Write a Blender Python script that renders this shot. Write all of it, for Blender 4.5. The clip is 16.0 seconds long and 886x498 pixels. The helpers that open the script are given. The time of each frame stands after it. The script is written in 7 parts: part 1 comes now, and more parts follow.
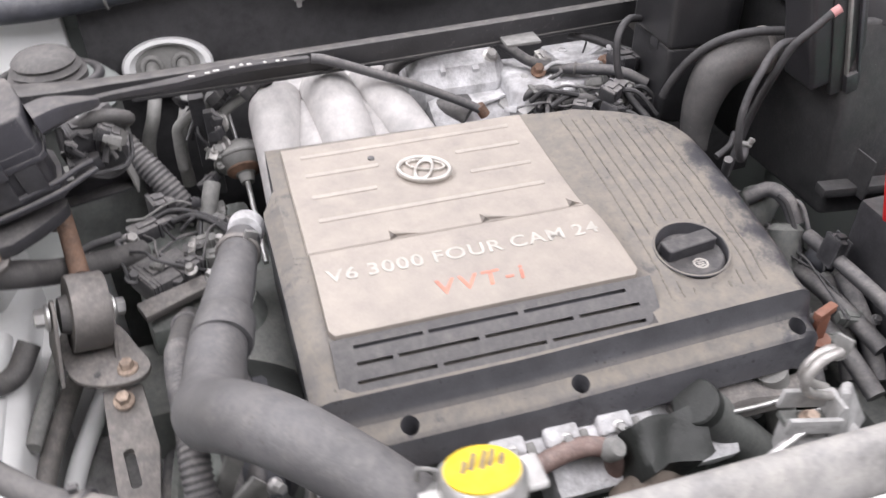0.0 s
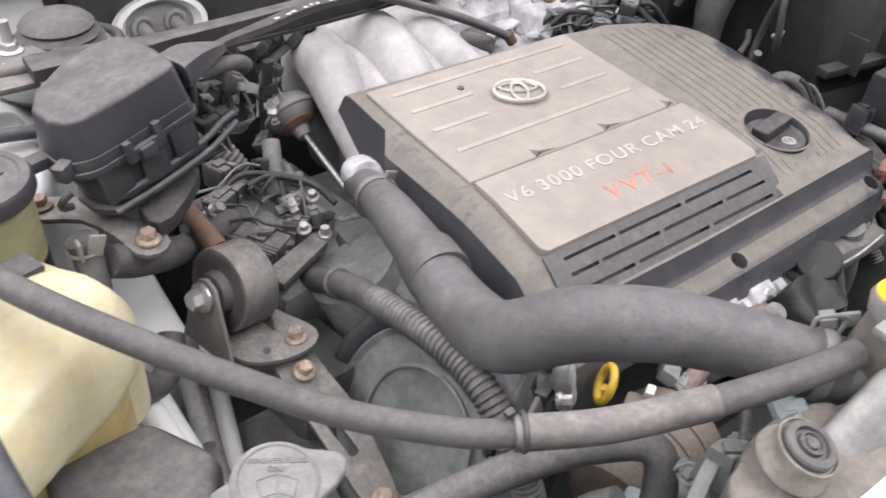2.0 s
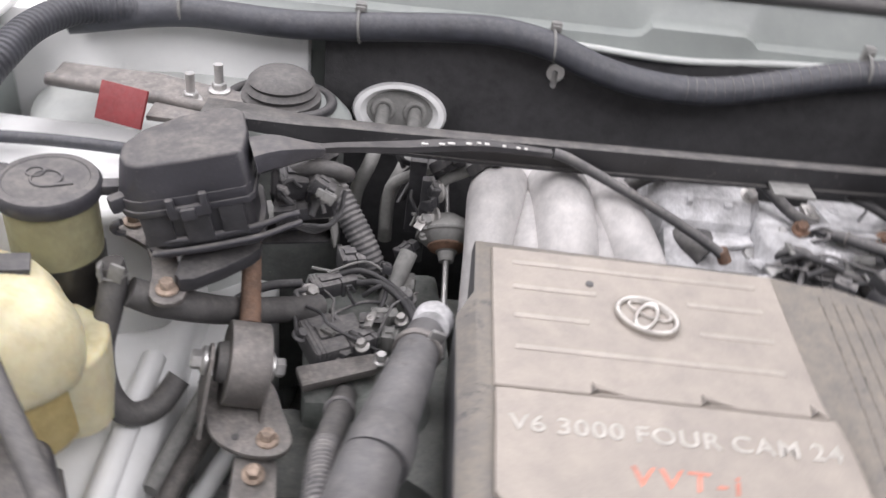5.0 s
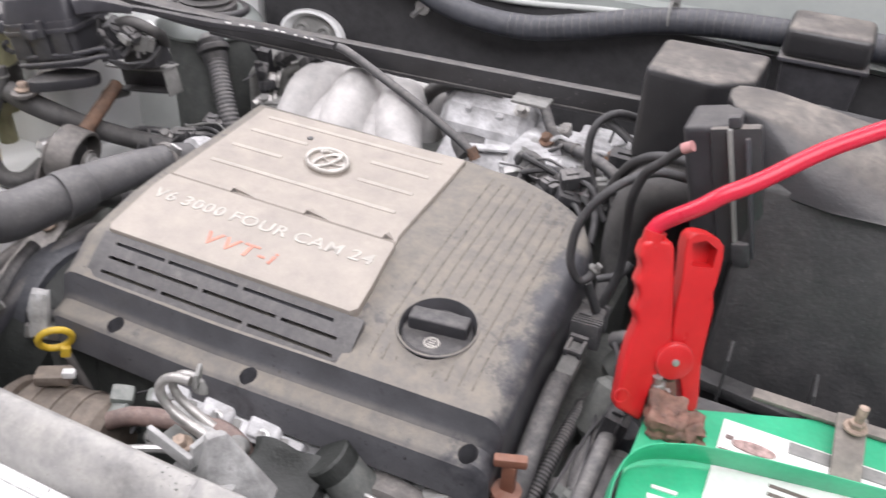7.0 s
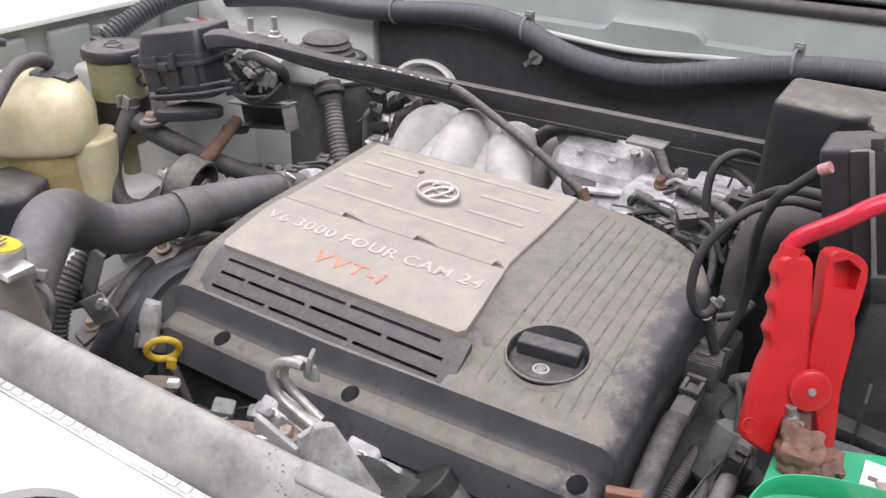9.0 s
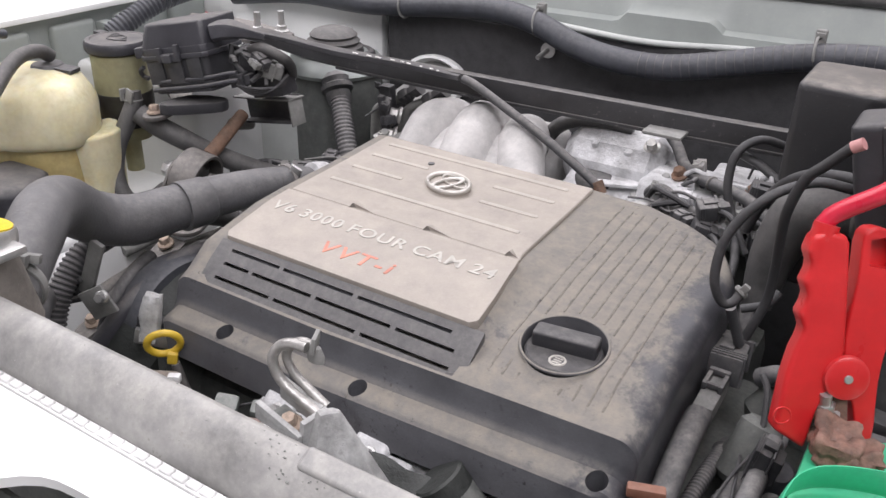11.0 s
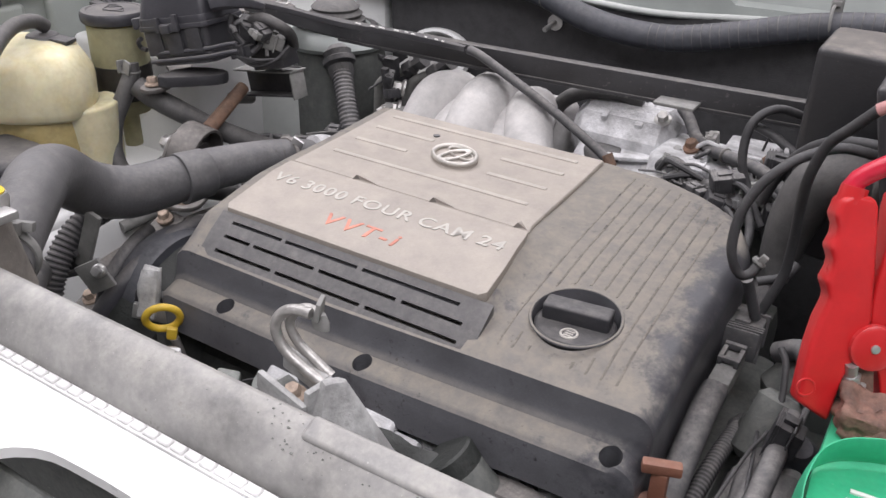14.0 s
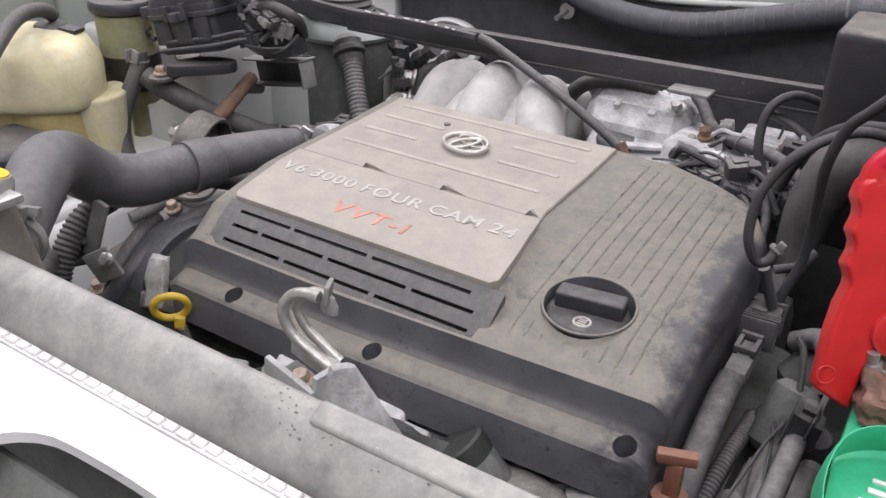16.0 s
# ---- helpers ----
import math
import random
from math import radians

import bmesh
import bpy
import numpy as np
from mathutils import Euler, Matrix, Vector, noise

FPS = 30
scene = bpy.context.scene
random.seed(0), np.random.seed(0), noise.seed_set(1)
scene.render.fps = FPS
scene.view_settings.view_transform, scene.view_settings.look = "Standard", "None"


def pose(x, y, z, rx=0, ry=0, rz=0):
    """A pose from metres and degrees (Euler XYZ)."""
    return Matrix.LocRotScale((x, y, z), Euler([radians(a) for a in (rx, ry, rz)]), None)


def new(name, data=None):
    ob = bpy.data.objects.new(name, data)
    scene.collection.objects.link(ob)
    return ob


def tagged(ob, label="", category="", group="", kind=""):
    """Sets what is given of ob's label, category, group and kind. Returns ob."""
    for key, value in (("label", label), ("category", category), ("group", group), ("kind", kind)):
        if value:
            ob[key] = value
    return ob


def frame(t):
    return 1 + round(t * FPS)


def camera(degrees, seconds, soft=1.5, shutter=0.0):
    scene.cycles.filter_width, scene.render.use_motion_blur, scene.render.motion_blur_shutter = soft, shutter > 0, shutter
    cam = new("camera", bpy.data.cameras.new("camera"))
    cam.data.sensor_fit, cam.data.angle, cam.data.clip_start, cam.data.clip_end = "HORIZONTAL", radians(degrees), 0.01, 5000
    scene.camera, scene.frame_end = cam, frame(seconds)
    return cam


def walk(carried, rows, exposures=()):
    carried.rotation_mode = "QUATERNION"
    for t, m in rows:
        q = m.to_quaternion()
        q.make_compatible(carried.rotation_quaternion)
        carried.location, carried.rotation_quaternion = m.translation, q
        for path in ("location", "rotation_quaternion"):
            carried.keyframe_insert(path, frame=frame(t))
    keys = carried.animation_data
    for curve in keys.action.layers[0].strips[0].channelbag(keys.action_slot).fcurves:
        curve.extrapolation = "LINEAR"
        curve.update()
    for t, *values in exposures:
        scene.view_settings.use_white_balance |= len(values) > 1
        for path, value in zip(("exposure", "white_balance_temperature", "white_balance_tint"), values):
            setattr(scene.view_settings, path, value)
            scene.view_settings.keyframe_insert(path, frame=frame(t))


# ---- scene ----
cam = camera(55.0, 16.0, soft=1.5, shutter=0.6)
# seconds, eye, yaw, pitch, roll
PATH = [
    (0, -0.1898, -0.5394, 1.4637, -16.35, -38.41, -0.39),
    (0.5, -0.2845, -0.4725, 1.4516, -22.80, -37.55, 0.31),
    (1, -0.3877, -0.4103, 1.4204, -29.38, -38.01, 2.71),
    (1.5, -0.4966, -0.4113, 1.4134, -36.91, -38.83, 2.72),
    (2, -0.5533, -0.3925, 1.4062, -38.95, -39.15, 4.02),
    (2.5, -0.5711, -0.3795, 1.3987, -38.89, -39.79, 4.41),
    (3, -0.5635, -0.3900, 1.4011, -38.12, -39.42, 3.70),
    (3.5, -0.5542, -0.3960, 1.4014, -35.79, -39.48, 2.82),
    (3.7, -0.5370, -0.3951, 1.4061, -32.75, -39.87, 1.90),
    (5.8, 0.1227, -0.4058, 1.4716, 17.50, -35.95, 5.35),
    (6, 0.2194, -0.4245, 1.4590, 21.09, -36.00, 3.02),
    (6.5, 0.3906, -0.4962, 1.4451, 20.79, -37.27, 4.87),
    (7, 0.4705, -0.5262, 1.4380, 24.16, -34.34, 2.78),
    (7.5, 0.4699, -0.5406, 1.4065, 28.52, -32.07, 1.80),
    (8, 0.4610, -0.5511, 1.3964, 30.07, -27.72, 2.57),
    (8.5, 0.4571, -0.5470, 1.3843, 30.93, -28.88, 2.04),
    (9, 0.4605, -0.5504, 1.3779, 31.31, -28.70, 1.90),
    (11.5, 0.4492, -0.5354, 1.3367, 32.06, -27.71, 1.55),
    (12, 0.4503, -0.5365, 1.3345, 32.12, -28.08, 1.54),
    (12.5, 0.4531, -0.5351, 1.3314, 32.03, -28.09, 1.39),
    (13, 0.4536, -0.5362, 1.3284, 32.20, -28.26, 1.43),
    (13.5, 0.4478, -0.5316, 1.3235, 32.21, -28.38, 1.48),
    (14, 0.4384, -0.5279, 1.3191, 32.01, -28.65, 1.53),
    (14.5, 0.4346, -0.5240, 1.3174, 32.34, -28.76, 1.24),
    (15, 0.4394, -0.5214, 1.3148, 32.41, -28.98, 1.10),
    (15.5, 0.4383, -0.5233, 1.3115, 32.44, -28.80, 1.27),
    (16, 0.4350, -0.5233, 1.3068, 32.77, -28.86, 1.19),
]
walk(cam, [(t, pose(x, y, z, 0, 0, yaw) @ pose(0, 0, 0, 90 + pitch) @ pose(0, 0, 0, 0, 0, roll)) for t, x, y, z, yaw, pitch, roll in PATH],
     exposures=[(0, 0.20), (1.5, 0.14), (3.0, 0.06), (3.7, 0.05), (5.8, -0.06), (6.0, -0.04), (6.5, 0.16), (7.2, 0.14), (8.0, 0.06), (9.2, -0.04), (11.5, -0.11), (14.0, -0.19), (16, -0.22)])

# ---- light: a closed workshop with ceiling lamps ----
world = bpy.data.worlds.new("workshop_air")
scene.world = world
world.use_nodes = True
world.node_tree.nodes["Background"].inputs[0].default_value = (0.75, 0.8, 0.85, 1)
world.node_tree.nodes["Background"].inputs[1].default_value = 0.1
scene.view_settings.exposure = 0.0


def ceiling_lamp(x, y, sx, sy, power, rz=0.0):
    lamp = bpy.data.lights.new("ceiling_lamp", "AREA")
    lamp.shape, lamp.size, lamp.size_y, lamp.energy = "RECTANGLE", sx, sy, power
    lamp.color = (0.985, 0.945, 1.0)
    ob = new("ceiling_lamp", lamp)
    ob.matrix_basis = pose(x, y, 2.9, 0, 0, rz)


ceiling_lamp(-0.4, 1.5, 3.0, 1.4, 66)
ceiling_lamp(1.2, -1.0, 2.6, 1.4, 76)
ceiling_lamp(-1.9, -0.3, 1.4, 2.6, 72)

# ---- materials ----
def material(name, base, rough=0.6, metal=0.0, dust=0.0, dust_col=(0.34, 0.31, 0.27), var=0.25, scale=18.0, grain=260.0, bump=0.15,
             spots=0.0, spot_col=(0.02, 0.02, 0.02), spot_scale=90.0, sheen=0.5, settle=-0.35, wear=False, edge=0.12, speckle=0.3, rub=None, film=0.25, tones=(0.66, 1.22)):
    m = bpy.data.materials.new(name)
    m.use_nodes = True
    nt = m.node_tree
    nd, ln = nt.nodes, nt.links
    p = nd["Principled BSDF"]
    p.inputs["Metallic"].default_value = metal
    p.inputs["Specular IOR Level"].default_value = sheen
    tc = nd.new("ShaderNodeTexCoord")

    def noise_tex(sc, detail=5.0, rg=0.6):
        n = nd.new("ShaderNodeTexNoise")
        n.inputs["Scale"].default_value, n.inputs["Detail"].default_value, n.inputs["Roughness"].default_value = sc, detail, rg
        ln.new(tc.outputs["Object"], n.inputs["Vector"])
        return n.outputs["Fac"]

    def ramp(src, lo, hi):
        r = nd.new("ShaderNodeMapRange")
        r.inputs["From Min"].default_value, r.inputs["From Max"].default_value = lo, hi
        ln.new(src, r.inputs["Value"])
        return r.outputs["Result"]

    def mix(fac, a, b):
        x = nd.new("ShaderNodeMix")
        x.data_type = "RGBA"
        for src, i in ((fac, 0), (a, 6), (b, 7)):
            if isinstance(src, tuple):
                x.inputs[i].default_value = (*src, 1)
            elif isinstance(src, float):
                x.inputs[i].default_value = src
            else:
                ln.new(src, x.inputs[i])
        return x.outputs[2]

    def mul(a, b, op="MULTIPLY"):
        x = nd.new("ShaderNodeMath")
        x.operation, x.use_clamp = op, True
        for src, i in ((a, 0), (b, 1)):
            if isinstance(src, float):
                x.inputs[i].default_value = src
            else:
                ln.new(src, x.inputs[i])
        return x.outputs[0]

    big, fine = noise_tex(scale), noise_tex(grain, 3.0)
    lo = tuple(c * (1 - var) for c in base)
    hi = tuple(min(1.0, c * (1 + var)) for c in base)
    col = mix(ramp(big, 0.35, 0.65), lo, hi)
    col = mix(mul(ramp(fine, 0.3, 0.75), speckle), col, tuple(c * 0.6 for c in base))
    if spots:
        sp = ramp(noise_tex(spot_scale, 4.0, 0.7), 0.60, 0.68)
        area = ramp(noise_tex(spot_scale * 0.12, 2.0), 0.45, 0.6)
        col = mix(mul(mul(sp, area), spots), col, spot_col)
    if dust:
        geo = nd.new("ShaderNodeNewGeometry")
        sep = nd.new("ShaderNodeSeparateXYZ")
        ln.new(geo.outputs["Normal"], sep.inputs[0])
        up = ramp(sep.outputs["Z"], settle, 0.9)
        patchy = mul(ramp(noise_tex(scale * 3.2, 9.0, 0.74), 0.28, 0.64), ramp(noise_tex(scale * 13.0, 6.0, 0.72), 0.22, 0.56))
        bare = mul(ramp(noise_tex(scale * 3.0, 9.0, 0.78), 0.66, 0.56), ramp(noise_tex(scale * 0.45, 2.0), 0.46, 0.58), "MAXIMUM") if wear else 1.0
        if rub:
            side = nd.new("ShaderNodeSeparateXYZ")
            ln.new(tc.outputs["Object"], side.inputs[0])
            patch = mul(ramp(side.outputs["X"], *rub), 0.20)
            rubbed = ramp(mul(mul(noise_tex(scale * 1.3, 9.0, 0.74), patch, "ADD"), 0.0, "ADD"), 0.58, 0.72)
            bare = mul(bare, mul(1.0, mul(rubbed, 0.97), "SUBTRACT"))
        lay = mul(mul(up, mul(patchy, 0.75), "MULTIPLY"), dust)
        base_lay = mul(mul(up, film), dust)
        lay = mul(mul(lay, base_lay, "ADD"), bare)
        tone = mix(ramp(noise_tex(scale * 4.0, 6.0, 0.7), 0.3, 0.7), (dust_col[0] * tones[0], dust_col[1] * tones[0] * 1.03, dust_col[2] * tones[0] * 1.12), tuple(min(1.0, c * tones[1]) for c in dust_col))
        col = mix(lay, col, tone)
        if rub:
            fleck = mul(mul(ramp(noise_tex(scale * 11.0, 7.0, 0.72), 0.61, 0.67), ramp(noise_tex(scale * 1.1, 3.0), 0.42, 0.6)), 0.7)
            col = mix(mul(mul(rubbed, 0.75), fleck, "MAXIMUM"), col, (0.036, 0.036, 0.042))
        speck = mul(ramp(noise_tex(grain * 2.2, 2.0, 0.5), 0.72, 0.78), 0.35)
        col = mix(speck, col, tuple(min(1.0, c * 1.7) for c in dust_col))
    if edge:
        geo2 = nd.new("ShaderNodeNewGeometry")
        worn = mul(mul(ramp(geo2.outputs["Pointiness"], 0.545, 0.62), ramp(noise_tex(scale * 5.0, 5.0, 0.7), 0.35, 0.6)), edge)
        col = mix(worn, col, tuple(min(0.85, c * 0.5 + 0.22) for c in base))
    ln.new(col, p.inputs["Base Color"])
    rr = ramp(big, 0.0, 1.0)
    r = rr.node
    r.inputs["To Min"].default_value, r.inputs["To Max"].default_value = max(0.05, rough - 0.15), min(1.0, rough + 0.15)
    if dust:
        dull = mul(rr, mul(lay, 0.45), "ADD")
        ln.new(dull, p.inputs["Roughness"])
    else:
        ln.new(rr, p.inputs["Roughness"])
    b = nd.new("ShaderNodeBump")
    b.inputs["Strength"].default_value, b.inputs["Distance"].default_value = bump, 0.002
    ln.new(fine, b.inputs["Height"])
    ln.new(b.outputs["Normal"], p.inputs["Normal"])
    return m


def glowless(name, base, trans, rough, stain):
    """A translucent moulded plastic."""
    m = material(name, base, rough, var=0.14, scale=9.0, bump=0.04, speckle=0.05, edge=0.0, dust=0.8, dust_col=stain, settle=-2.5, film=0.05)
    p = m.node_tree.nodes["Principled BSDF"]
    p.inputs["Subsurface Weight"].default_value = trans
    p.inputs["Subsurface Radius"].default_value = (0.03, 0.02, 0.01)
    p.inputs["Subsurface Scale"].default_value = 0.3
    return m


PANEL = material("dusty_champagne_paint", (0.36, 0.325, 0.285), 0.42, 0.15, dust=0.5, dust_col=(0.35, 0.318, 0.275), var=0.1, scale=9, grain=500, bump=0.05, spots=0.35, spot_col=(0.22, 0.2, 0.17), spot_scale=60)
RIDGE = material("worn_ridge_paint", (0.42, 0.385, 0.34), 0.45, 0.1, var=0.12, grain=600, dust=0.3, dust_col=(0.38, 0.345, 0.30))
COVER = material("dusty_black_cover", (0.098, 0.099, 0.107), 0.40, dust=1.0, dust_col=(0.218, 0.198, 0.165), spots=0.9, spot_scale=140, grain=420, bump=0.12, settle=0.42, scale=14, rub=(0.19, 0.255), film=0.55, tones=(0.8, 1.12))
GROOVE = material("grimy_groove", (0.034, 0.032, 0.030), 0.7, dust=1.0, dust_col=(0.205, 0.186, 0.157), scale=26, grain=420, settle=0.2, wear=True, film=0.5, edge=0.0)
SLAT = material("satin_black_slat", (0.06, 0.06, 0.062), 0.42, dust=0.6, dust_col=(0.22, 0.208, 0.195), grain=400, bump=0.08)
BLACK = material("black_plastic", (0.034, 0.034, 0.038), 0.42, dust=0.6, dust_col=(0.20, 0.19, 0.175), grain=350, settle=0.3, edge=0.3)
BOXBLK = material("satin_black_box", (0.032, 0.032, 0.034), 0.34, dust=1.0, dust_col=(0.235, 0.213, 0.185), settle=0.55, scale=7, grain=320)
CASEBLK = material("filmed_black_case", (0.026, 0.027, 0.029), 0.40, dust=0.35, dust_col=(0.17, 0.165, 0.155), settle=-0.6, scale=16, grain=260, bump=0.35, film=0.45, spots=0.6, spot_col=(0.10, 0.10, 0.095), spot_scale=260)
HOLD = material("dusty_tan_steel", (0.17, 0.155, 0.135), 0.6, 0.15, dust=0.8, dust_col=(0.30, 0.27, 0.235), settle=-0.6, scale=20, grain=280, bump=0.3)
FADED = material("faded_print", (0.36, 0.25, 0.23), 0.6, var=0.5, scale=220, grain=500, bump=0.02)
LIDBLK = material("grey_black_lid", (0.048, 0.048, 0.056), 0.40, dust=0.9, dust_col=(0.20, 0.188, 0.17), scale=11, grain=300, settle=0.35, edge=0.3, spots=0.25, spot_col=(0.16, 0.16, 0.16), spot_scale=160)
RUBBER = material("dusty_rubber", (0.072, 0.071, 0.071), 0.52, dust=0.55, dust_col=(0.24, 0.227, 0.207), settle=-0.15, scale=30, grain=300, bump=0.2)
HOSE = material("dusty_radiator_hose", (0.098, 0.099, 0.103), 0.46, dust=0.5, dust_col=(0.25, 0.237, 0.22), scale=19, settle=-0.15, grain=320, bump=0.25, spots=0.85, spot_col=(0.055, 0.052, 0.05), spot_scale=95)
LOOM = material("black_loom_tape", (0.045, 0.049, 0.06), 0.45, dust=0.45, dust_col=(0.2, 0.195, 0.19), scale=40)
WIRE = material("black_wire", (0.03, 0.03, 0.032), 0.5, dust=0.5, dust_col=(0.17, 0.165, 0.16))
CONDUIT = material("grey_conduit", (0.06, 0.061, 0.065), 0.5, dust=0.85, dust_col=(0.29, 0.275, 0.255), settle=-0.05)
ALU = material("cast_aluminium", (0.55, 0.54, 0.53), 0.55, 0.05, dust=0.45, dust_col=(0.47, 0.445, 0.41), grain=600, bump=0.35)
ALUW = material("oxidised_casting", (0.64, 0.645, 0.655), 0.65, 0.15, dust=0.4, dust_col=(0.42, 0.40, 0.37), var=0.35, scale=38, grain=260, bump=0.6, spots=0.75, spot_col=(0.13, 0.12, 0.11), spot_scale=80)
STEEL = material("zinc_steel", (0.55, 0.55, 0.54), 0.35, 0.8, dust=0.25, grain=500)
DARKRED = material("dark_red_print", (0.24, 0.025, 0.03), 0.5, var=0.3, dust=0.3, dust_col=(0.3, 0.2, 0.18))
MUD = material("muddy_brown_cast", (0.17, 0.137, 0.112), 0.7, dust=0.5, dust_col=(0.28, 0.25, 0.205), var=0.35, scale=40)
BARBLK = material("dusty_black_bar", (0.034, 0.034, 0.036), 0.38, dust=0.55, dust_col=(0.25, 0.235, 0.21), settle=0.5, scale=16, grain=320, bump=0.2, spots=0.4, spot_col=(0.2, 0.19, 0.18), spot_scale=120)
PINK = material("pinkish_rubber_tip", (0.55, 0.27, 0.26), 0.5, var=0.15)
BADGE = material("dull_plated_badge", (0.62, 0.60, 0.56), 0.4, 0.55, var=0.1, dust=0.2, dust_col=(0.5, 0.46, 0.4), bump=0.02)
DULL = material("stained_zinc", (0.50, 0.49, 0.47), 0.36, 0.7, dust=0.35, dust_col=(0.30, 0.28, 0.25), var=0.3, scale=40, bump=0.3)
IRON = material("dusty_dark_steel", (0.13, 0.123, 0.116), 0.55, 0.25, dust=0.85, dust_col=(0.36, 0.335, 0.305), settle=-0.1, scale=20, grain=280, bump=0.3)
RUST = material("rusty_steel", (0.175, 0.098, 0.062), 0.85, 0.1, dust=0.35, dust_col=(0.36, 0.28, 0.22), var=0.45, scale=60, grain=300, bump=0.5)
BOLTR = material("rusty_bolt", (0.40, 0.315, 0.25), 0.7, 0.3, var=0.4, scale=140, grain=500, bump=0.4)
# BODY and BODYM: body paint darkened to hold shade; BODYW is the lit white
BODY = material("shade_darkened_green_white_paint", (0.275, 0.302, 0.288), 0.38, dust=0.3, dust_col=(0.38, 0.385, 0.35), var=0.08, scale=6, grain=300, bump=0.03, speckle=0.1, edge=0.15)
BODYM = material("half_shaded_white_paint", (0.52, 0.545, 0.525), 0.35, dust=0.3, dust_col=(0.45, 0.44, 0.40), var=0.1, scale=7, bump=0.03, speckle=0.1, edge=0.0)
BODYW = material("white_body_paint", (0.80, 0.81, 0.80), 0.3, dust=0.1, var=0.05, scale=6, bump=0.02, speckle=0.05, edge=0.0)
BEAM = material("dusty_grey_beam", (0.25, 0.248, 0.24), 0.36, 0.1, dust=0.75, dust_col=(0.43, 0.415, 0.38), var=0.45, scale=15, grain=260, bump=0.12, spots=0.85, spot_col=(0.12, 0.115, 0.11), spot_scale=60)
LACE = material("pale_seal_strip", (0.74, 0.74, 0.73), 0.5, dust=0.1, dust_col=(0.6, 0.6, 0.58))
PAD = material("black_felt_pad", (0.036, 0.036, 0.038), 0.75, dust=0.3, dust_col=(0.10, 0.10, 0.10), scale=12, grain=500, bump=0.4)
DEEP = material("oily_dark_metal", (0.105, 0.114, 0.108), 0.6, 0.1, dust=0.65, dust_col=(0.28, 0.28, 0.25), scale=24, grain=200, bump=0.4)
GREENISH = material("dull_green_grey_metal", (0.185, 0.21, 0.195), 0.45, 0.1, dust=0.6, dust_col=(0.36, 0.35, 0.32), var=0.4, scale=28, grain=220, bump=0.35, spots=0.7, spot_col=(0.07, 0.075, 0.07), spot_scale=70)
TANK = glowless("yellowed_translucent_tank", (0.70, 0.665, 0.48), 0.35, 0.3, (0.55, 0.46, 0.20))
AMBER = glowless("stained_amber_plastic", (0.52, 0.43, 0.20), 0.3, 0.4, (0.30, 0.22, 0.09))
OLIVE = glowless("stained_reservoir_plastic", (0.34, 0.33, 0.20), 0.15, 0.4, (0.20, 0.18, 0.11))
CASTGREY = material("dull_grey_casting", (0.44, 0.445, 0.44), 0.55, 0.1, dust=0.5, dust_col=(0.30, 0.285, 0.26), var=0.35, scale=45, grain=280, bump=0.4, spots=0.6, spot_col=(0.10, 0.095, 0.09), spot_scale=90)
OILY = material("oil_black_casting", (0.020, 0.023, 0.021), 0.55, dust=0.08, dust_col=(0.12, 0.12, 0.105), scale=30, grain=240, bump=0.4)
FLUID = material("dark_fluid", (0.03, 0.028, 0.025), 0.3, var=0.1)
YELLOW = material("yellow_plastic", (0.62, 0.42, 0.03), 0.45, var=0.15, scale=60, dust=0.12, bump=0.08)
CAPYEL = material("yellow_cap_label", (0.76, 0.55, 0.02), 0.5, var=0.05, bump=0.05)
RED = material("red_vinyl", (0.56, 0.017, 0.020), 0.32, var=0.08, scale=30, grain=200, bump=0.08, speckle=0.12, edge=0.25)
REDCABLE = material("red_cable_sheath", (0.60, 0.015, 0.045), 0.32, var=0.06, bump=0.04)
GREEN = material("green_battery_case", (0.035, 0.47, 0.24), 0.35, var=0.1, scale=18, bump=0.04, dust=0.1)
WHITE = material("white_label", (0.78, 0.77, 0.74), 0.5, var=0.05, bump=0.02)
LETTER = material("white_lettering", (0.475, 0.455, 0.415), 0.6, var=0.14, scale=60, bump=0.0)
LETTERR = material("faded_red_lettering", (0.60, 0.23, 0.165), 0.6, var=0.22, scale=60, bump=0.0)
INK = material("label_ink", (0.16, 0.12, 0.11), 0.6, var=0.2)
BROWN = material("brown_plastic", (0.22, 0.085, 0.05), 0.6, dust=0.3, dust_col=(0.34, 0.25, 0.2), var=0.25)
CORRODED = material("corroded_terminal", (0.19, 0.098, 0.072), 0.75, 0.1, dust=0.25, dust_col=(0.30, 0.25, 0.21), var=0.5, scale=90, grain=240, bump=0.6)
CAPGREY = material("dusty_grey_cap", (0.20, 0.20, 0.19), 0.65, dust=0.6, dust_col=(0.34, 0.335, 0.31), scale=30, grain=260, bump=0.2)
FLOORM = material("workshop_concrete", (0.42, 0.42, 0.41), 0.75, var=0.2, scale=2, grain=80)
WALLM = material("workshop_wall_paint", (0.84, 0.83, 0.83), 0.8, var=0.06, scale=1.5, grain=60)
RUSTY = material("rust_edged_paint", (0.25, 0.225, 0.195), 0.6, 0.1, dust=0.5, dust_col=(0.34, 0.325, 0.295), var=0.4, scale=40, bump=0.3)
TEAL = material("pale_teal_plastic", (0.28, 0.335, 0.34), 0.5, dust=0.4, dust_col=(0.35, 0.36, 0.34), var=0.15)
BROWNHOSE = material("dusty_brown_hose", (0.16, 0.10, 0.085), 0.7, dust=0.8, dust_col=(0.33, 0.27, 0.24), var=0.3, scale=40, bump=0.3)

# ---- mesh helpers ----
HOME = {}


def smooth(bm, angle=38.0):
    bm.normal_update()
    for f in bm.faces:
        f.smooth = True
    for e in bm.edges:
        e.smooth = len(e.link_faces) == 2 and e.calc_face_angle(0) < radians(angle)


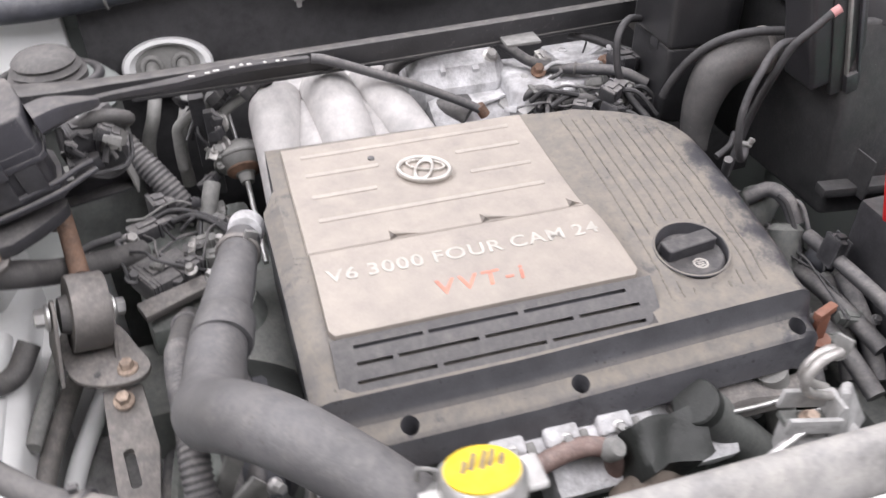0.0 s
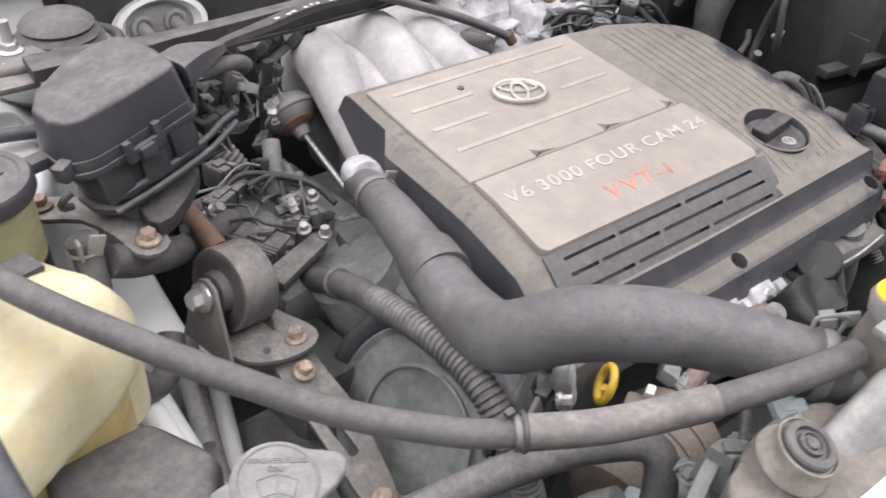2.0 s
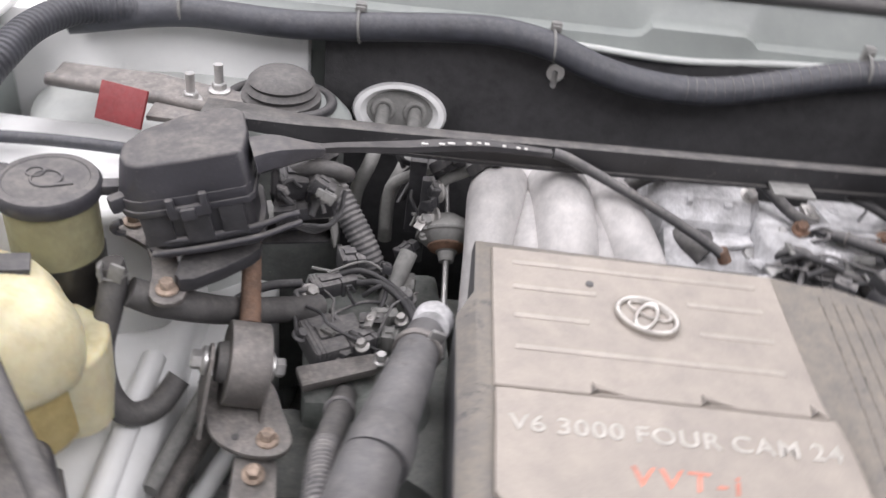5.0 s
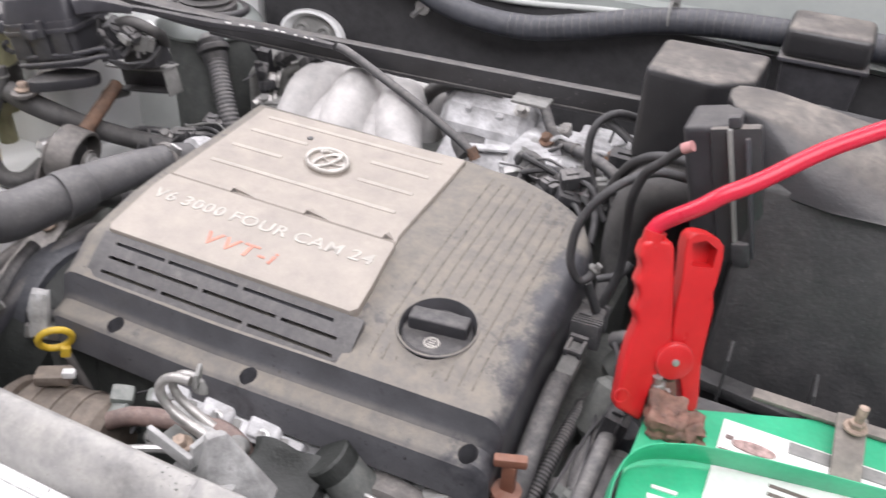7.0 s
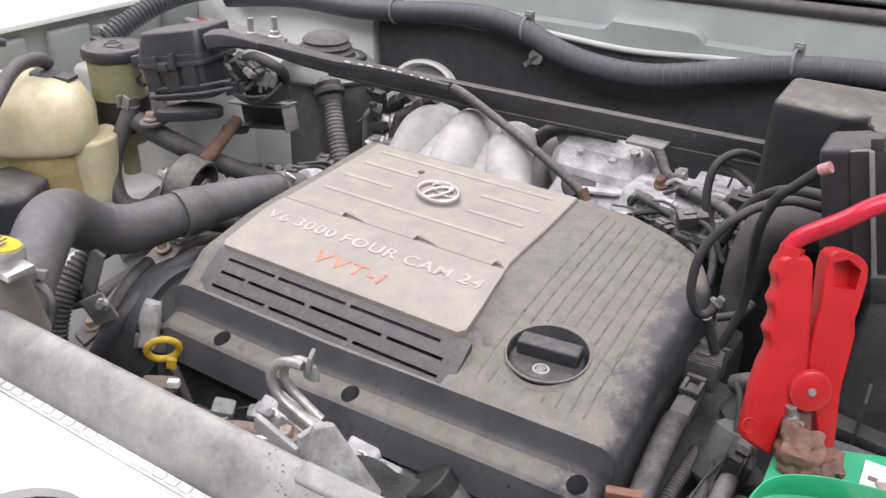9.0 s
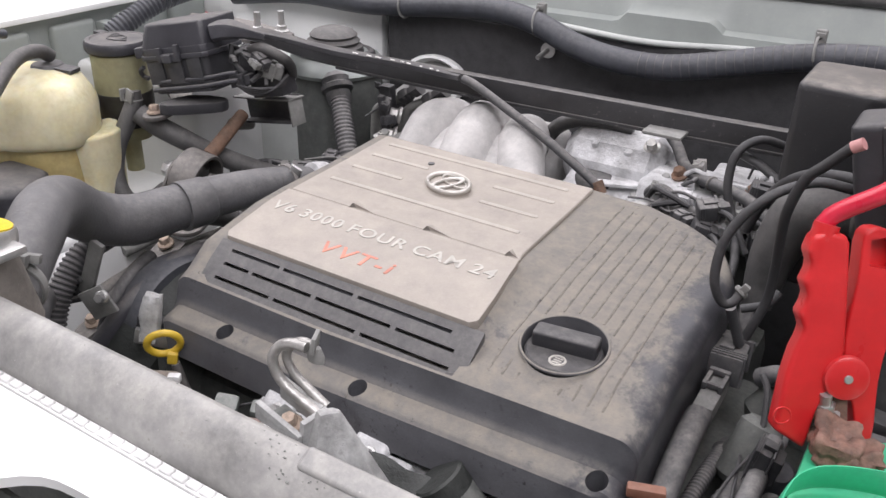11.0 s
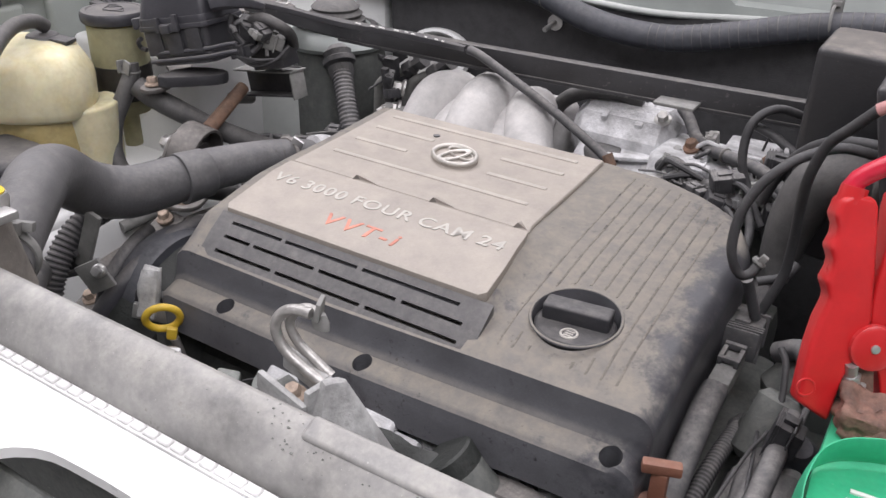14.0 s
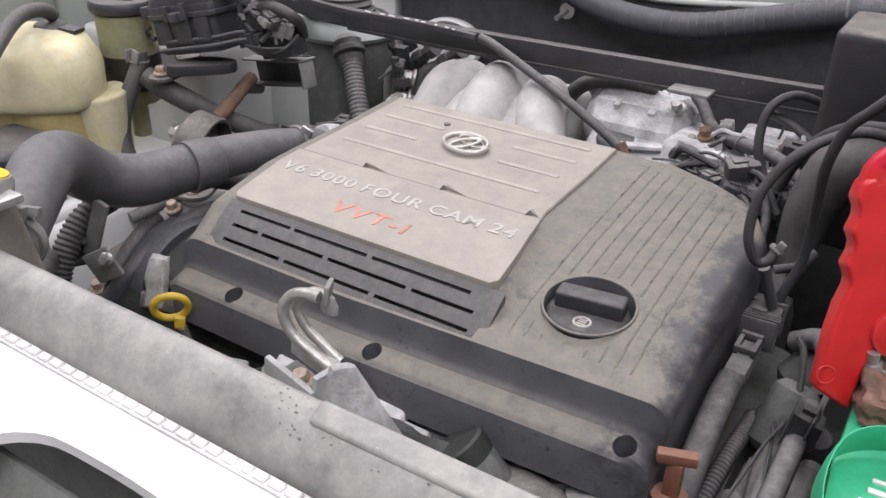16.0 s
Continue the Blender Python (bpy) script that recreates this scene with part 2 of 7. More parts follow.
def mesh_object(name, bm, mat, home, angle=38.0):
    bm.transform(Matrix.Translation(-Vector(home)))
    smooth(bm, angle)
    me = bpy.data.meshes.new(name)
    bm.to_mesh(me)
    bm.free()
    me.materials.append(mat)
    return new(name, me)


def thing(name, at, label, category, group="", kind=""):
    ob = tagged(new(name), label, category, group, kind)
    ob.empty_display_size = 0.02
    ob.location = at
    HOME[ob] = Vector(at)
    return ob


def part(name, bm, mat, parent, label="", angle=38.0):
    ob = mesh_object(name, bm, mat, HOME[parent], angle)
    ob.parent = parent
    HOME[ob] = HOME[parent]
    return tagged(ob, label)


def solo(name, bm, mat, label, category, group="", kind="", angle=38.0):
    c = [v.co for v in bm.verts]
    home = Vector((sum(v.x for v in c) / len(c), sum(v.y for v in c) / len(c), min(v.z for v in c)))
    ob = mesh_object(name, bm, mat, home, angle)
    ob.location = home
    HOME[ob] = home
    return tagged(ob, label, category, group, kind)


def join(*bms):
    out = bms[0]
    for b in bms[1:]:
        me = bpy.data.meshes.new("joined")
        b.to_mesh(me)
        out.from_mesh(me)
        b.free()
        bpy.data.meshes.remove(me)
    return out


def bevelled(bm, width, seg=2, angle=30.0):
    if width > 0:
        bm.normal_update()
        es = [e for e in bm.edges if len(e.link_faces) == 2 and e.calc_face_angle(0) > radians(angle)]
        bmesh.ops.bevel(bm, geom=es, offset=width, segments=seg, profile=0.6, affect="EDGES", clamp_overlap=True)
    return bm


def box(x0, x1, y0, y1, z0, z1, bev=0.003, seg=2):
    bm = bmesh.new()
    bmesh.ops.create_cube(bm, size=1.0)
    bm.transform(Matrix.Translation(((x0 + x1) / 2, (y0 + y1) / 2, (z0 + z1) / 2)) @ Matrix.Diagonal((x1 - x0, y1 - y0, z1 - z0, 1)))
    return bevelled(bm, bev, seg)


def block(at, size, bev=0.003, turn=(0, 0, 0), seg=2):
    """A bevelled block round its own centre, turned."""
    bm = box(-size[0] / 2, size[0] / 2, -size[1] / 2, size[1] / 2, -size[2] / 2, size[2] / 2, bev, seg)
    bm.transform(pose(*at, *turn))
    return bm


def plug(at, size, bev=0.003, turn=(0, 0, 0)):
    """A moulded wiring plug: body, collar, nose, latch and grip ribs, along its longest side."""
    a, b, c = size
    along = 0 if a >= b else 1
    if along:
        a, b = b, a
    bm = join(box(-0.5 * a, 0.12 * a, -b / 2, b / 2, -c / 2, c / 2, min(b, c) * 0.16), box(0.10 * a, 0.18 * a, -b * 0.56, b * 0.56, -c * 0.56, c * 0.56, min(b, c) * 0.06),
              box(0.16 * a, 0.5 * a, -b * 0.40, b * 0.40, -c * 0.40, c * 0.40, min(b, c) * 0.10), box(-0.30 * a, 0.16 * a, -b * 0.18, b * 0.18, c * 0.46, c * 0.62, min(b, c) * 0.05))
    for k in range(3):
        bm = join(bm, box(-0.46 * a + 0.07 * a * k, -0.43 * a + 0.07 * a * k, -b * 0.53, b * 0.53, -c * 0.53, c * 0.53, 0))
    bm.transform(pose(*at, *turn) @ pose(0, 0, 0, 0, 0, 90 if along else 0))
    return bm


def prism(outline, z0, z1, bev=0.0, seg=2, top=None):
    """An outline in plan, raised from z0 to z1; top: the outline of the upper end, where it tapers."""
    bm = bmesh.new()
    lo = [bm.verts.new((x, y, z0)) for x, y in outline]
    hi = [bm.verts.new((x, y, z1)) for x, y in (top or outline)]
    n = len(lo)
    bm.faces.new(lo[::-1])
    bm.faces.new(hi)
    for i in range(n):
        bm.faces.new((lo[i], lo[(i + 1) % n], hi[(i + 1) % n], hi[i]))
    bmesh.ops.recalc_face_normals(bm, faces=bm.faces)
    return bevelled(bm, bev, seg)


def aim(at, way):
    """A pose whose z points along way."""
    return Matrix.Translation(at) @ Vector(way).to_track_quat("Z", "Y").to_matrix().to_4x4()


def lathe(profile, at, way=(0, 0, 1), n=28, squash=1.0):
    """A turned shape: radius and height along way."""
    bm = bmesh.new()
    rings = []
    for r, h in profile:
        if r <= 1e-6:
            rings.append([bm.verts.new((0, 0, h))])
        else:
            rings.append([bm.verts.new((r * math.cos(2 * math.pi * k / n), squash * r * math.sin(2 * math.pi * k / n), h)) for k in range(n)])
    for a, b in zip(rings, rings[1:]):
        for k in range(n):
            j = (k + 1) % n
            if len(a) == 1 and len(b) == 1:
                continue
            if len(a) == 1:
                bm.faces.new((a[0], b[j], b[k]))
            elif len(b) == 1:
                bm.faces.new((a[k], a[j], b[0]))
            else:
                bm.faces.new((a[k], a[j], b[j], b[k]))
    for ring, flip in ((rings[0], True), (rings[-1], False)):
        if len(ring) > 1:
            bm.faces.new(ring[::-1] if flip else ring)
    bmesh.ops.recalc_face_normals(bm, faces=bm.faces)
    bm.transform(aim(at, way))
    return bm


def rod(p, q, r, r2=None, n=20, bev=0.0):
    d = Vector(q) - Vector(p)
    L, r2 = d.length, r if r2 is None else r2
    if bev:
        return lathe([(0, 0), (r - bev, 0), (r, bev), (r2, L - bev), (r2 - bev, L), (0, L)], p, d, n)
    return lathe([(0, 0), (r, 0), (r2, L), (0, L)], p, d, n)


def spline(points, step):
    """A smooth line through the points, cut into equal steps."""
    P = [Vector(p) for p in points]
    P = [2 * P[0] - P[1], *P, 2 * P[-1] - P[-2]]
    dense = []
    for a, b, c, d in zip(P, P[1:], P[2:], P[3:]):
        for k in range(16):
            t = k / 16
            dense.append(0.5 * ((2 * b) + (c - a) * t + (2 * a - 5 * b + 4 * c - d) * t * t + (3 * b - a - 3 * c + d) * t ** 3))
    dense.append(P[-2])
    out, left = [dense[0]], step
    for a, b in zip(dense, dense[1:]):
        L = (b - a).length
        while L > 1e-9 and L >= left:
            a = a.lerp(b, left / L)
            L -= left
            left = step
            out.append(a.copy())
        left -= L
    if (out[-1] - dense[-1]).length > step * 0.3:
        out.append(dense[-1])
    return out


def tube(points, radius, n=16, step=0.006, ridge=0.0, pitch=0.006, flat=1.0):
    """A hose or wire along points. radius: one, or one for each point. ridge: depth of its corrugation."""
    if ridge:
        step = pitch / 4
    line = spline(points, step)
    if isinstance(radius, (list, tuple)):
        cuts = np.linspace(0, 1, len(radius))
        seg = np.r_[0, np.cumsum([(Vector(b) - Vector(a)).length for a, b in zip(points, points[1:])])]
        cuts = seg / seg[-1]
        along = [float(np.interp(i / (len(line) - 1), cuts, radius)) for i in range(len(line))]
    else:
        along = [radius] * len(line)
    bm = bmesh.new()
    up, rings = None, []
    for i, p in enumerate(line):
        d = (line[min(i + 1, len(line) - 1)] - line[max(i - 1, 0)]).normalized()
        if up is None:
            up = d.orthogonal().normalized()
            if abs(d.z) < 0.9:
                up = (Vector((0, 0, 1)) - d * d.z).normalized()
        up = (up - d * up.dot(d)).normalized()
        side = d.cross(up)
        r = along[i] - (ridge if ridge and i % 4 in (0, 1) else 0.0)
        rings.append([bm.verts.new(p + r * (math.cos(2 * math.pi * k / n) * side + flat * math.sin(2 * math.pi * k / n) * up)) for k in range(n)])
    for a, b in zip(rings, rings[1:]):
        for k in range(n):
            j = (k + 1) % n
            bm.faces.new((a[k], a[j], b[j], b[k]))
    bm.faces.new(rings[0][::-1])
    bm.faces.new(rings[-1])
    bmesh.ops.recalc_face_normals(bm, faces=bm.faces)
    return bm


def bar_sweep(points, w, h, step=0.01, bev=0.25):
    """A flat-sided bar along points, w deep and h tall (one, or one for each point), its edges rounded."""
    line = spline(points, step)
    ws, hs_ = (v if isinstance(v, (list, tuple)) else [v] * len(points) for v in (w, h))
    seg = np.r_[0, np.cumsum([(Vector(b) - Vector(a)).length for a, b in zip(points, points[1:])])]
    bm, rows = bmesh.new(), []
    for i, p in enumerate(line):
        q = seg[-1] * i / (len(line) - 1)
        W, Hh = float(np.interp(q, seg, ws)) / 2, float(np.interp(q, seg, hs_)) / 2
        d = (line[min(i + 1, len(line) - 1)] - line[max(i - 1, 0)]).normalized()
        side = d.cross(Vector((0, 0, 1))).normalized()
        up, c = side.cross(d), min(W, Hh) * bev
        ring_pts = [(W, Hh - c), (W - c * 0.3, Hh - c * 0.3), (W - c, Hh), (c - W, Hh), (c * 0.3 - W, Hh - c * 0.3), (-W, Hh - c), (-W, c - Hh), (c - W, -Hh), (W - c, -Hh), (W, c - Hh)]
        rows.append([bm.verts.new(p + side * a + up * b) for a, b in ring_pts])
    for a, b in zip(rows, rows[1:]):
        for k in range(10):
            j = (k + 1) % 10
            bm.faces.new((a[k], a[j], b[j], b[k]))
    bm.faces.new(rows[0][::-1])
    bm.faces.new(rows[-1])
    bmesh.ops.recalc_face_normals(bm, faces=bm.faces)
    return bm


def ring(at, way, R, r, n=32, m=12, squash=1.0):
    bm = bmesh.new()
    rows = []
    for k in range(n):
        a = 2 * math.pi * k / n
        rows.append([bm.verts.new(((R + r * math.cos(2 * math.pi * j / m)) * math.cos(a), squash * (R + r * math.cos(2 * math.pi * j / m)) * math.sin(a), r * math.sin(2 * math.pi * j / m))) for j in range(m)])
    for k in range(n):
        for j in range(m):
            bm.faces.new((rows[k][j], rows[(k + 1) % n][j], rows[(k + 1) % n][(j + 1) % m], rows[k][(j + 1) % m]))
    bmesh.ops.recalc_face_normals(bm, faces=bm.faces)
    bm.transform(aim(at, way))
    return bm


def hexhead(at, way, r, h):
    """A bolt's head on its flange."""
    a = lathe([(0, 0), (r * 1.45, 0), (r * 1.45, h * 0.2), (r * 1.1, h * 0.35), (0, h * 0.35)], at, way, 24)
    b = lathe([(0, h * 0.3), (r, h * 0.3), (r, h * 0.88), (r * 0.86, h), (0, h)], at, way, 6)
    return join(a, b)


def sheet(x0, x1, ys, height, floor, nx=24):
    """A solid with a modelled top: x0(y) to x1(y), over the given ys, top height(x, y), underside floor(x, y)."""
    bm = bmesh.new()
    top, low = [], []
    steps = nx if isinstance(nx, list) else [k / nx for k in range(nx + 1)]
    nx = len(steps) - 1
    for y in ys:
        a, b = x0(y), x1(y)
        xs = [a + (b - a) * k for k in steps]
        top.append([bm.verts.new((x, y, height(x, y))) for x in xs])
        low.append([bm.verts.new((x, y, floor(x, y))) for x in xs])
    m = len(ys)
    for i in range(m - 1):
        for k in range(nx):
            bm.faces.new((top[i][k], top[i][k + 1], top[i + 1][k + 1], top[i + 1][k]))
            bm.faces.new((low[i][k], low[i + 1][k], low[i + 1][k + 1], low[i][k + 1]))
        bm.faces.new((top[i][0], top[i + 1][0], low[i + 1][0], low[i][0]))
        bm.faces.new((top[i][nx], low[i][nx], low[i + 1][nx], top[i + 1][nx]))
    for k in range(nx):
        bm.faces.new((top[0][k], low[0][k], low[0][k + 1], top[0][k + 1]))
        bm.faces.new((top[m - 1][k], top[m - 1][k + 1], low[m - 1][k + 1], low[m - 1][k]))
    bmesh.ops.recalc_face_normals(bm, faces=bm.faces)
    return bm


def rounded(outline, n=4):
    """The closed outline with its corners smoothed, n points to each side."""
    P = [Vector((x, y, 0)) for x, y in outline]
    m, out = len(P), []
    for i in range(m):
        a, b, c, d = P[i - 1], P[i], P[(i + 1) % m], P[(i + 2) % m]
        for k in range(n):
            t = k / n
            q = 0.5 * ((2 * b) + (c - a) * t + (2 * a - 5 * b + 4 * c - d) * t * t + (3 * b - a - 3 * c + d) * t ** 3)
            out.append((q.x, q.y))
    return out


def cut(ob, *cutters):
    """Cuts the cutters' shapes out of ob."""
    made = []
    for bm in cutters:
        me = bpy.data.meshes.new("cutter")
        bmesh.ops.recalc_face_normals(bm, faces=bm.faces)
        bm.to_mesh(me)
        bm.free()
        c = new("cutter", me)
        made.append(c)
        mod = ob.modifiers.new("cut", "BOOLEAN")
        mod.operation, mod.solver, mod.object = "DIFFERENCE", "EXACT", c
    bpy.context.view_layer.update()
    got = bpy.data.meshes.new_from_object(ob.evaluated_get(bpy.context.evaluated_depsgraph_get()))
    ob.modifiers.clear()
    for c in made:
        me = c.data
        bpy.data.objects.remove(c)
        bpy.data.meshes.remove(me)
    bm = bmesh.new()
    bm.from_mesh(got)
    smooth(bm, 35)
    bm.to_mesh(got)
    bm.free()
    ob.data = got


def letters(text, width, height, depth=0.0006, lean=0.0, bold=0.004, gap=1.0):
    """Raised letters, centred, lying flat and facing up, of the given width and height."""
    cu = bpy.data.curves.new("letters", "FONT")
    cu.body, cu.align_x, cu.align_y, cu.extrude, cu.shear, cu.offset, cu.space_character, cu.space_word = text, "CENTER", "CENTER", 0.02, lean, bold, gap, 0.75
    ob = new("letters", cu)
    bpy.context.view_layer.update()
    me = bpy.data.meshes.new_from_object(ob.evaluated_get(bpy.context.evaluated_depsgraph_get()))
    bpy.data.objects.remove(ob)
    bm = bmesh.new()
    bm.from_mesh(me)
    bpy.data.meshes.remove(me)
    xs, ys = [v.co.x for v in bm.verts], [v.co.y for v in bm.verts]
    mx, my = (max(xs) + min(xs)) / 2, (max(ys) + min(ys)) / 2
    bm.transform(Matrix.Diagonal((width / (max(xs) - min(xs)), height / (max(ys) - min(ys)), depth / 0.04, 1)) @ Matrix.Translation((-mx, -my, 0)))
    return bm

# ---- the workshop round the car ----
def ease(a, b, x):
    t = min(1.0, max(0.0, (x - a) / (b - a)))
    return t * t * (3 - 2 * t)


def slab(name, x0, x1, y0, y1, z0, z1, mat, label, category, bev=0.0):
    return solo(name, box(x0, x1, y0, y1, z0, z1, bev), mat, label, category, kind="structure")


slab("floor", -4, 4, -4, 4, -0.1, 0.0, FLOORM, "grey concrete workshop floor under the car", "floor")
slab("wall_north", -4, 4, 4, 4.15, 0, 3.0, WALLM, "plain pale workshop wall", "wall")
slab("wall_south", -4, 4, -4.15, -4, 0, 3.0, WALLM, "plain pale workshop wall", "wall")
slab("wall_west", -4.15, -4, -4, 4, 0, 3.0, WALLM, "plain pale workshop wall", "wall")
slab("wall_east", 4, 4.15, -4, 4, 0, 3.0, WALLM, "plain pale workshop wall", "wall")
slab("ceiling", -4.15, 4.15, -4.15, 4.15, 3.0, 3.1, WALLM, "plain pale workshop ceiling", "ceiling")

# ---- the bay's body panels ----
slab("bay_floor", -0.74, 0.80, -0.42, 0.70, 0.0, 0.50, DEEP, "dark oily undertray below the engine", "tray")


def inner_fender(side):
    x = -0.70 if side < 0 else 0.78
    bm = box(x - 0.04, x, -0.42, 0.66, 0.50, 1.052, 0.004) if side < 0 else box(x, x + 0.04, -0.42, 0.66, 0.50, 1.052, 0.004)
    return bm


fender_l = thing("inner_fender", (-0.72, 0.1, 0.50), "pale green-white painted inner fender with stamped ribs", "car panel", kind="structure")
# fender colour carries the weaker light on it
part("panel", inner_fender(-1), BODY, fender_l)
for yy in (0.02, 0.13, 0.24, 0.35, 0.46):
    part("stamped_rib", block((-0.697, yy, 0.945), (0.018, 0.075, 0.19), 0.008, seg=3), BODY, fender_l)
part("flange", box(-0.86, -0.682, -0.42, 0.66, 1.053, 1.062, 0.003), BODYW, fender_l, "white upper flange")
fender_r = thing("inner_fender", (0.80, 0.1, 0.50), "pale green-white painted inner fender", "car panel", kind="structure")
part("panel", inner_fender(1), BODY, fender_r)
part("flange", box(0.755, 0.88, -0.42, 0.66, 1.053, 1.062, 0.003), BODYW, fender_r)

# firewall: felt pad below, painted cowl above
firewall = thing("firewall", (0.05, 0.6, 0.50), "firewall with a black felt pad and pale painted cowl", "car panel", kind="structure")
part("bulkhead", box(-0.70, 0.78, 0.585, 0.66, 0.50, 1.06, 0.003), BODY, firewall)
part("side_panel", prism([(-0.70, 0.50), (-0.52, 0.545), (-0.36, 0.56), (-0.36, 0.585), (-0.70, 0.585)], 0.60, 1.055, 0.008), BODYW, firewall, "white painted bulkhead corner")
pad = bmesh.new()
pad = sheet(lambda y: -0.34, lambda y: 0.70, [0.553, 0.556, 0.585], lambda x, y: 1.065 + 0.006 * math.sin(9 * x), lambda x, y: 0.62, 40)
for v in pad.verts:
    v.co.y += 0.006 * math.sin(11 * v.co.x + 7 * v.co.z) * (v.co.y < 0.57)
part("felt_pad", pad, PAD, firewall, "sagging black felt pad")
cowl = [(0.556, 1.066), (0.562, 1.070), (0.566, 1.0805), (0.580, 1.0845), (0.586, 1.100), (0.599, 1.128), (0.612, 1.134), (0.66, 1.138)]
bm = bmesh.new()
rows = []
for k in range(149):
    x = -0.70 + 1.48 * k / 148
    step = 0.0135 * (ease(0.026, 0.040, x) - ease(0.153, 0.172, x))
    rows.append([bm.verts.new((x, y, z + 0.02 * (x + 0.2) * (z > 1.07) + (step if 1.08 < z < 1.09 else 0.4 * step if 1.09 < z < 1.11 else 0))) for y, z in cowl] + [bm.verts.new((x, 0.66, 1.0)), bm.verts.new((x, 0.59, 1.0))])
for a, b in zip(rows, rows[1:]):
    for j in range(len(a)):
        i = (j + 1) % len(a)
        bm.faces.new((a[j], b[j], b[i], a[i]))
bm.faces.new(rows[0])
bm.faces.new(rows[-1][::-1])
bmesh.ops.recalc_face_normals(bm, faces=bm.faces)
# shade of an open hood is put into the cowl's colour
part("cowl_panel", bm, BODY, firewall, "green-white cowl panel, paint darkened for the hood's shade")
# lighter paint draws the highlight along the cowl's fold
part("cowl_lip", tube([(-0.12, 0.560, 1.074), (-0.02, 0.557, 1.069), (0.08, 0.556, 1.067), (0.2, 0.560, 1.076), (0.32, 0.560, 1.084)], 0.0042, 10), BODYM, firewall, "folded lip, paler to carry its highlight")
part("cowl_seal", tube([(-0.66, 0.600, 1.116), (-0.3, 0.600, 1.127), (0.0, 0.600, 1.137), (0.40, 0.599, 1.149), (0.76, 0.598, 1.160)], 0.009, 12), RUBBER, firewall, "black rubber cowl seal")
part("cowl_grille", block((0.04, 0.642, 1.176), (1.46, 0.060, 0.070), 0.008, (-22, -1.7, 0)), LIDBLK, firewall, "dark plastic cowl grille")
part("grille_edge", tube([(-0.66, 0.604, 1.134), (0.0, 0.604, 1.154), (0.76, 0.602, 1.176)], 0.004, 8, 0.02), CONDUIT, firewall)
bm = lathe([(0, 0), (0.011, 0), (0.011, 0.002), (0.0, 0.002)], (-0.064, 0.553, 1.034), (0, -1, 0.1), 20)
part("stud_plate", bm, STEEL, firewall, "zinc stud plate")
part("stud", rod((-0.064, 0.552, 1.034), (-0.068, 0.528, 1.028), 0.0035), STEEL, firewall, "bare steel stud")

# strut tower behind the relay box
tower = thing("strut_tower", (-0.50, 0.47, 0.50), "pale painted strut tower with a rubber top", "car panel", kind="structure")
part("tower_wall", lathe([(0, 0), (0.165, 0), (0.155, 0.40), (0.14, 0.445), (0.11, 0.462), (0, 0.465)], (-0.520, 0.490, 0.515), (0, 0, 1), 40), BODYM, tower)
# dark column added below the mount, darkening the tower's inboard side
part("mount_column", lathe([(0, 0), (0.075, 0), (0.072, 0.33), (0.068, 0.36), (0, 0.362)], (-0.375, 0.460, 0.62), (0, 0, 1), 32), DEEP, tower, "dark strut column")
part("rubber_rim", ring((-0.375, 0.459, 1.004), (0, 0.12, 1), 0.056, 0.006, 40, 10), BLACK, tower, "black rubber rim")
# ring uses the shade-darkened body paint
part("tower_top", lathe([(0.040, 0.004), (0.076, -0.016), (0.080, -0.010), (0.066, 0.006), (0.044, 0.012), (0.040, 0.004)], (-0.375, 0.460, 0.992), (0, 0, 1), 44), BODY, tower, "white top ring, paint darkened for shade")
part("rubber_top", lathe([(0.044, -0.01), (0.044, 0.006), (0.037, 0.009), (0.040, 0.014), (0.034, 0.019), (0.036, 0.023), (0.030, 0.029), (0.018, 0.033), (0, 0.033)], (-0.375, 0.457, 1.006), (0, 0, 1), 32), RUBBER, tower, "ribbed rubber strut mount")

# ---- front beam over the radiator ----
beam = thing("radiator_beam", (0.15, -0.30, 0.50), "dusty grey rounded radiator support beam with scratches", "car panel", kind="structure")
prof = [(-0.272, 0.985), (-0.273, 1.023), (-0.2745, 1.032), (-0.2775, 1.0375), (-0.282, 1.0390), (-0.288, 1.0365), (-0.294, 1.0315), (-0.2995, 1.0250), (-0.304, 1.0175), (-0.307, 1.009), (-0.308, 0.998), (-0.308, 0.97), (-0.272, 0.97)]
bm = bmesh.new()
rows = []
for k in range(53):
    x = -0.19 + 0.78 * k / 52
    sag = 0.004 * math.cos(6 * x) - 0.02 * max(0.0, x - 0.3) ** 1.0
    rows.append([bm.verts.new((x, y + 0.02 * (x - 0.1) * 0.3, z + sag * 0.3 - (0.5 * max(0.0, -0.115 - x) if z > 1.0 else 0.0))) for y, z in prof])
for a, b in zip(rows, rows[1:]):
    for j in range(len(a)):
        i = (j + 1) % len(a)
        bm.faces.new((a[j], b[j], b[i], a[i]))
bm.faces.new(rows[0])
bm.faces.new(rows[-1][::-1])
bmesh.ops.recalc_face_normals(bm, faces=bm.faces)
part("beam_top", bm, BEAM, beam, angle=50)
part("raised_pad", block((0.275, -0.2830, 1.0370), (0.13, 0.014, 0.006), 0.0029, (22, 0, 1), 3), BEAM, beam)
part("radiator_core", box(-0.35, 0.6, -0.31, -0.27, 0.50, 0.965, 0.004), DEEP, beam, "dark radiator core")
strip = box(-0.13, 0.60, -0.3162, -0.3075, 1.004, 1.0095, 0.0015)
part("seal_strip", strip, LACE, beam, "pale stitched seal strip")
bm = bmesh.new()
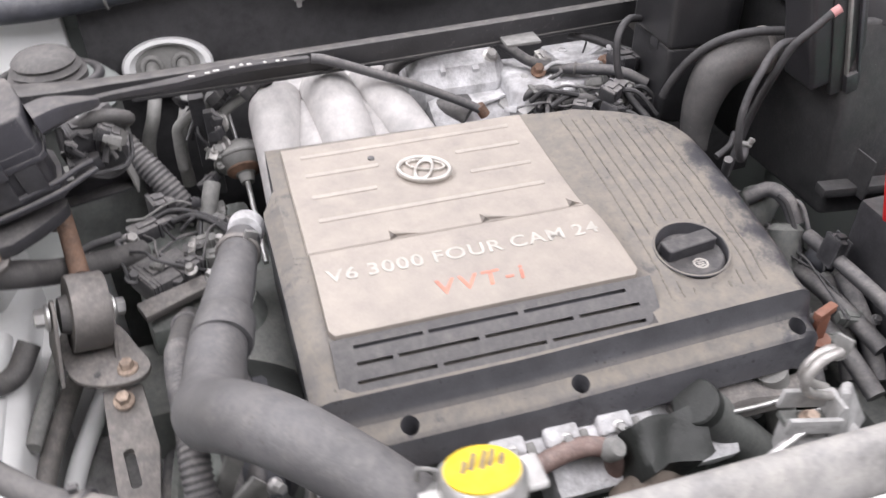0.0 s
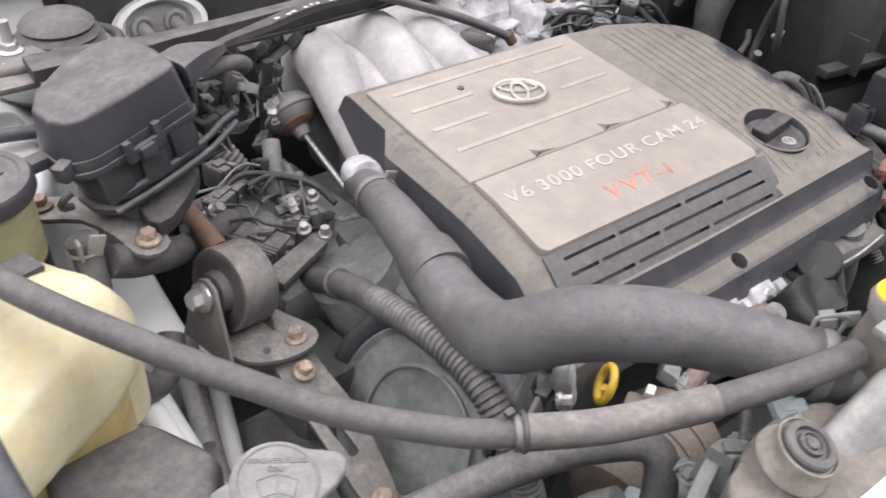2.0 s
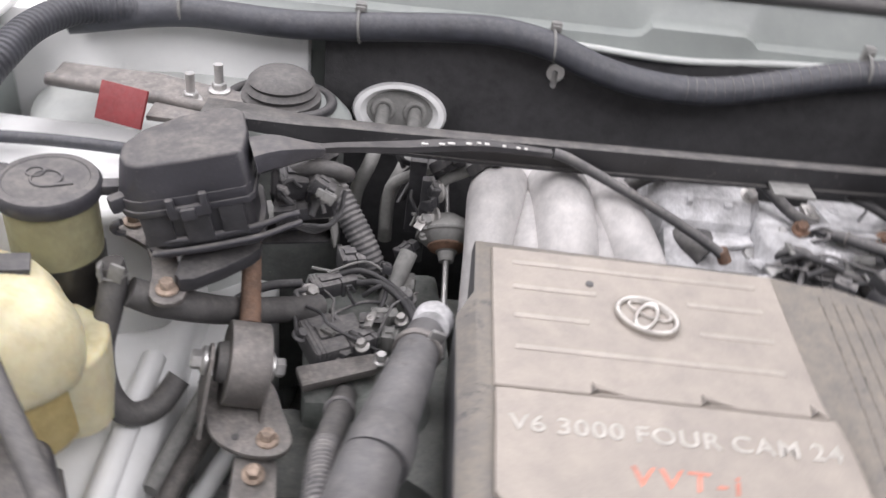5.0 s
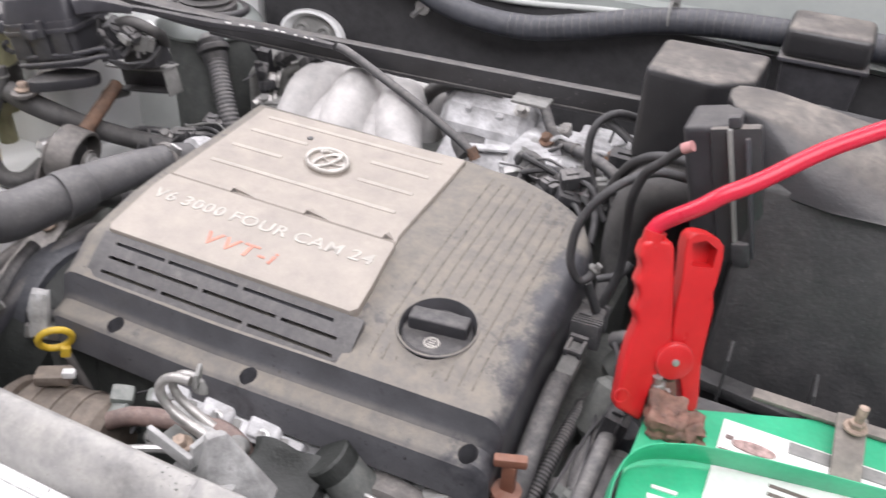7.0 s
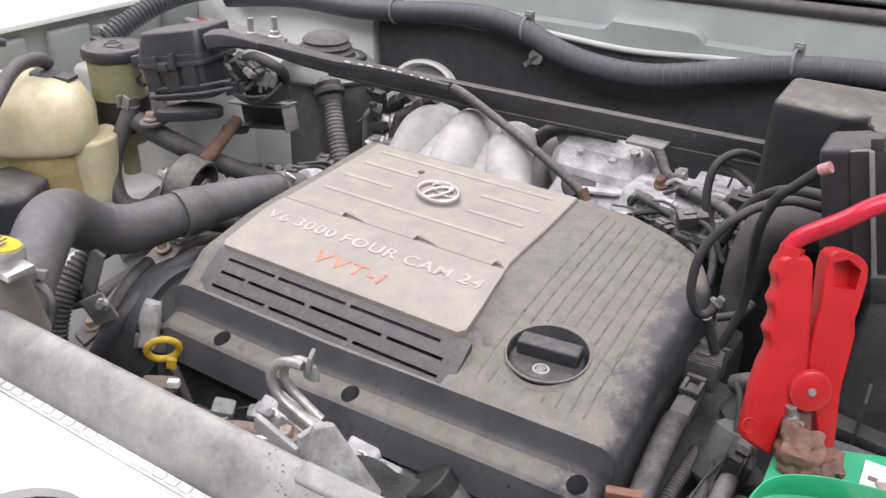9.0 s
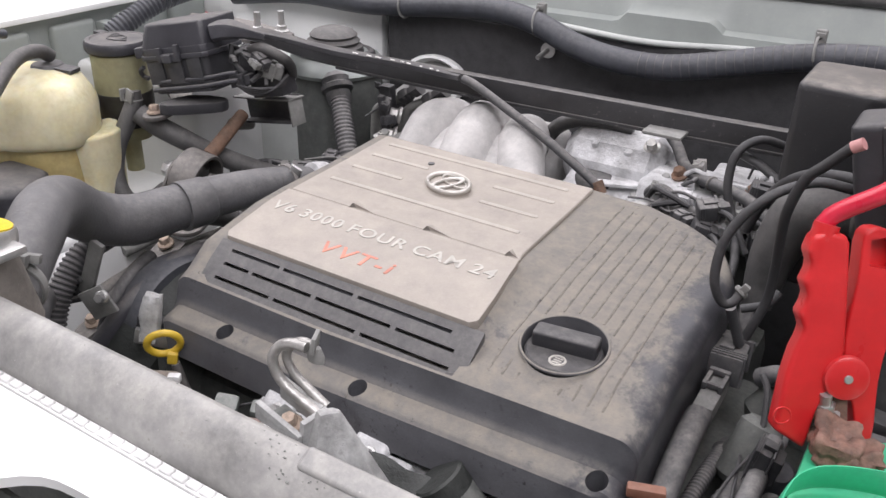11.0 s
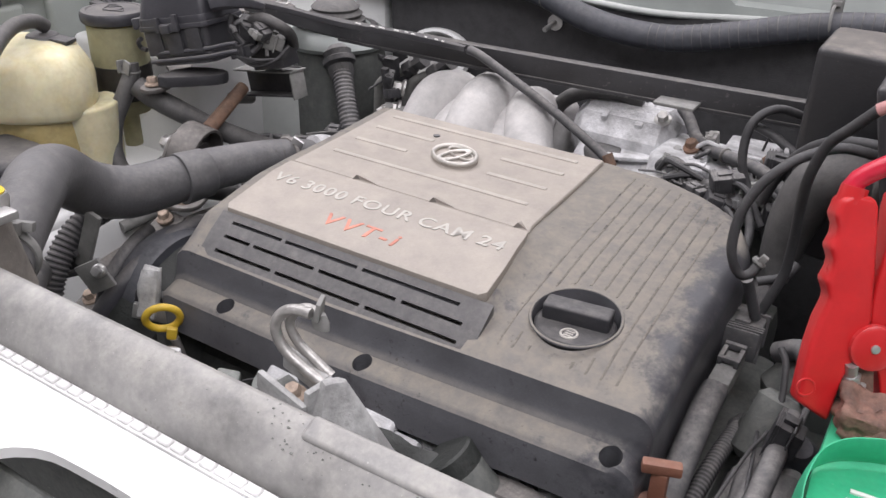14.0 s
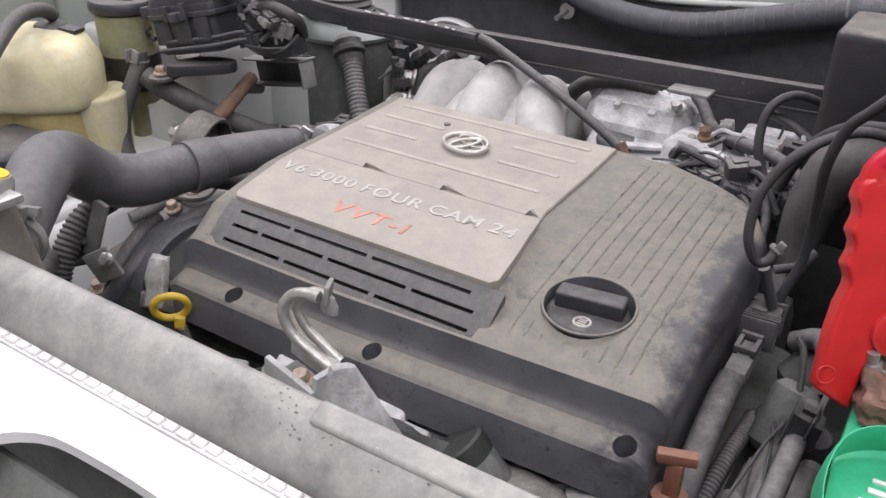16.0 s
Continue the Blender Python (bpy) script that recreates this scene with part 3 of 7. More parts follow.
for k in range(68):
    x = -0.122 + k * 0.01062
    bm = join(bm, block((x, -0.3118, 1.0100), (0.0092, 0.0058, 0.0030), 0.0009, seg=1))
tagged(part("seal_stitches", bm, LACE, beam), kind="stuff")

front = thing("front_panel", (0.1, -0.45, 0.50), "bright white painted front panel with a dark opening", "car panel", kind="structure")
bm = prism([(-0.5, -0.318), (0.7, -0.318), (0.7, -0.62), (-0.5, -0.62)], 1.003, 1.010, 0.0)
fp = part("panel", bm, BODYW, front)
cut(fp, prism(rounded([(0.040, -0.43), (0.056, -0.378), (0.080, -0.354), (0.115, -0.349), (0.165, -0.349), (0.21, -0.354), (0.245, -0.38), (0.26, -0.45), (0.25, -0.58), (0.03, -0.58)], 3), 0.9, 1.1))
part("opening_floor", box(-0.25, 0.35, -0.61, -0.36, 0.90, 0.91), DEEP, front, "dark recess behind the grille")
part("recess_shelf", block((0.14, -0.368, 0.966), (0.24, 0.040, 0.008), 0.003, (52, 0, 0)), DEEP, front, "dark grey inner pressing")
part("recess_rail", tube([(0.03, -0.41, 0.95), (0.08, -0.395, 0.956), (0.13, -0.40, 0.955), (0.20, -0.42, 0.945)], 0.010, 12), IRON, front)
part("recess_bolt", hexhead((0.098, -0.392, 0.962), (0.1, -0.3, 1), 0.007, 0.011), STEEL, front)


# ---- engine cover ----
def lerps(x, xs, vs):
    return float(np.interp(x, xs, vs))


EDGE_R = 0.019
LEDGE_Y, LEDGE_Z = [-0.0865, -0.0850, -0.082, -0.078, -0.0630, -0.0585, -0.0530], [0.846, 0.868, 0.880, 0.884, 0.889, 0.895, 0.917]


def cover_z(x, y):
    left = lerps(y, LEDGE_Y + [-0.012, 0.056, 0.10, 0.186, 0.27, 0.285, 0.297], LEDGE_Z + [0.948, 0.962, 0.965, 0.967, 0.972, 0.969, 0.958])
    right = lerps(y, LEDGE_Y + [-0.040, 0.0, 0.10, 0.21, 0.262, 0.297], LEDGE_Z + [0.930, 0.944, 0.960, 0.971, 0.974, 0.958])
    z = left + (right - left) * ease(0.148, 0.172, x)
    rear = lerps(x, [-0.15, 0.0, 0.146, 0.20, 0.25, 0.29, 0.322], [0.297, 0.293, 0.287, 0.279, 0.260, 0.236, 0.19])
    z -= 0.014 * ease(-0.018, 0.002, y - rear)
    if -0.0485 < y < -0.0145 and -0.131 < x < 0.158:
        z -= 0.013
    z += (0.004 + 0.046 * max(0.0, x - 0.03)) * (1 - ease(-0.058, -0.035, y))
    over = min(EDGE_R, max(0.0, x - cover_x1(y) + EDGE_R)) if y < 0.262 else 0.0
    return z - (EDGE_R - math.sqrt(EDGE_R ** 2 - over ** 2)) - 0.012 * ease(-0.150, -0.17, x)


def cover_x0(y):
    return lerps(y, [-0.087, -0.078, 0.183, 0.205, 0.30], [-0.150, -0.163, -0.168, -0.153, -0.152])


def cover_x1(y):
    return lerps(y, [-0.087, -0.084, -0.078, 0.15, 0.18, 0.20, 0.217, 0.236, 0.260, 0.279, 0.288, 0.297], [0.306, 0.314, 0.321, 0.322, 0.320, 0.315, 0.304, 0.286, 0.248, 0.198, 0.146, -0.145])


cover = thing("engine_cover", (0.07, 0.1, 0.84), "dusty black plastic engine cover with a champagne top panel", "engine cover")
ys = [-0.0865, -0.0858, -0.0850, -0.0835, -0.082, -0.080, -0.078, -0.07, -0.0630, -0.061, -0.0585, -0.056, -0.0530, -0.0505, -0.046, -0.04, -0.03, -0.02] + [-0.012 + 0.007 * k for k in range(40)] + [0.272, 0.277, 0.282, 0.287, 0.292, 0.297]
ys = sorted(set(round(y, 4) for y in ys))
shell = part("shell", sheet(cover_x0, cover_x1, ys, cover_z, lambda x, y: (0.846 if y < 0.0 else 0.862) + (0.004 + 0.046 * max(0.0, x - 0.03)) * (1 - ease(-0.058, -0.035, y)), [0.93 * k / 56 for k in range(57)] + [0.93 + 0.07 * math.sin(math.pi / 2 * k / 11) for k in range(1, 12)]), COVER, cover)
CAPX, CAPY = 0.226, 0.016
holes = [rod((x, -0.071, 0.80), (x, -0.071, 0.93), 0.0085, n=24) for x in (-0.083, 0.076, 0.298)]
well = lathe([(0, 0.924), (0.0352, 0.924), (0.0362, 1.0), (0, 1.0)], (CAPX, CAPY, 0), (0, 0, 1), 48)
cut(shell, well, *holes)
for x in (-0.083, 0.076, 0.298):
    part("bolt_sleeve", lathe([(0, 0.850), (0.0085, 0.850), (0.0085, 0.86), (0, 0.86)], (x, -0.070, 0.0), (0, 0, 1), 20), BLACK, cover, "dark bolt hole")

shell.data.set_sharp_from_angle(angle=math.radians(27))

# champagne panel: ridged rear half and lettered front plate
PZ = ([-0.012, 0.056, 0.10, 0.186, 0.226, 0.275], [0.953, 0.966, 0.969, 0.972, 0.974, 0.977])


def panel_z(x, y):
    return lerps(y, *PZ)


def panel_x1(y):
    return lerps(y, [-0.02, 0.03, 0.075, 0.10, 0.262, 0.28], [0.157, 0.153, 0.147, 0.141, 0.139, 0.138])


rear = [0.090 + 0.008 * k for k in range(22)] + [0.262, 0.266]
bm = sheet(lambda y: -0.137, panel_x1, rear, lambda x, y: panel_z(x, y) - 0.0006 - 0.012 * ease(0.0, 0.01, y - (0.278 - 0.075 * (x + 0.137) * 0.5)), lambda x, y: panel_z(x, y) - 0.009, 40)
rear_panel = part("rear_panel", bevelled(bm, 0.0012, 1, 60), PANEL, cover)
for x, run in ((-0.058, 0.030), (0.034, 0.030), (0.126, 0.014)):
    h = panel_z(0, 0.09) - 0.0006
    spots_at = ((x, 0.0900, h - 0.001), (x + 0.001, 0.1085, h - 0.001), (x + 0.0045, 0.0915, h + 0.0048), (x + run, 0.0915, h + 0.0002), (x + 0.012, 0.0915, h - 0.003))
    # the gap faces take a darker tan that paints the wedge's shade
    for name, faces, mt, text in (("wedge", ((1, 2, 3), (0, 1, 4), (1, 3, 4), (2, 4, 3)), PANEL, ""), ("gap", ((0, 2, 1), (0, 4, 2), (0, 1, 4)), HOLD, "wedge side coloured darker for its shade")):
        bm = bmesh.new()
        vs = [bm.verts.new(p) for p in spots_at]
        for f in faces:
            bm.faces.new([vs[q] for q in f])
        for v in [v for v in bm.verts if not v.link_faces]:
            bm.verts.remove(v)
        bmesh.ops.recalc_face_normals(bm, faces=bm.faces)
        part(name, bm, mt, cover, text, 20)
plate = [-0.012 + 0.0065 * k for k in range(16)]
bm = sheet(lambda y: lerps(y, [-0.012, -0.006, 0.2], [-0.131, -0.136, -0.136]), lambda y: panel_x1(y) - (0.006 if y < -0.011 else 0.0), plate, lambda x, y: panel_z(x, y) + 0.0022, lambda x, y: panel_z(x, y) - 0.008, 30)
part("front_plate", bevelled(bm, 0.0015, 2, 60), PANEL, cover)
for y, gaps in ((0.246, ()), (0.212, ((-0.04, 0.045),)), (0.174, ((-0.05, 0.05),)), (0.135, ())):
    edges = [-0.118, *[v for g in gaps for v in g], 0.118]
    for a, b in zip(edges[::2], edges[1::2]):
        part("ridge", block(((a + b) / 2, y, panel_z(0, y) - 0.0009), (b - a, 0.0060, 0.0030), 0.0014, (3, 0, 0), 2), RIDGE, cover)
part("clip_hole", rod((-0.045, 0.226, panel_z(0, 0.226) - 0.004), (-0.045, 0.226, panel_z(0, 0.226) + 0.0006), 0.0038), BLACK, cover)

# emblem: a chrome oval with plain inner bars
ez = panel_z(0, 0.186)
EM = pose(0.003, 0.187, ez + 0.0015, 2, 0, -27)


def emblem_part(name, bm, mat, parent, label=""):
    bm.transform(EM)
    return part(name, bm, mat, parent, label)


em = emblem_part("emblem", lathe([(0, -0.004), (0.0295, -0.004), (0.029, 0.0), (0, 0.0)], (0, 0, 0), (0, 0, 1), 44, 0.76), PANEL, cover, "chrome oval badge with plain bars, set askew")
emblem_part("rim", ring((0, 0, 0.0022), (0, 0, 1), 0.0275, 0.0026, 48, 10, 0.76), BADGE, em)
emblem_part("bar", ring((0, 0.0075, 0.0018), (0, 0, 1), 0.0200, 0.0016, 40, 8, 0.42), BADGE, em)
emblem_part("bar", ring((0, -0.001, 0.0024), (0, 0, 1), 0.0085, 0.0016, 36, 8, 2.15), BADGE, em)

bm = letters("V6 3000 FOUR CAM 24", 0.265, 0.0150, bold=0.011, gap=1.12)
bm.transform(pose(0.0065, 0.052, panel_z(0, 0.052) + 0.0024, 8, 0, 0))
part("lettering", bm, LETTER, cover, "white raised lettering")
bm = letters("VVT-i", 0.084, 0.0165, lean=0.10, bold=0.010, gap=1.25)
bm.transform(pose(0.009, 0.0165, panel_z(0, 0.0165) + 0.0024, 10.5, 0, 0))
part("red_lettering", bm, LETTERR, cover, "faded red lettering")

# slotted grille in front of the panel
def grille_z(x, y):
    return lerps(y, [-0.0505, -0.030, -0.012], [0.9200, 0.9375, 0.9505])


grille = part("grille", sheet(lambda y: -0.137, lambda y: 0.166, [-0.0505 + 0.00385 * k for k in range(11)], grille_z, lambda x, y: grille_z(x, y) - 0.0085, 40), SLAT, cover, "slotted satin black grille")
slots = []
for y, cuts in ((-0.0195, [(-0.130, -0.068), (-0.063, 0.020), (0.026, 0.126)]), (-0.0315, [(-0.130, -0.098), (-0.093, -0.020), (-0.014, 0.070), (0.076, 0.136)]), (-0.0435, [(-0.132, -0.062), (-0.056, 0.040), (0.046, 0.138)])):
    for a, b in cuts:
        slots.append(block(((a + b) / 2 + 0.012, y, grille_z(0, y)), (b - a, 0.0033, 0.026), 0, (41, 0, 0)))
cut(grille, *slots)

# ribs on the bare side
groove_rng = random.Random(12)
for k in range(9):
    x = 0.182 + k * 0.0125
    far = lerps(x, [0.15, 0.20, 0.25, 0.29, 0.322], [0.262, 0.255, 0.236, 0.212, 0.16]) - 0.004 - 0.016 * groove_rng.random()
    spans = [(-0.036, far)]
    if abs(x - CAPX) < 0.041:
        h = math.sqrt(0.042 ** 2 - (x - CAPX) ** 2)
        spans = [(-0.036, CAPY - h - 0.004), (CAPY + h, far)]
    for a, b in spans:
        if b - a < 0.008:
            continue
        n = max(2, int((b - a) / 0.012))
        bm = sheet(lambda y, x=x: x - 0.0009, lambda y, x=x: x + 0.0009, [a + (b - a) * i / n for i in range(n + 1)], lambda q, y: cover_z(q, y) + 0.0004, lambda q, y: cover_z(q, y) - 0.003, 1)
        part("groove", bm, GROOVE, cover)

# ---- oil filler cap ----
cap = thing("oil_filler_cap", (CAPX, CAPY, 0.918), "black ribbed oil filler cap with a white ring mark", "cap")
part("skirt", lathe([(0, 0), (0.0330, 0), (0.0338, 0.008), (0.0332, 0.0145), (0.031, 0.0165), (0.0295, 0.0155), (0, 0.0155)], (CAPX, CAPY, 0.925), (0, 0, 1), 40), BLACK, cap)
part("grip", block((CAPX - 0.001, CAPY + 0.006, 0.9460), (0.056, 0.019, 0.016), 0.0035, (0, 0, 8), 3), BLACK, cap)
part("mark_ring", ring((CAPX + 0.002, CAPY - 0.0165, 0.9407), (0, 0, 1), 0.0066, 0.0011, 28, 6), LETTER, cap, "white printed ring")
for k in range(3):
    part("mark_bar", block((CAPX + 0.002, CAPY - 0.0195 + 0.003 * k, 0.9408), (0.007, 0.0013, 0.0006), 0), LETTER, cap)
part("lip", ring((CAPX, CAPY, cover_z(CAPX, CAPY) + 0.0003), (0, -0.13, 1), 0.0368, 0.0013, 48, 8), COVER, cap)

# ---- engine below the cover ----
engine = thing("engine", (0.07, 0.2, 0.50), "grimy aluminium engine with dusty castings", "engine")
part("crankcase", box(-0.24, 0.33, -0.05, 0.40, 0.50, 0.80, 0.02), DEEP, engine)
part("front_bank", block((0.135, -0.078, 0.800), (0.19, 0.08, 0.06), 0.010, (30, 0, 0)), ALUW, engine, "pale oxidised valve cover")
part("valve_rail", block((0.060, -0.090, 0.841), (0.17, 0.018, 0.014), 0.004, (30, 0, 0)), ALUW, engine)
for x in (0.0, 0.052, 0.104):
    part("boss", block((x, -0.088, 0.851), (0.034, 0.022, 0.014), 0.005, (32, 0, 4), 3), ALUW, engine)
    part("boss_foot", block((x + 0.022, -0.093, 0.845), (0.010, 0.014, 0.008), 0.003, (32, 0, 10)), CAPGREY, engine)
    part("bolt", hexhead((x + 0.003, -0.096, 0.852), (0, -0.7, 0.7), 0.0045, 0.008), STEEL, engine)
part("mount_boss", block((-0.300, 0.125, 0.785), (0.08, 0.11, 0.07), 0.014, (0, 6, 10)), DEEP, engine, "dark oily mount boss")
part("subframe", block((-0.350, -0.02, 0.690), (0.13, 0.36, 0.05), 0.012), CASTGREY, engine, "dusty grey subframe member")
part("rear_bank", block((0.10, 0.40, 0.845), (0.42, 0.13, 0.12), 0.015, (-8, 0, 0)), DEEP, engine)
part("end_casting", block((-0.185, 0.06, 0.80), (0.06, 0.30, 0.14), 0.015), DEEP, engine)
part("side_casting", block((0.33, 0.10, 0.79), (0.06, 0.24, 0.10), 0.015), DEEP, engine)

# ---- intake manifold ----
intake = thing("intake_manifold", (-0.05, 0.34, 0.86), "silver cast aluminium intake manifold with three runners", "manifold")
for pts, rr in (
    ([(-0.115, 0.43, 0.90), (-0.122, 0.405, 0.955), (-0.130, 0.36, 0.964), (-0.134, 0.315, 0.934), (-0.143, 0.255, 0.895), (-0.150, 0.20, 0.865)], [0.032, 0.032, 0.031, 0.026, 0.017, 0.011]),
    ([(-0.060, 0.43, 0.91), (-0.062, 0.405, 0.962), (-0.060, 0.36, 0.973), (-0.054, 0.312, 0.948), (-0.048, 0.275, 0.90)], [0.033, 0.033, 0.033, 0.033, 0.032]),
    ([(-0.015, 0.43, 0.90), (-0.012, 0.405, 0.955), (0.000, 0.362, 0.962), (0.024, 0.318, 0.935), (0.045, 0.28, 0.89)], [0.032, 0.032, 0.031, 0.030, 0.029]),
):
    part("runner", tube(pts, rr, 28, 0.005), ALU, intake)
part("web", tube([(-0.085, 0.42, 0.93), (-0.088, 0.36, 0.950), (-0.09, 0.30, 0.925)], 0.026, 16), ALU, intake)
part("web", tube([(-0.035, 0.42, 0.93), (-0.03, 0.36, 0.952), (-0.015, 0.30, 0.92)], 0.026, 16), ALU, intake)
part("plenum", block((-0.055, 0.43, 0.925), (0.17, 0.06, 0.09), 0.02, seg=3), ALU, intake)

# ---- rear castings, hoses and linkage ----
plen = thing("intake_chamber", (0.15, 0.42, 0.86), "pale oxidised aluminium intake chamber with bolted ribs", "intake chamber")
part("chamber", rod((0.043, 0.425, 0.945), (0.17, 0.425, 0.945), 0.045, n=11, bev=0.016), ALUW, plen, angle=20)
part("rib", block((0.128, 0.415, 0.975), (0.010, 0.05, 0.02), 0.003, (20, 0, 0)), ALUW, plen)
part("rib", block((0.085, 0.415, 0.977), (0.008, 0.05, 0.02), 0.003, (20, 0, 0)), ALUW, plen)
part("deck", block((0.235, 0.385, 0.935), (0.15, 0.10, 0.055), 0.010, (-4, 3, 0), 3), ALUW, plen)
part("step", block((0.275, 0.40, 0.965), (0.09, 0.06, 0.025), 0.006, (-4, 2, 5)), ALUW, plen)
part("skirt", block((0.13, 0.375, 0.915), (0.14, 0.06, 0.05), 0.010, (25, 0, 0)), ALUW, plen)
part("seal", block((0.10, 0.372, 0.938), (0.035, 0.03, 0.012), 0.003, (18, 0, 12)), BLACK, plen, "black rubber seal")
for at, rr, mt in (((0.152, 0.405, 0.982), 0.007, DULL), ((0.288, 0.352, 0.977), 0.008, RUST), ((0.157, 0.366, 0.928), 0.009, STEEL), ((0.25, 0.36, 0.966), 0.006, STEEL), ((0.31, 0.36, 0.97), 0.006, STEEL), ((0.185, 0.37, 0.962), 0.005, STEEL)):
    part("bolt", hexhead(at, (0.0, -0.5, 0.8), rr, rr * 1.5), mt, plen)
part("bracket", block((0.130, 0.362, 0.945), (0.055, 0.014, 0.004), 0.001, (0, -4, 14)), ALUW, plen)
part("bracket", block((0.185, 0.335, 0.945), (0.05, 0.012, 0.004), 0.001, (10, -8, 35)), STEEL, plen)
part("quadrant", lathe([(0, 0), (0.022, 0), (0.022, 0.004), (0.019, 0.005), (0.018, 0.002), (0, 0.002)], (0.200, 0.345, 0.942), (0.4, -0.6, 0.5), 28), STEEL, plen, "throttle quadrant")
hs = thing("coolant_hoses", (0.24, 0.36, 0.94), "small dusty grey coolant hoses behind the cover", "hose")
part("hose", tube([(0.165, 0.43, 0.992), (0.178, 0.418, 0.986), (0.198, 0.388, 0.977), (0.220, 0.362, 0.977), (0.243, 0.345, 0.980), (0.289, 0.316, 0.983), (0.32, 0.298, 0.97)], 0.0068, 14), CONDUIT, hs)
part("band", ring((0.243, 0.345, 0.980), (0.8, -0.5, 0.05), 0.0070, 0.0016, 20, 6), IRON, hs, "small hose band")
part("hose", tube([(0.170, 0.345, 0.940), (0.178, 0.338, 0.958), (0.195, 0.332, 0.966), (0.212, 0.330, 0.955), (0.22, 0.322, 0.935)], 0.0055, 12), CONDUIT, hs)
part("hose", tube([(0.205, 0.318, 0.945), (0.232, 0.312, 0.957), (0.255, 0.306, 0.952), (0.272, 0.30, 0.932)], 0.006, 12), RUBBER, hs)
part("hose", tube([(0.255, 0.40, 1.0), (0.28, 0.385, 0.998), (0.305, 0.37, 0.99), (0.33, 0.35, 0.985)], 0.005, 12), WIRE, hs)
part("hose", tube([(0.005, 0.405, 0.93), (0.018, 0.41, 0.972), (0.045, 0.415, 0.992), (0.085, 0.42, 0.998), (0.12, 0.425, 0.992)], 0.0095, 14), RUBBER, hs)
part("hose", tube([(0.065, 0.40, 0.93), (0.085, 0.37, 0.935), (0.105, 0.35, 0.93)], 0.012, 14), RUBBER, hs)
inj = thing("sensor_connectors", (0.25, 0.29, 0.93), "dusty grey and black sensor plugs with short leads", "connector")
for at, size, turn, mt in (((0.264, 0.279, 0.980), (0.032, 0.020, 0.018), (10, -10, 30), CONDUIT), ((0.262, 0.266, 0.960), (0.026, 0.024, 0.016), (0, 15, 20), BLACK), ((0.232, 0.292, 0.955), (0.024, 0.016, 0.014), (0, 0, -30), CONDUIT), ((0.29, 0.30, 0.965), (0.03, 0.02, 0.02), (0, 0, 40), CAPGREY), ((0.305, 0.335, 0.985), (0.04, 0.028, 0.022), (0, 5, 10), BLACK), ((0.225, 0.325, 0.965), (0.018, 0.014, 0.012), (20, 0, 0), ALUW), ((0.315, 0.29, 0.945), (0.024, 0.02, 0.03), (0, 0, 20), BLACK), ((0.245, 0.315, 0.94), (0.03, 0.02, 0.02), (0, 20, 60), ALUW)):
    part("plug", plug(at, size, 0.003, turn), mt, inj)
for a, b in (((0.264, 0.279, 0.98), (0.31, 0.25, 0.955)), ((0.262, 0.266, 0.96), (0.30, 0.23, 0.93)), ((0.29, 0.30, 0.965), (0.33, 0.28, 0.95))):
    m = (Vector(a) + Vector(b)) / 2 + Vector((0, 0, 0.014))
    part("lead", tube([a, m, b], 0.003, 8, 0.004), WIRE, inj)


# ---- hoses ----
def band(at, way, r, w=0.008):
    return lathe([(r * 0.9, -w / 2), (r, -w / 2), (r + 0.0012, -w / 4), (r + 0.0012, w / 4), (r, w / 2), (r * 0.9, w / 2)], at, way, 28)


upper = thing("radiator_hose", (-0.2, 0.0, 0.9), "thick dusty black upper radiator hose with a moulded step", "hose")
line = [(-0.190, 0.192, 0.925), (-0.196, 0.165, 0.935), (-0.206, 0.11, 0.945), (-0.220, 0.045, 0.951), (-0.229, 0.006, 0.951), (-0.236, -0.045, 0.955), (-0.240, -0.085, 0.974), (-0.219, -0.125, 1.008), (-0.187, -0.163, 1.022), (-0.152, -0.200, 1.020), (-0.124, -0.232, 1.014), (-0.104, -0.254, 1.010)]
part("hose", tube(line, [0.0175, 0.0185, 0.021, 0.0232, 0.0250, 0.0265, 0.0266, 0.0262, 0.0252, 0.0236, 0.0230, 0.0225], 28, 0.005), HOSE, upper)
part("step_ring", lathe([(0.02, 0), (0.0270, 0.0), (0.0275, 0.003), (0.0262, 0.03), (0.0235, 0.034)], (-0.2255, 0.012, 0.951), (0.22, 1.0, -0.03), 32), HOSE, upper)
part("outlet", lathe([(0, 0.0), (0.010, 0.001), (0.0165, 0.006), (0.0192, 0.014), (0.0188, 0.026), (0.017, 0.036)], (-0.184, 0.214, 0.926), (-0.15, -1, 0.35), 28), ALUW, upper, "pale cast water outlet")
c = part("spring_clamp", band((-0.199, 0.150, 0.938), (0.17, 1, -0.18), 0.0212), IRON, upper, "steel spring clamp")
part("ear", block((-0.184, 0.150, 0.957), (0.014, 0.004, 0.010), 0.001, (0, 25, 10)), STEEL, c)
c = part("spring_clamp", band((-0.113, -0.243, 1.012), (-0.6, 0.70, 0.1), 0.0240, 0.009), CAPGREY, upper, "dull steel spring clamp")
part("outlet_neck", tube([(-0.108, -0.250, 1.011), (-0.096, -0.262, 1.010), (-0.080, -0.280, 1.008)], 0.0205, 24), CAPGREY, upper, "dusty radiator outlet neck")
part("screw", join(block((-0.099, -0.232, 1.036), (0.014, 0.010, 0.007), 0.001, (-20, 10, 40)), block((-0.091, -0.242, 1.040), (0.004, 0.012, 0.010), 0.001, (-20, 10, 40))), CAPGREY, c)
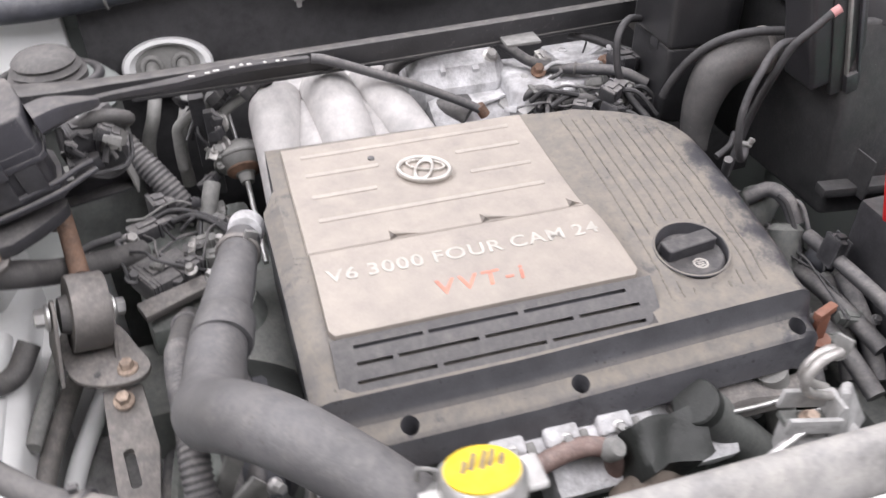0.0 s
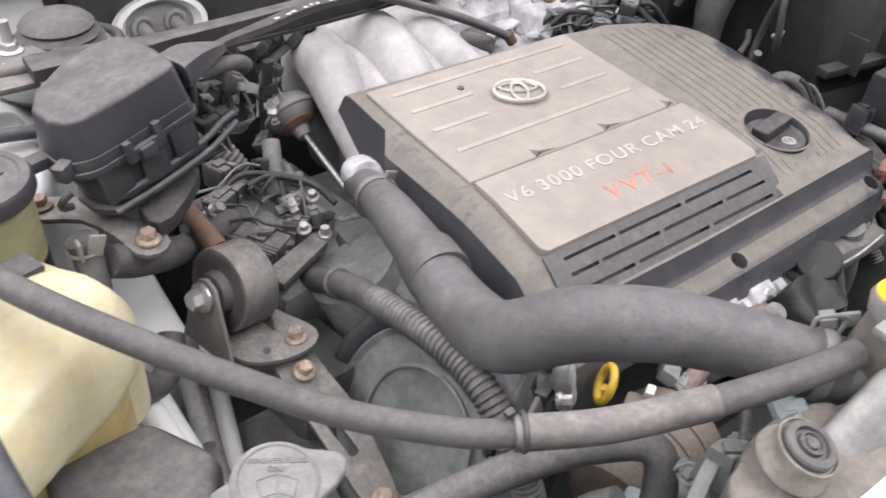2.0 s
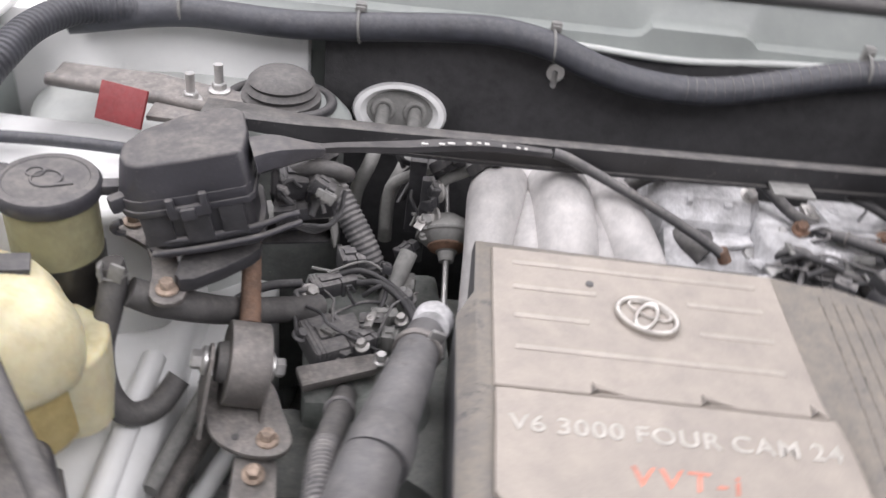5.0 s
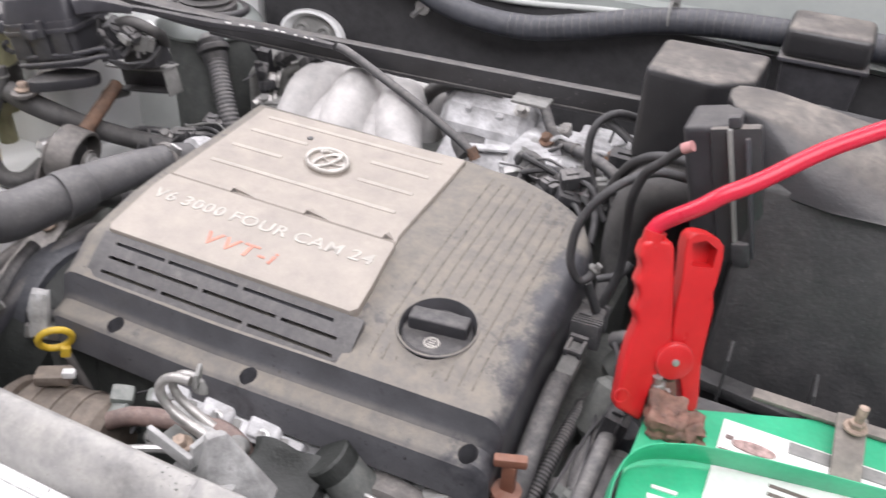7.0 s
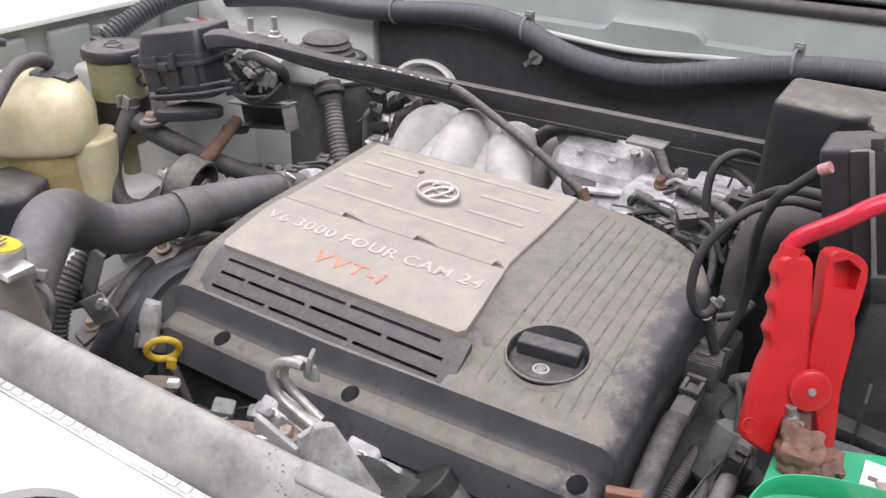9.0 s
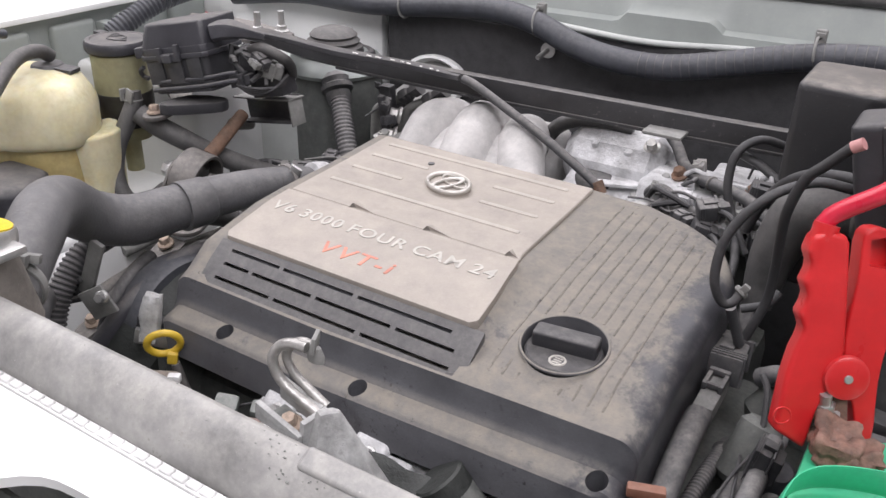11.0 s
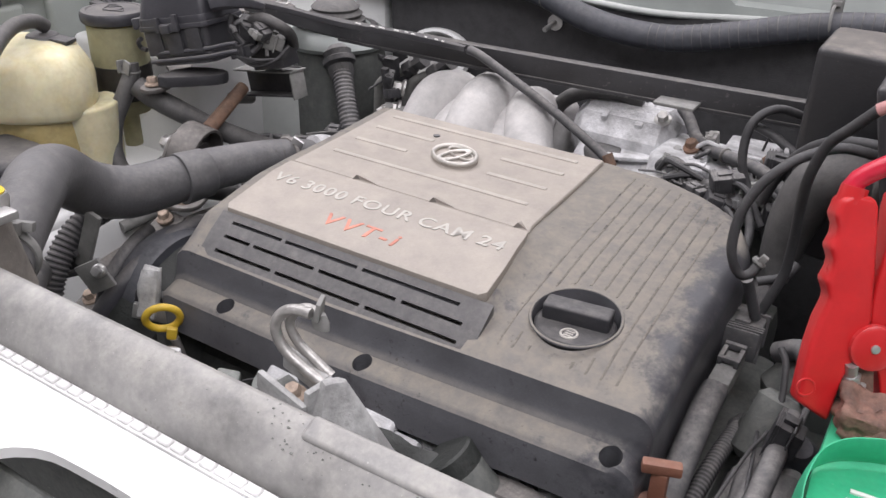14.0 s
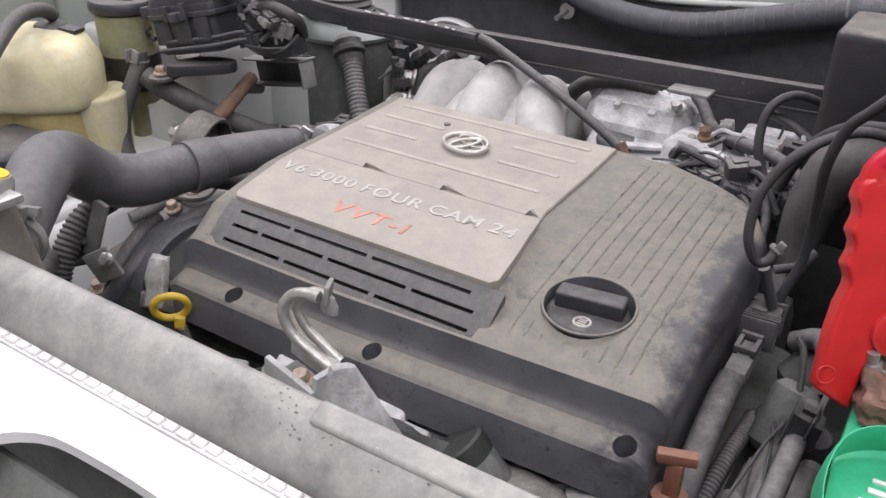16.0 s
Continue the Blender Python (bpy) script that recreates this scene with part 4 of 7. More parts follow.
part("ear", tube([(-0.117, -0.232, 1.036), (-0.115, -0.232, 1.046), (-0.099, -0.242, 1.046), (-0.101, -0.242, 1.032)], 0.0016, 8, 0.003), CAPGREY, c)

vent = thing("overflow_hose", (-0.3, -0.1, 0.98), "thin dusty rubber overflow hose bowed across the bay", "hose")
part("hose", tube([(-0.536, 0.094, 1.046), (-0.532, 0.078, 1.056), (-0.523, 0.052, 1.0590), (-0.508, 0.025, 1.0560), (-0.480, -0.012, 1.0460), (-0.440, -0.060, 1.032), (-0.395, -0.113, 1.022), (-0.345, -0.16, 1.018), (-0.312, -0.181, 1.017)], 0.0088, 18), RUBBER, vent)
part("sleeve", tube([(-0.318, -0.178, 1.017), (-0.27, -0.206, 1.020), (-0.21, -0.233, 1.028)], 0.0108, 18), IRON, vent, "outer rubber sleeve")
part("inner_hose", tube([(-0.216, -0.2305, 1.0272), (-0.21, -0.233, 1.028), (-0.155, -0.252, 1.035), (-0.115, -0.262, 1.040)], 0.0094, 18), RUBBER, vent)
part("cable_tie", join(band((-0.313, -0.180, 1.017), (0.85, -0.5, 0), 0.0115, 0.004), block((-0.318, -0.172, 1.029), (0.006, 0.005, 0.004), 0.001)), BLACK, vent, "black cable tie")

low = thing("lower_pipe", (-0.2, -0.1, 0.85), "dusty grey bent pipe below the hose", "pipe")
part("pipe", tube([(-0.40, -0.095, 0.865), (-0.338, -0.122, 0.89), (-0.289, -0.139, 0.908), (-0.238, -0.154, 0.914), (-0.211, -0.174, 0.926), (-0.192, -0.190, 0.928), (-0.188, -0.204, 0.915), (-0.196, -0.214, 0.87), (-0.2, -0.215, 0.82)], 0.0128, 18), CONDUIT, low)

cond = thing("corrugated_conduit", (-0.26, 0.05, 0.84), "grey corrugated wiring conduit curving over the belt case", "conduit")
part("elbow", tube([(-0.268, 0.190, 0.82), (-0.262, 0.172, 0.848), (-0.261, 0.135, 0.874), (-0.262, 0.10, 0.895), (-0.264, 0.062, 0.913), (-0.265, 0.04, 0.921)], 0.0120, 16), RUBBER, cond)
part("cuff", ring((-0.2615, 0.118, 0.885), (0, -1, 0.55), 0.0125, 0.0024, 24, 8), CONDUIT, cond)
part("conduit", tube([(-0.2645, 0.052, 0.917), (-0.265, 0.03, 0.925), (-0.262, -0.016, 0.935), (-0.258, -0.06, 0.935), (-0.258, -0.097, 0.925), (-0.255, -0.13, 0.89), (-0.25, -0.15, 0.84), (-0.25, -0.155, 0.80)], 0.0128, 16, ridge=0.0016, pitch=0.0052), CONDUIT, cond)

# ---- belt case and pulleys at the engine's end ----
case = thing("timing_case", (-0.25, 0.0, 0.66), "dull grey-green plastic timing belt case with a raised rim", "belt cover")
cw = (-0.88, -0.12, 0.46)
part("upper_case", lathe([(0, -0.016), (0.100, -0.016), (0.101, -0.006), (0.100, 0.003), (0.094, 0.004), (0.089, -0.001), (0.062, -0.004), (0.058, -0.001), (0.05, -0.005), (0, -0.005)], (-0.262, -0.012, 0.805), cw, 48), GREENISH, case)
part("rear_half", lathe([(0, -0.070), (0.100, -0.070), (0.112, -0.060), (0.115, -0.020), (0.110, -0.008), (0.100, -0.0062), (0, -0.0165)], (-0.262, -0.012, 0.805), cw, 48), OILY, case, "glossy black rear half")
part("rim", ring((-0.2615, -0.012, 0.8055), cw, 0.105, 0.0105, 56, 14), LIDBLK, case, "dusty black rim")
part("inner_rim", ring((-0.2635, -0.012, 0.806), cw, 0.060, 0.0022, 44, 8), GREENISH, case)
part("backing", block((-0.215, 0.03, 0.80), (0.03, 0.16, 0.14), 0.010, (0, 18, 0)), GREENISH, case)
part("lower_case", block((-0.235, -0.02, 0.70), (0.06, 0.19, 0.14), 0.02), GREENISH, case)
belt = thing("drive_pulley", (-0.21, -0.06, 0.80), "black rubber belt running over a ribbed pulley", "pulley")
part("belt", lathe([(0.060, -0.016), (0.074, -0.016), (0.0765, -0.012), (0.0765, 0.014), (0.074, 0.018), (0.060, 0.018), (0.060, -0.016)], (-0.212, -0.021, 0.831), (1, 0, 0), 64), LOOM, belt, "glossy black belt")
part("wheel", lathe([(0, -0.014), (0.0605, -0.014), (0.0605, 0.012), (0.055, 0.015), (0.038, 0.012), (0.033, 0.004), (0.012, 0.004), (0.012, 0.014), (0, 0.014)], (-0.212, -0.021, 0.831), (1, 0, 0), 40), DEEP, belt)
cast = block((-0.168, -0.088, 0.884), (0.017, 0.014, 0.050), 0, (-12, 8, 30))
bmesh.ops.subdivide_edges(cast, edges=cast.edges, cuts=5, use_grid_fill=True)
cast.normal_update()
for v in cast.verts:
    v.co += v.normal * (0.004 * noise.noise(v.co / 0.018) + 0.002 * noise.noise(v.co / 0.006))
part("casting", block((-0.176, -0.038, 0.846), (0.020, 0.066, 0.046), 0.006, (0, 24, 24)), GREENISH, belt, "dusty green-grey casting")
part("casting", cast, CASTGREY, belt, "pale rough casting", 80)

# ---- engine mount ----
mount = thing("engine_mount", (-0.34, 0.13, 0.84), "dusty steel engine mount with a round rubber bush", "engine mount")
axis = (0.94, 0.22, -0.22)
bc = Vector((-0.354, 0.141, 0.908))
part("bush_shell", lathe([(0.0335, -0.012), (0.0370, -0.012), (0.038, -0.0105), (0.038, 0.0205), (0.0370, 0.022), (0.0335, 0.022), (0.033, 0.0), (0.0335, -0.012)], bc, axis, 40), IRON, mount)
part("rubber", lathe([(0.0, -0.022), (0.017, -0.020), (0.020, -0.010), (0.0335, -0.008), (0.0335, 0.004), (0.020, 0.006), (0.017, 0.014), (0, 0.016)], bc, axis, 32), RUBBER, mount)
d = Vector(axis).normalized()
part("through_bolt", hexhead(bc + d * 0.027, d, 0.009, 0.013), STEEL, mount, "steel hexagon bolt")
part("nut", hexhead(bc - d * 0.029, -d, 0.009, 0.013), STEEL, mount)
for s in (1, -1):
    o = bc + d * (0.0255 * s)
    fl = Matrix((Vector((-0.22, 0.94, 0.0)).normalized(), d.cross(Vector((-0.22, 0.94, 0.0)).normalized()), d)).transposed().to_4x4()
    bm = prism([(-0.045, -0.052), (0.024, -0.052), (0.018, -0.01), (0.010, 0.012), (0.0, 0.017), (-0.012, 0.012), (-0.024, -0.012)], -0.0018, 0.0018, 0.001)
    bm.transform(Matrix.Translation(o) @ fl)
    part("cheek", bm, IRON, mount)
bm = prism(rounded([(-0.385, 0.165), (-0.374, 0.10), (-0.345, 0.077), (-0.312, 0.076), (-0.299, 0.093), (-0.312, 0.125), (-0.335, 0.165)], 4), 0.862, 0.868, 0.002)
part("base_plate", bm, IRON, mount)
part("bolt", hexhead((-0.320, 0.092, 0.868), (0, 0, 1), 0.0068, 0.011), BOLTR, mount, "rusty bolt")
part("bolt", hexhead((-0.327, 0.066, 0.853), (0.05, -0.3, 1), 0.0068, 0.011), BOLTR, mount, "rusty bolt")
part("hole", rod((-0.348, 0.092, 0.8665), (-0.348, 0.092, 0.8686), 0.0035), BLACK, mount)
bm = prism([(-0.347, 0.083), (-0.310, 0.083), (-0.300, 0.02), (-0.306, -0.04), (-0.312, -0.075), (-0.336, -0.07), (-0.342, 0.0)], 0.0, 0.006, 0.0015)
for v in bm.verts:
    v.co.z += 0.848 - max(0.0, 0.075 - v.co.y) * 0.40
strap = part("strap", bm, IRON, mount)
cut(strap, block((-0.326, 0.006, 0.815), (0.010, 0.036, 0.08), 0.004, (0, 0, 8)))
part("bolt", hexhead((-0.322, -0.052, 0.803), (0, -0.3, 1), 0.007, 0.011), BOLTR, mount)
part("arm", rod((-0.350, 0.168, 0.930), (-0.364, 0.248, 0.962), 0.0095, 0.0085), RUST, mount, "rusty steel tie rod")
bm = prism([(-0.30, 0.150), (-0.235, 0.182), (-0.226, 0.196), (-0.24, 0.204), (-0.31, 0.175)], 0.868, 0.878, 0.003)
part("finger", bm, IRON, mount)
part("bolt", hexhead((-0.231, 0.193, 0.878), (0, 0, 1), 0.0055, 0.010), STEEL, mount)

# ---- relay box ----
relay = thing("relay_box", (-0.39, 0.21, 0.985), "black plastic relay box with a flat dusty lid on a bracket", "relay box")
RM = pose(-0.395, 0.205, 1.050, 0, -11, 0)
lid = [(-0.044, -0.045), (-0.036, -0.0465), (0.0, -0.040), (0.045, -0.029), (0.049, -0.022), (0.045, 0.012), (0.034, 0.047), (0.026, 0.056), (0.008, 0.058), (-0.026, 0.046), (-0.056, 0.022), (-0.067, -0.004), (-0.062, -0.028), (-0.052, -0.041)]
small = lambda f, dx=0.0, dy=0.0: [(x * f + dx, y * f + dy) for x, y in lid]


def relay_part(name, bm, mat, label="", parent=None):
    bm.transform(RM)
    return part(name, bm, mat, parent or relay, label)


relay_part("lid_skirt", prism(small(1.0), 0.002, 0.014, 0.002, top=small(0.99)), LIDBLK)
relay_part("lid_step", prism(small(1.03), -0.001, 0.005, 0.0015), LIDBLK)
relay_part("lid_dome", prism(small(0.985), 0.010, 0.043, 0.004, 3, top=small(0.90, 0.003, 0.004)), LIDBLK)
relay_part("lid_tab", block((-0.058, -0.036, 0.009), (0.016, 0.012, 0.014), 0.003, (0, 0, 35)), LIDBLK)
relay_part("body", prism(small(0.84, 0.004, -0.001), -0.040, 0.006, 0.003, top=small(0.92)), BLACK)
for x, y, w in ((-0.030, -0.0415, 0.024), (0.002, -0.0375, 0.022), (0.030, -0.0305, 0.020)):
    relay_part("body_panel", block((x, y, -0.014), (w, 0.004, 0.034), 0.001, (0, 0, 12)), BLACK)
relay_part("base_rim", prism(small(0.93, 0.004), -0.044, -0.038, 0.002), LIDBLK)
relay_part("base_rim", prism(small(0.90, 0.006), -0.034, -0.030, 0.0015), LIDBLK)
for z, off, mt in ((-0.029, 0.006, LIDBLK), (-0.038, 0.003, LIDBLK)):
    relay_part("base_tube", tube([(-0.040, -0.048 + off, z), (0.0, -0.043 + off, z + 0.001), (0.045, -0.032 + off, z + 0.002), (0.068, -0.022 + off, z + 0.004), (0.080, -0.012, z + 0.004)], 0.0028, 10), mt, "dusty edge tube")
relay_part("side_hook", tube([(-0.062, -0.036, -0.010), (-0.070, -0.036, -0.014), (-0.072, -0.032, -0.022), (-0.064, -0.030, -0.026)], 0.003, 8, 0.003), LIDBLK)
k = relay_part("clip", join(block((0.000, -0.0425, 0.002), (0.034, 0.005, 0.010), 0.0015, (0, 0, 13)), block((-0.013, -0.0455, 0.006), (0.006, 0.006, 0.018), 0.001, (0, 0, 13)), block((0.013, -0.0395, 0.008), (0.006, 0.006, 0.018), 0.001, (0, 0, 13))), LIDBLK, "moulded snap clip")
relay_part("hook", block((0.0, -0.0455, 0.001), (0.012, 0.006, 0.010), 0.0015, (0, 0, 13)), LIDBLK, "", k)
part("spout", bar_sweep([(-0.352, 0.204, 1.084), (-0.336, 0.210, 1.087), (-0.318, 0.220, 1.085), (-0.300, 0.234, 1.079)], [0.034, 0.030, 0.020, 0.010], [0.022, 0.021, 0.014, 0.008], 0.004, 0.45), LIDBLK, relay, "moulded cable outlet")
part("bracket", prism(rounded([(-0.484, 0.232), (-0.470, 0.214), (-0.447, 0.200), (-0.432, 0.165), (-0.426, 0.136), (-0.412, 0.127), (-0.398, 0.136), (-0.400, 0.160), (-0.416, 0.186), (-0.432, 0.224), (-0.455, 0.242), (-0.475, 0.246)], 2), 0.976, 0.981, 0.0012), IRON, relay, "dusty steel bracket")
part("bracket_arm", prism(rounded([(-0.408, 0.150), (-0.390, 0.146), (-0.352, 0.186), (-0.346, 0.205), (-0.360, 0.214), (-0.402, 0.196)], 2), 0.982, 0.996, 0.003), BLACK, relay, "black moulded arm")
part("bolt", hexhead((-0.4126, 0.1433, 0.983), (0, 0, 1), 0.0065, 0.010), BOLTR, relay)
part("bolt", hexhead((-0.468, 0.232, 0.982), (0, 0, 1), 0.0065, 0.009), BOLTR, relay)

# ---- power steering reservoir ----
res = thing("fluid_reservoir", (-0.515, 0.185, 0.92), "stained translucent fluid reservoir with a black cap", "reservoir")
rx, ry = -0.515, 0.180
part("body", lathe([(0, 0), (0.030, 0), (0.034, 0.03), (0.037, 0.07), (0.037, 0.118), (0.030, 0.122), (0, 0.122)], (rx, ry, 0.92), (0, 0, 1), 36), OLIVE, res)
part("fluid", lathe([(0, 0), (0.0362, 0), (0.0376, 0.010), (0.0378, 0.046), (0, 0.046)], (rx, ry, 0.940), (0, 0, 1), 36), FLUID, res, "dark fluid band")
part("cap", lathe([(0, 0), (0.041, 0), (0.0425, 0.003), (0.0425, 0.010), (0.040, 0.014), (0.034, 0.015), (0.033, 0.014), (0, 0.014)], (rx, ry, 1.041), (0, 0, 1), 40), LIDBLK, res, "round black cap")
part("raised_symbol", join(ring((rx, ry, 1.0555), (0, 0, 1), 0.012, 0.0012, 24, 6), ring((rx - 0.012, ry + 0.008, 1.0555), (0, 0, 1), 0.007, 0.001, 20, 6), block((rx + 0.014, ry - 0.006, 1.0555), (0.018, 0.004, 0.002), 0.0005, (0, 0, 25))), LIDBLK, res)
part("tab", block((rx + 0.046, ry + 0.012, 1.046), (0.020, 0.014, 0.010), 0.003, (0, 0, 15)), LIDBLK, res)
part("tab", block((rx - 0.045, ry + 0.01, 1.05), (0.018, 0.012, 0.012), 0.002), BLACK, res)
part("foot_pipe", rod((rx, ry, 0.87), (rx, ry, 0.925), 0.012), OLIVE, res)

# ---- coolant overflow tank ----
tank = thing("coolant_tank", (-0.54, 0.06, 0.88), "yellowed translucent coolant overflow tank", "coolant tank")
out = [(-0.65, -0.05), (-0.603, -0.046), (-0.540, -0.012), (-0.482, 0.026), (-0.455, 0.064), (-0.474, 0.106), (-0.503, 0.129), (-0.57, 0.136), (-0.63, 0.10), (-0.65, 0.02)]
tc = (-0.545, 0.045)
low_out = [(-0.60, 0.0), (-0.535, 0.005), (-0.485, 0.02), (-0.462, 0.045), (-0.456, 0.078), (-0.466, 0.122), (-0.50, 0.14), (-0.57, 0.135), (-0.62, 0.10)]
part("lower_body", prism(rounded([(-0.553 + (x + 0.545) * 0.95, 0.074 + (y - 0.07) * 0.95) for x, y in low_out], 3), 0.880, 0.955, 0.012, 3), AMBER, tank, "amber lower half")
part("leg", prism(rounded([(-0.509, 0.070), (-0.474, 0.066), (-0.452, 0.084), (-0.458, 0.120), (-0.500, 0.138)], 3), 0.874, 0.960, 0.013, 4, top=rounded([(-0.507, 0.064), (-0.472, 0.060), (-0.450, 0.082), (-0.456, 0.122), (-0.502, 0.140)], 3)), TANK, tank)
ring_out, crease = rounded(out, 4), math.radians(-38)
bm, rows = bmesh.new(), []
for z, f in ((0.946, 0.80), (0.948, 0.90), (0.953, 0.965), (0.962, 1.0), (0.975, 1.012), (0.988, 1.01), (1.000, 0.985), (1.010, 0.93), (1.017, 0.84), (1.022, 0.70), (1.026, 0.50), (1.028, 0.30)):
    row = []
    for x, y in ring_out:
        a = math.atan2(y - tc[1], x - tc[0])
        fold = 0.055 * math.exp(-((a - crease - (z - 0.98) * 14) / 0.16) ** 2) + 0.04 * math.exp(-((a - 0.9 + (z - 0.98) * 6) / 0.2) ** 2)
        g = f * (1 - fold)
        lift = 0.008 * ease(0.0, 0.10, y) * (f < 0.9) - 0.010 * (1 - ease(-0.06, 0.03, y)) * (z > 0.995)
        row.append(bm.verts.new((tc[0] + (x - tc[0]) * g, tc[1] + (y - tc[1]) * g, z + lift)))
    rows.append(row)
for a, b in zip(rows, rows[1:]):
    for k in range(len(a)):
        j = (k + 1) % len(a)
        bm.faces.new((a[k], a[j], b[j], b[k]))
bm.faces.new(rows[0][::-1])
bm.faces.new(rows[-1])
bmesh.ops.recalc_face_normals(bm, faces=bm.faces)
part("upper_body", bm, TANK, tank, "rounded upper half with moulded creases", 70)
part("neck", lathe([(0, 0), (0.021, 0), (0.021, 0.016), (0, 0.016)], (-0.536, 0.088, 1.012), (0, 0, 1), 28), TANK, tank)
part("cap", join(lathe([(0, 0), (0.022, 0), (0.023, 0.006), (0.018, 0.012), (0, 0.013)], (-0.536, 0.088, 1.026), (0, 0, 1), 24), block((-0.515, 0.095, 1.033), (0.035, 0.022, 0.006), 0.002, (0, 6, 20))), BLACK, tank, "black cap with a tab")

# ---- washer bottle cap ----
wash = thing("washer_filler", (-0.453, -0.149, 0.92), "dusty grey washer filler cap with a raised symbol", "cap")
wa = Vector((0.05, -0.15, 1)).normalized()
wo = Vector((-0.453, -0.149, 1.038))
part("neck", rod((-0.447, -0.140, 0.90), wo, 0.024), BODYW, wash, "white filler neck")
wx = (Vector((1, 0, 0)) - wa * wa.x).normalized()
WF = Matrix.Translation(wo) @ Matrix((wx, wa.cross(wx), wa)).transposed().to_4x4() @ Matrix.Scale(0.78, 4)
WM = WF @ pose(0, 0, 0, 0, 0, -26)
tear = [(0.030 * math.cos(a), 0.030 * math.sin(a)) for a in [math.radians(40 + 10 * k) for k in range(29)]] + [(0.036, -0.012), (0.045, -0.004), (0.048, 0.004), (0.044, 0.011), (0.034, 0.015)]
bm = prism(tear, 0.0, 0.010, 0.003, 3)
bm.transform(WM @ pose(0, 0, 0, 0, 0, 12))
part("lid", bm, CAPGREY, wash)
bm = lathe([(0.0, 0.009), (0.0268, 0.009), (0.0268, 0.0115), (0.0255, 0.012), (0.0245, 0.0108), (0, 0.0108)], (0, 0, 0), (0, 0, 1), 40)
bm.transform(WM)
part("raised_rim", bm, CAPGREY, wash)
bm = prism([(-0.026, -0.012), (-0.040, -0.010), (-0.042, 0.004), (-0.027, 0.010)], 0.0, 0.008, 0.003)
bm.transform(WM @ pose(0, 0, 0, 0, 0, 12))
part("tab", bm, CAPGREY, wash)
M = WF @ pose(0, 0, 0.0110, 0, 0, -28)
for txt, w, yy in (("WASHER FLUID", 0.040, 0.014), ("ONLY", 0.013, 0.008)):
    bm = letters(txt, w, 0.0040, 0.0008)
    bm.transform(M @ pose(0, yy, 0.0004))
    part("raised_lettering", bm, CAPGREY, wash)
sym = [tube([(-0.013, 0.000, 0), (0, 0.004, 0), (0.013, 0.000, 0)], 0.0007, 6, 0.003), tube([(-0.013, 0.0, 0), (-0.010, -0.012, 0)], 0.0007, 6), tube([(0.013, 0.0, 0), (0.010, -0.012, 0)], 0.0007, 6), tube([(-0.010, -0.012, 0), (0, -0.009, 0), (0.010, -0.012, 0)], 0.0007, 6, 0.003), tube([(0, -0.012, 0), (0, 0.006, 0)], 0.0007, 6)]
bm = join(*sym)
bm.transform(M)
part("raised_symbol", bm, CAPGREY, wash)

# ---- beam end: rubber buffer, radiator cap ----
buf = thing("hood_buffer", (-0.185, -0.283, 0.97), "dusty ribbed rubber hood buffer in a plate", "buffer")
ba = Vector((0.1, -0.25, 1)).normalized()
bo = Vector((-0.196, -0.285, 1.028))
part("seat", lathe([(0, -0.01), (0.0228, -0.012), (0.0222, -0.009), (0.0196, -0.006), (0.0184, 0.002), (0.0188, 0.0045), (0.0176, 0.005), (0.0168, 0.003), (0, 0.002)], bo, ba, 44), RUSTY, buf, "rust-edged seat")
part("rubber", lathe([(0, 0), (0.0148, 0), (0.0158, 0.002), (0.0157, 0.004), (0.0148, 0.0052), (0.0125, 0.0058), (0.0108, 0.0058), (0.0100, 0.0030), (0.0078, 0.003), (0.0074, 0.006), (0.0062, 0.0064), (0.0056, 0.0045), (0.0042, 0.0045), (0.0036, 0.0064), (0.0018, 0.0066), (0, 0.0054)], bo + ba * 0.003, ba, 44), RUBBER, buf)
bracket = prism(rounded([(-0.238, -0.272), (-0.216, -0.262), (-0.200, -0.256), (-0.176, -0.254), (-0.14, -0.262), (-0.10, -0.30), (-0.12, -0.36), (-0.22, -0.35), (-0.250, -0.31)], 3), 0.975, 1.010, 0.005)
bmesh.ops.subdivide_edges(bracket, edges=[e for e in bracket.edges if e.calc_length() > 0.012], cuts=4, use_grid_fill=True)
for v in bracket.verts:
    v.co.z += 0.006 * noise.noise(v.co / 0.022) - 0.10 * max(0.0, -0.215 - v.co.x) - 0.05 * max(0.0, -0.29 - v.co.y)
    v.co.x += 0.003 * noise.noise(v.co / 0.012)
part("plate", bracket, HOLD, buf, "dirty pressed steel bracket", 60)
rc = thing("filler_neck", (-0.083, -0.262, 1.03), "radiator filler neck with a bright yellow cap label", "filler neck")
ca = Vector((0.0, 0.30, 1)).normalized()
part("cap_shell", lathe([(0, 0), (0.024, 0), (0.0255, 0.004), (0.0248, 0.013), (0.0225, 0.016), (0, 0.016)], (-0.089, -0.273, 1.066), ca, 36), STEEL, rc)
part("label", lathe([(0, 0), (0.0215, 0), (0.0215, 0.0012), (0, 0.0012)], Vector((-0.089, -0.273, 1.066)) + ca * 0.016, ca, 32), CAPYEL, rc, "bright yellow label")
for k in range(5):
    part("print_bar", block(Vector((-0.100 + 0.0055 * k, -0.273 + 0.002 * (k % 2), 1.066)) + ca * 0.0173 + Vector((0, 0, 0.0001)), (0.0022, 0.020 - 0.004 * abs(k - 2), 0.0006), 0, (16.7, 0, -28)), INK, rc)
for s in (1, -1):
    part("ear", block((-0.089 + 0.027 * s, -0.273 + 0.004 * s, 1.069), (0.018, 0.022, 0.006), 0.002), STEEL, rc)
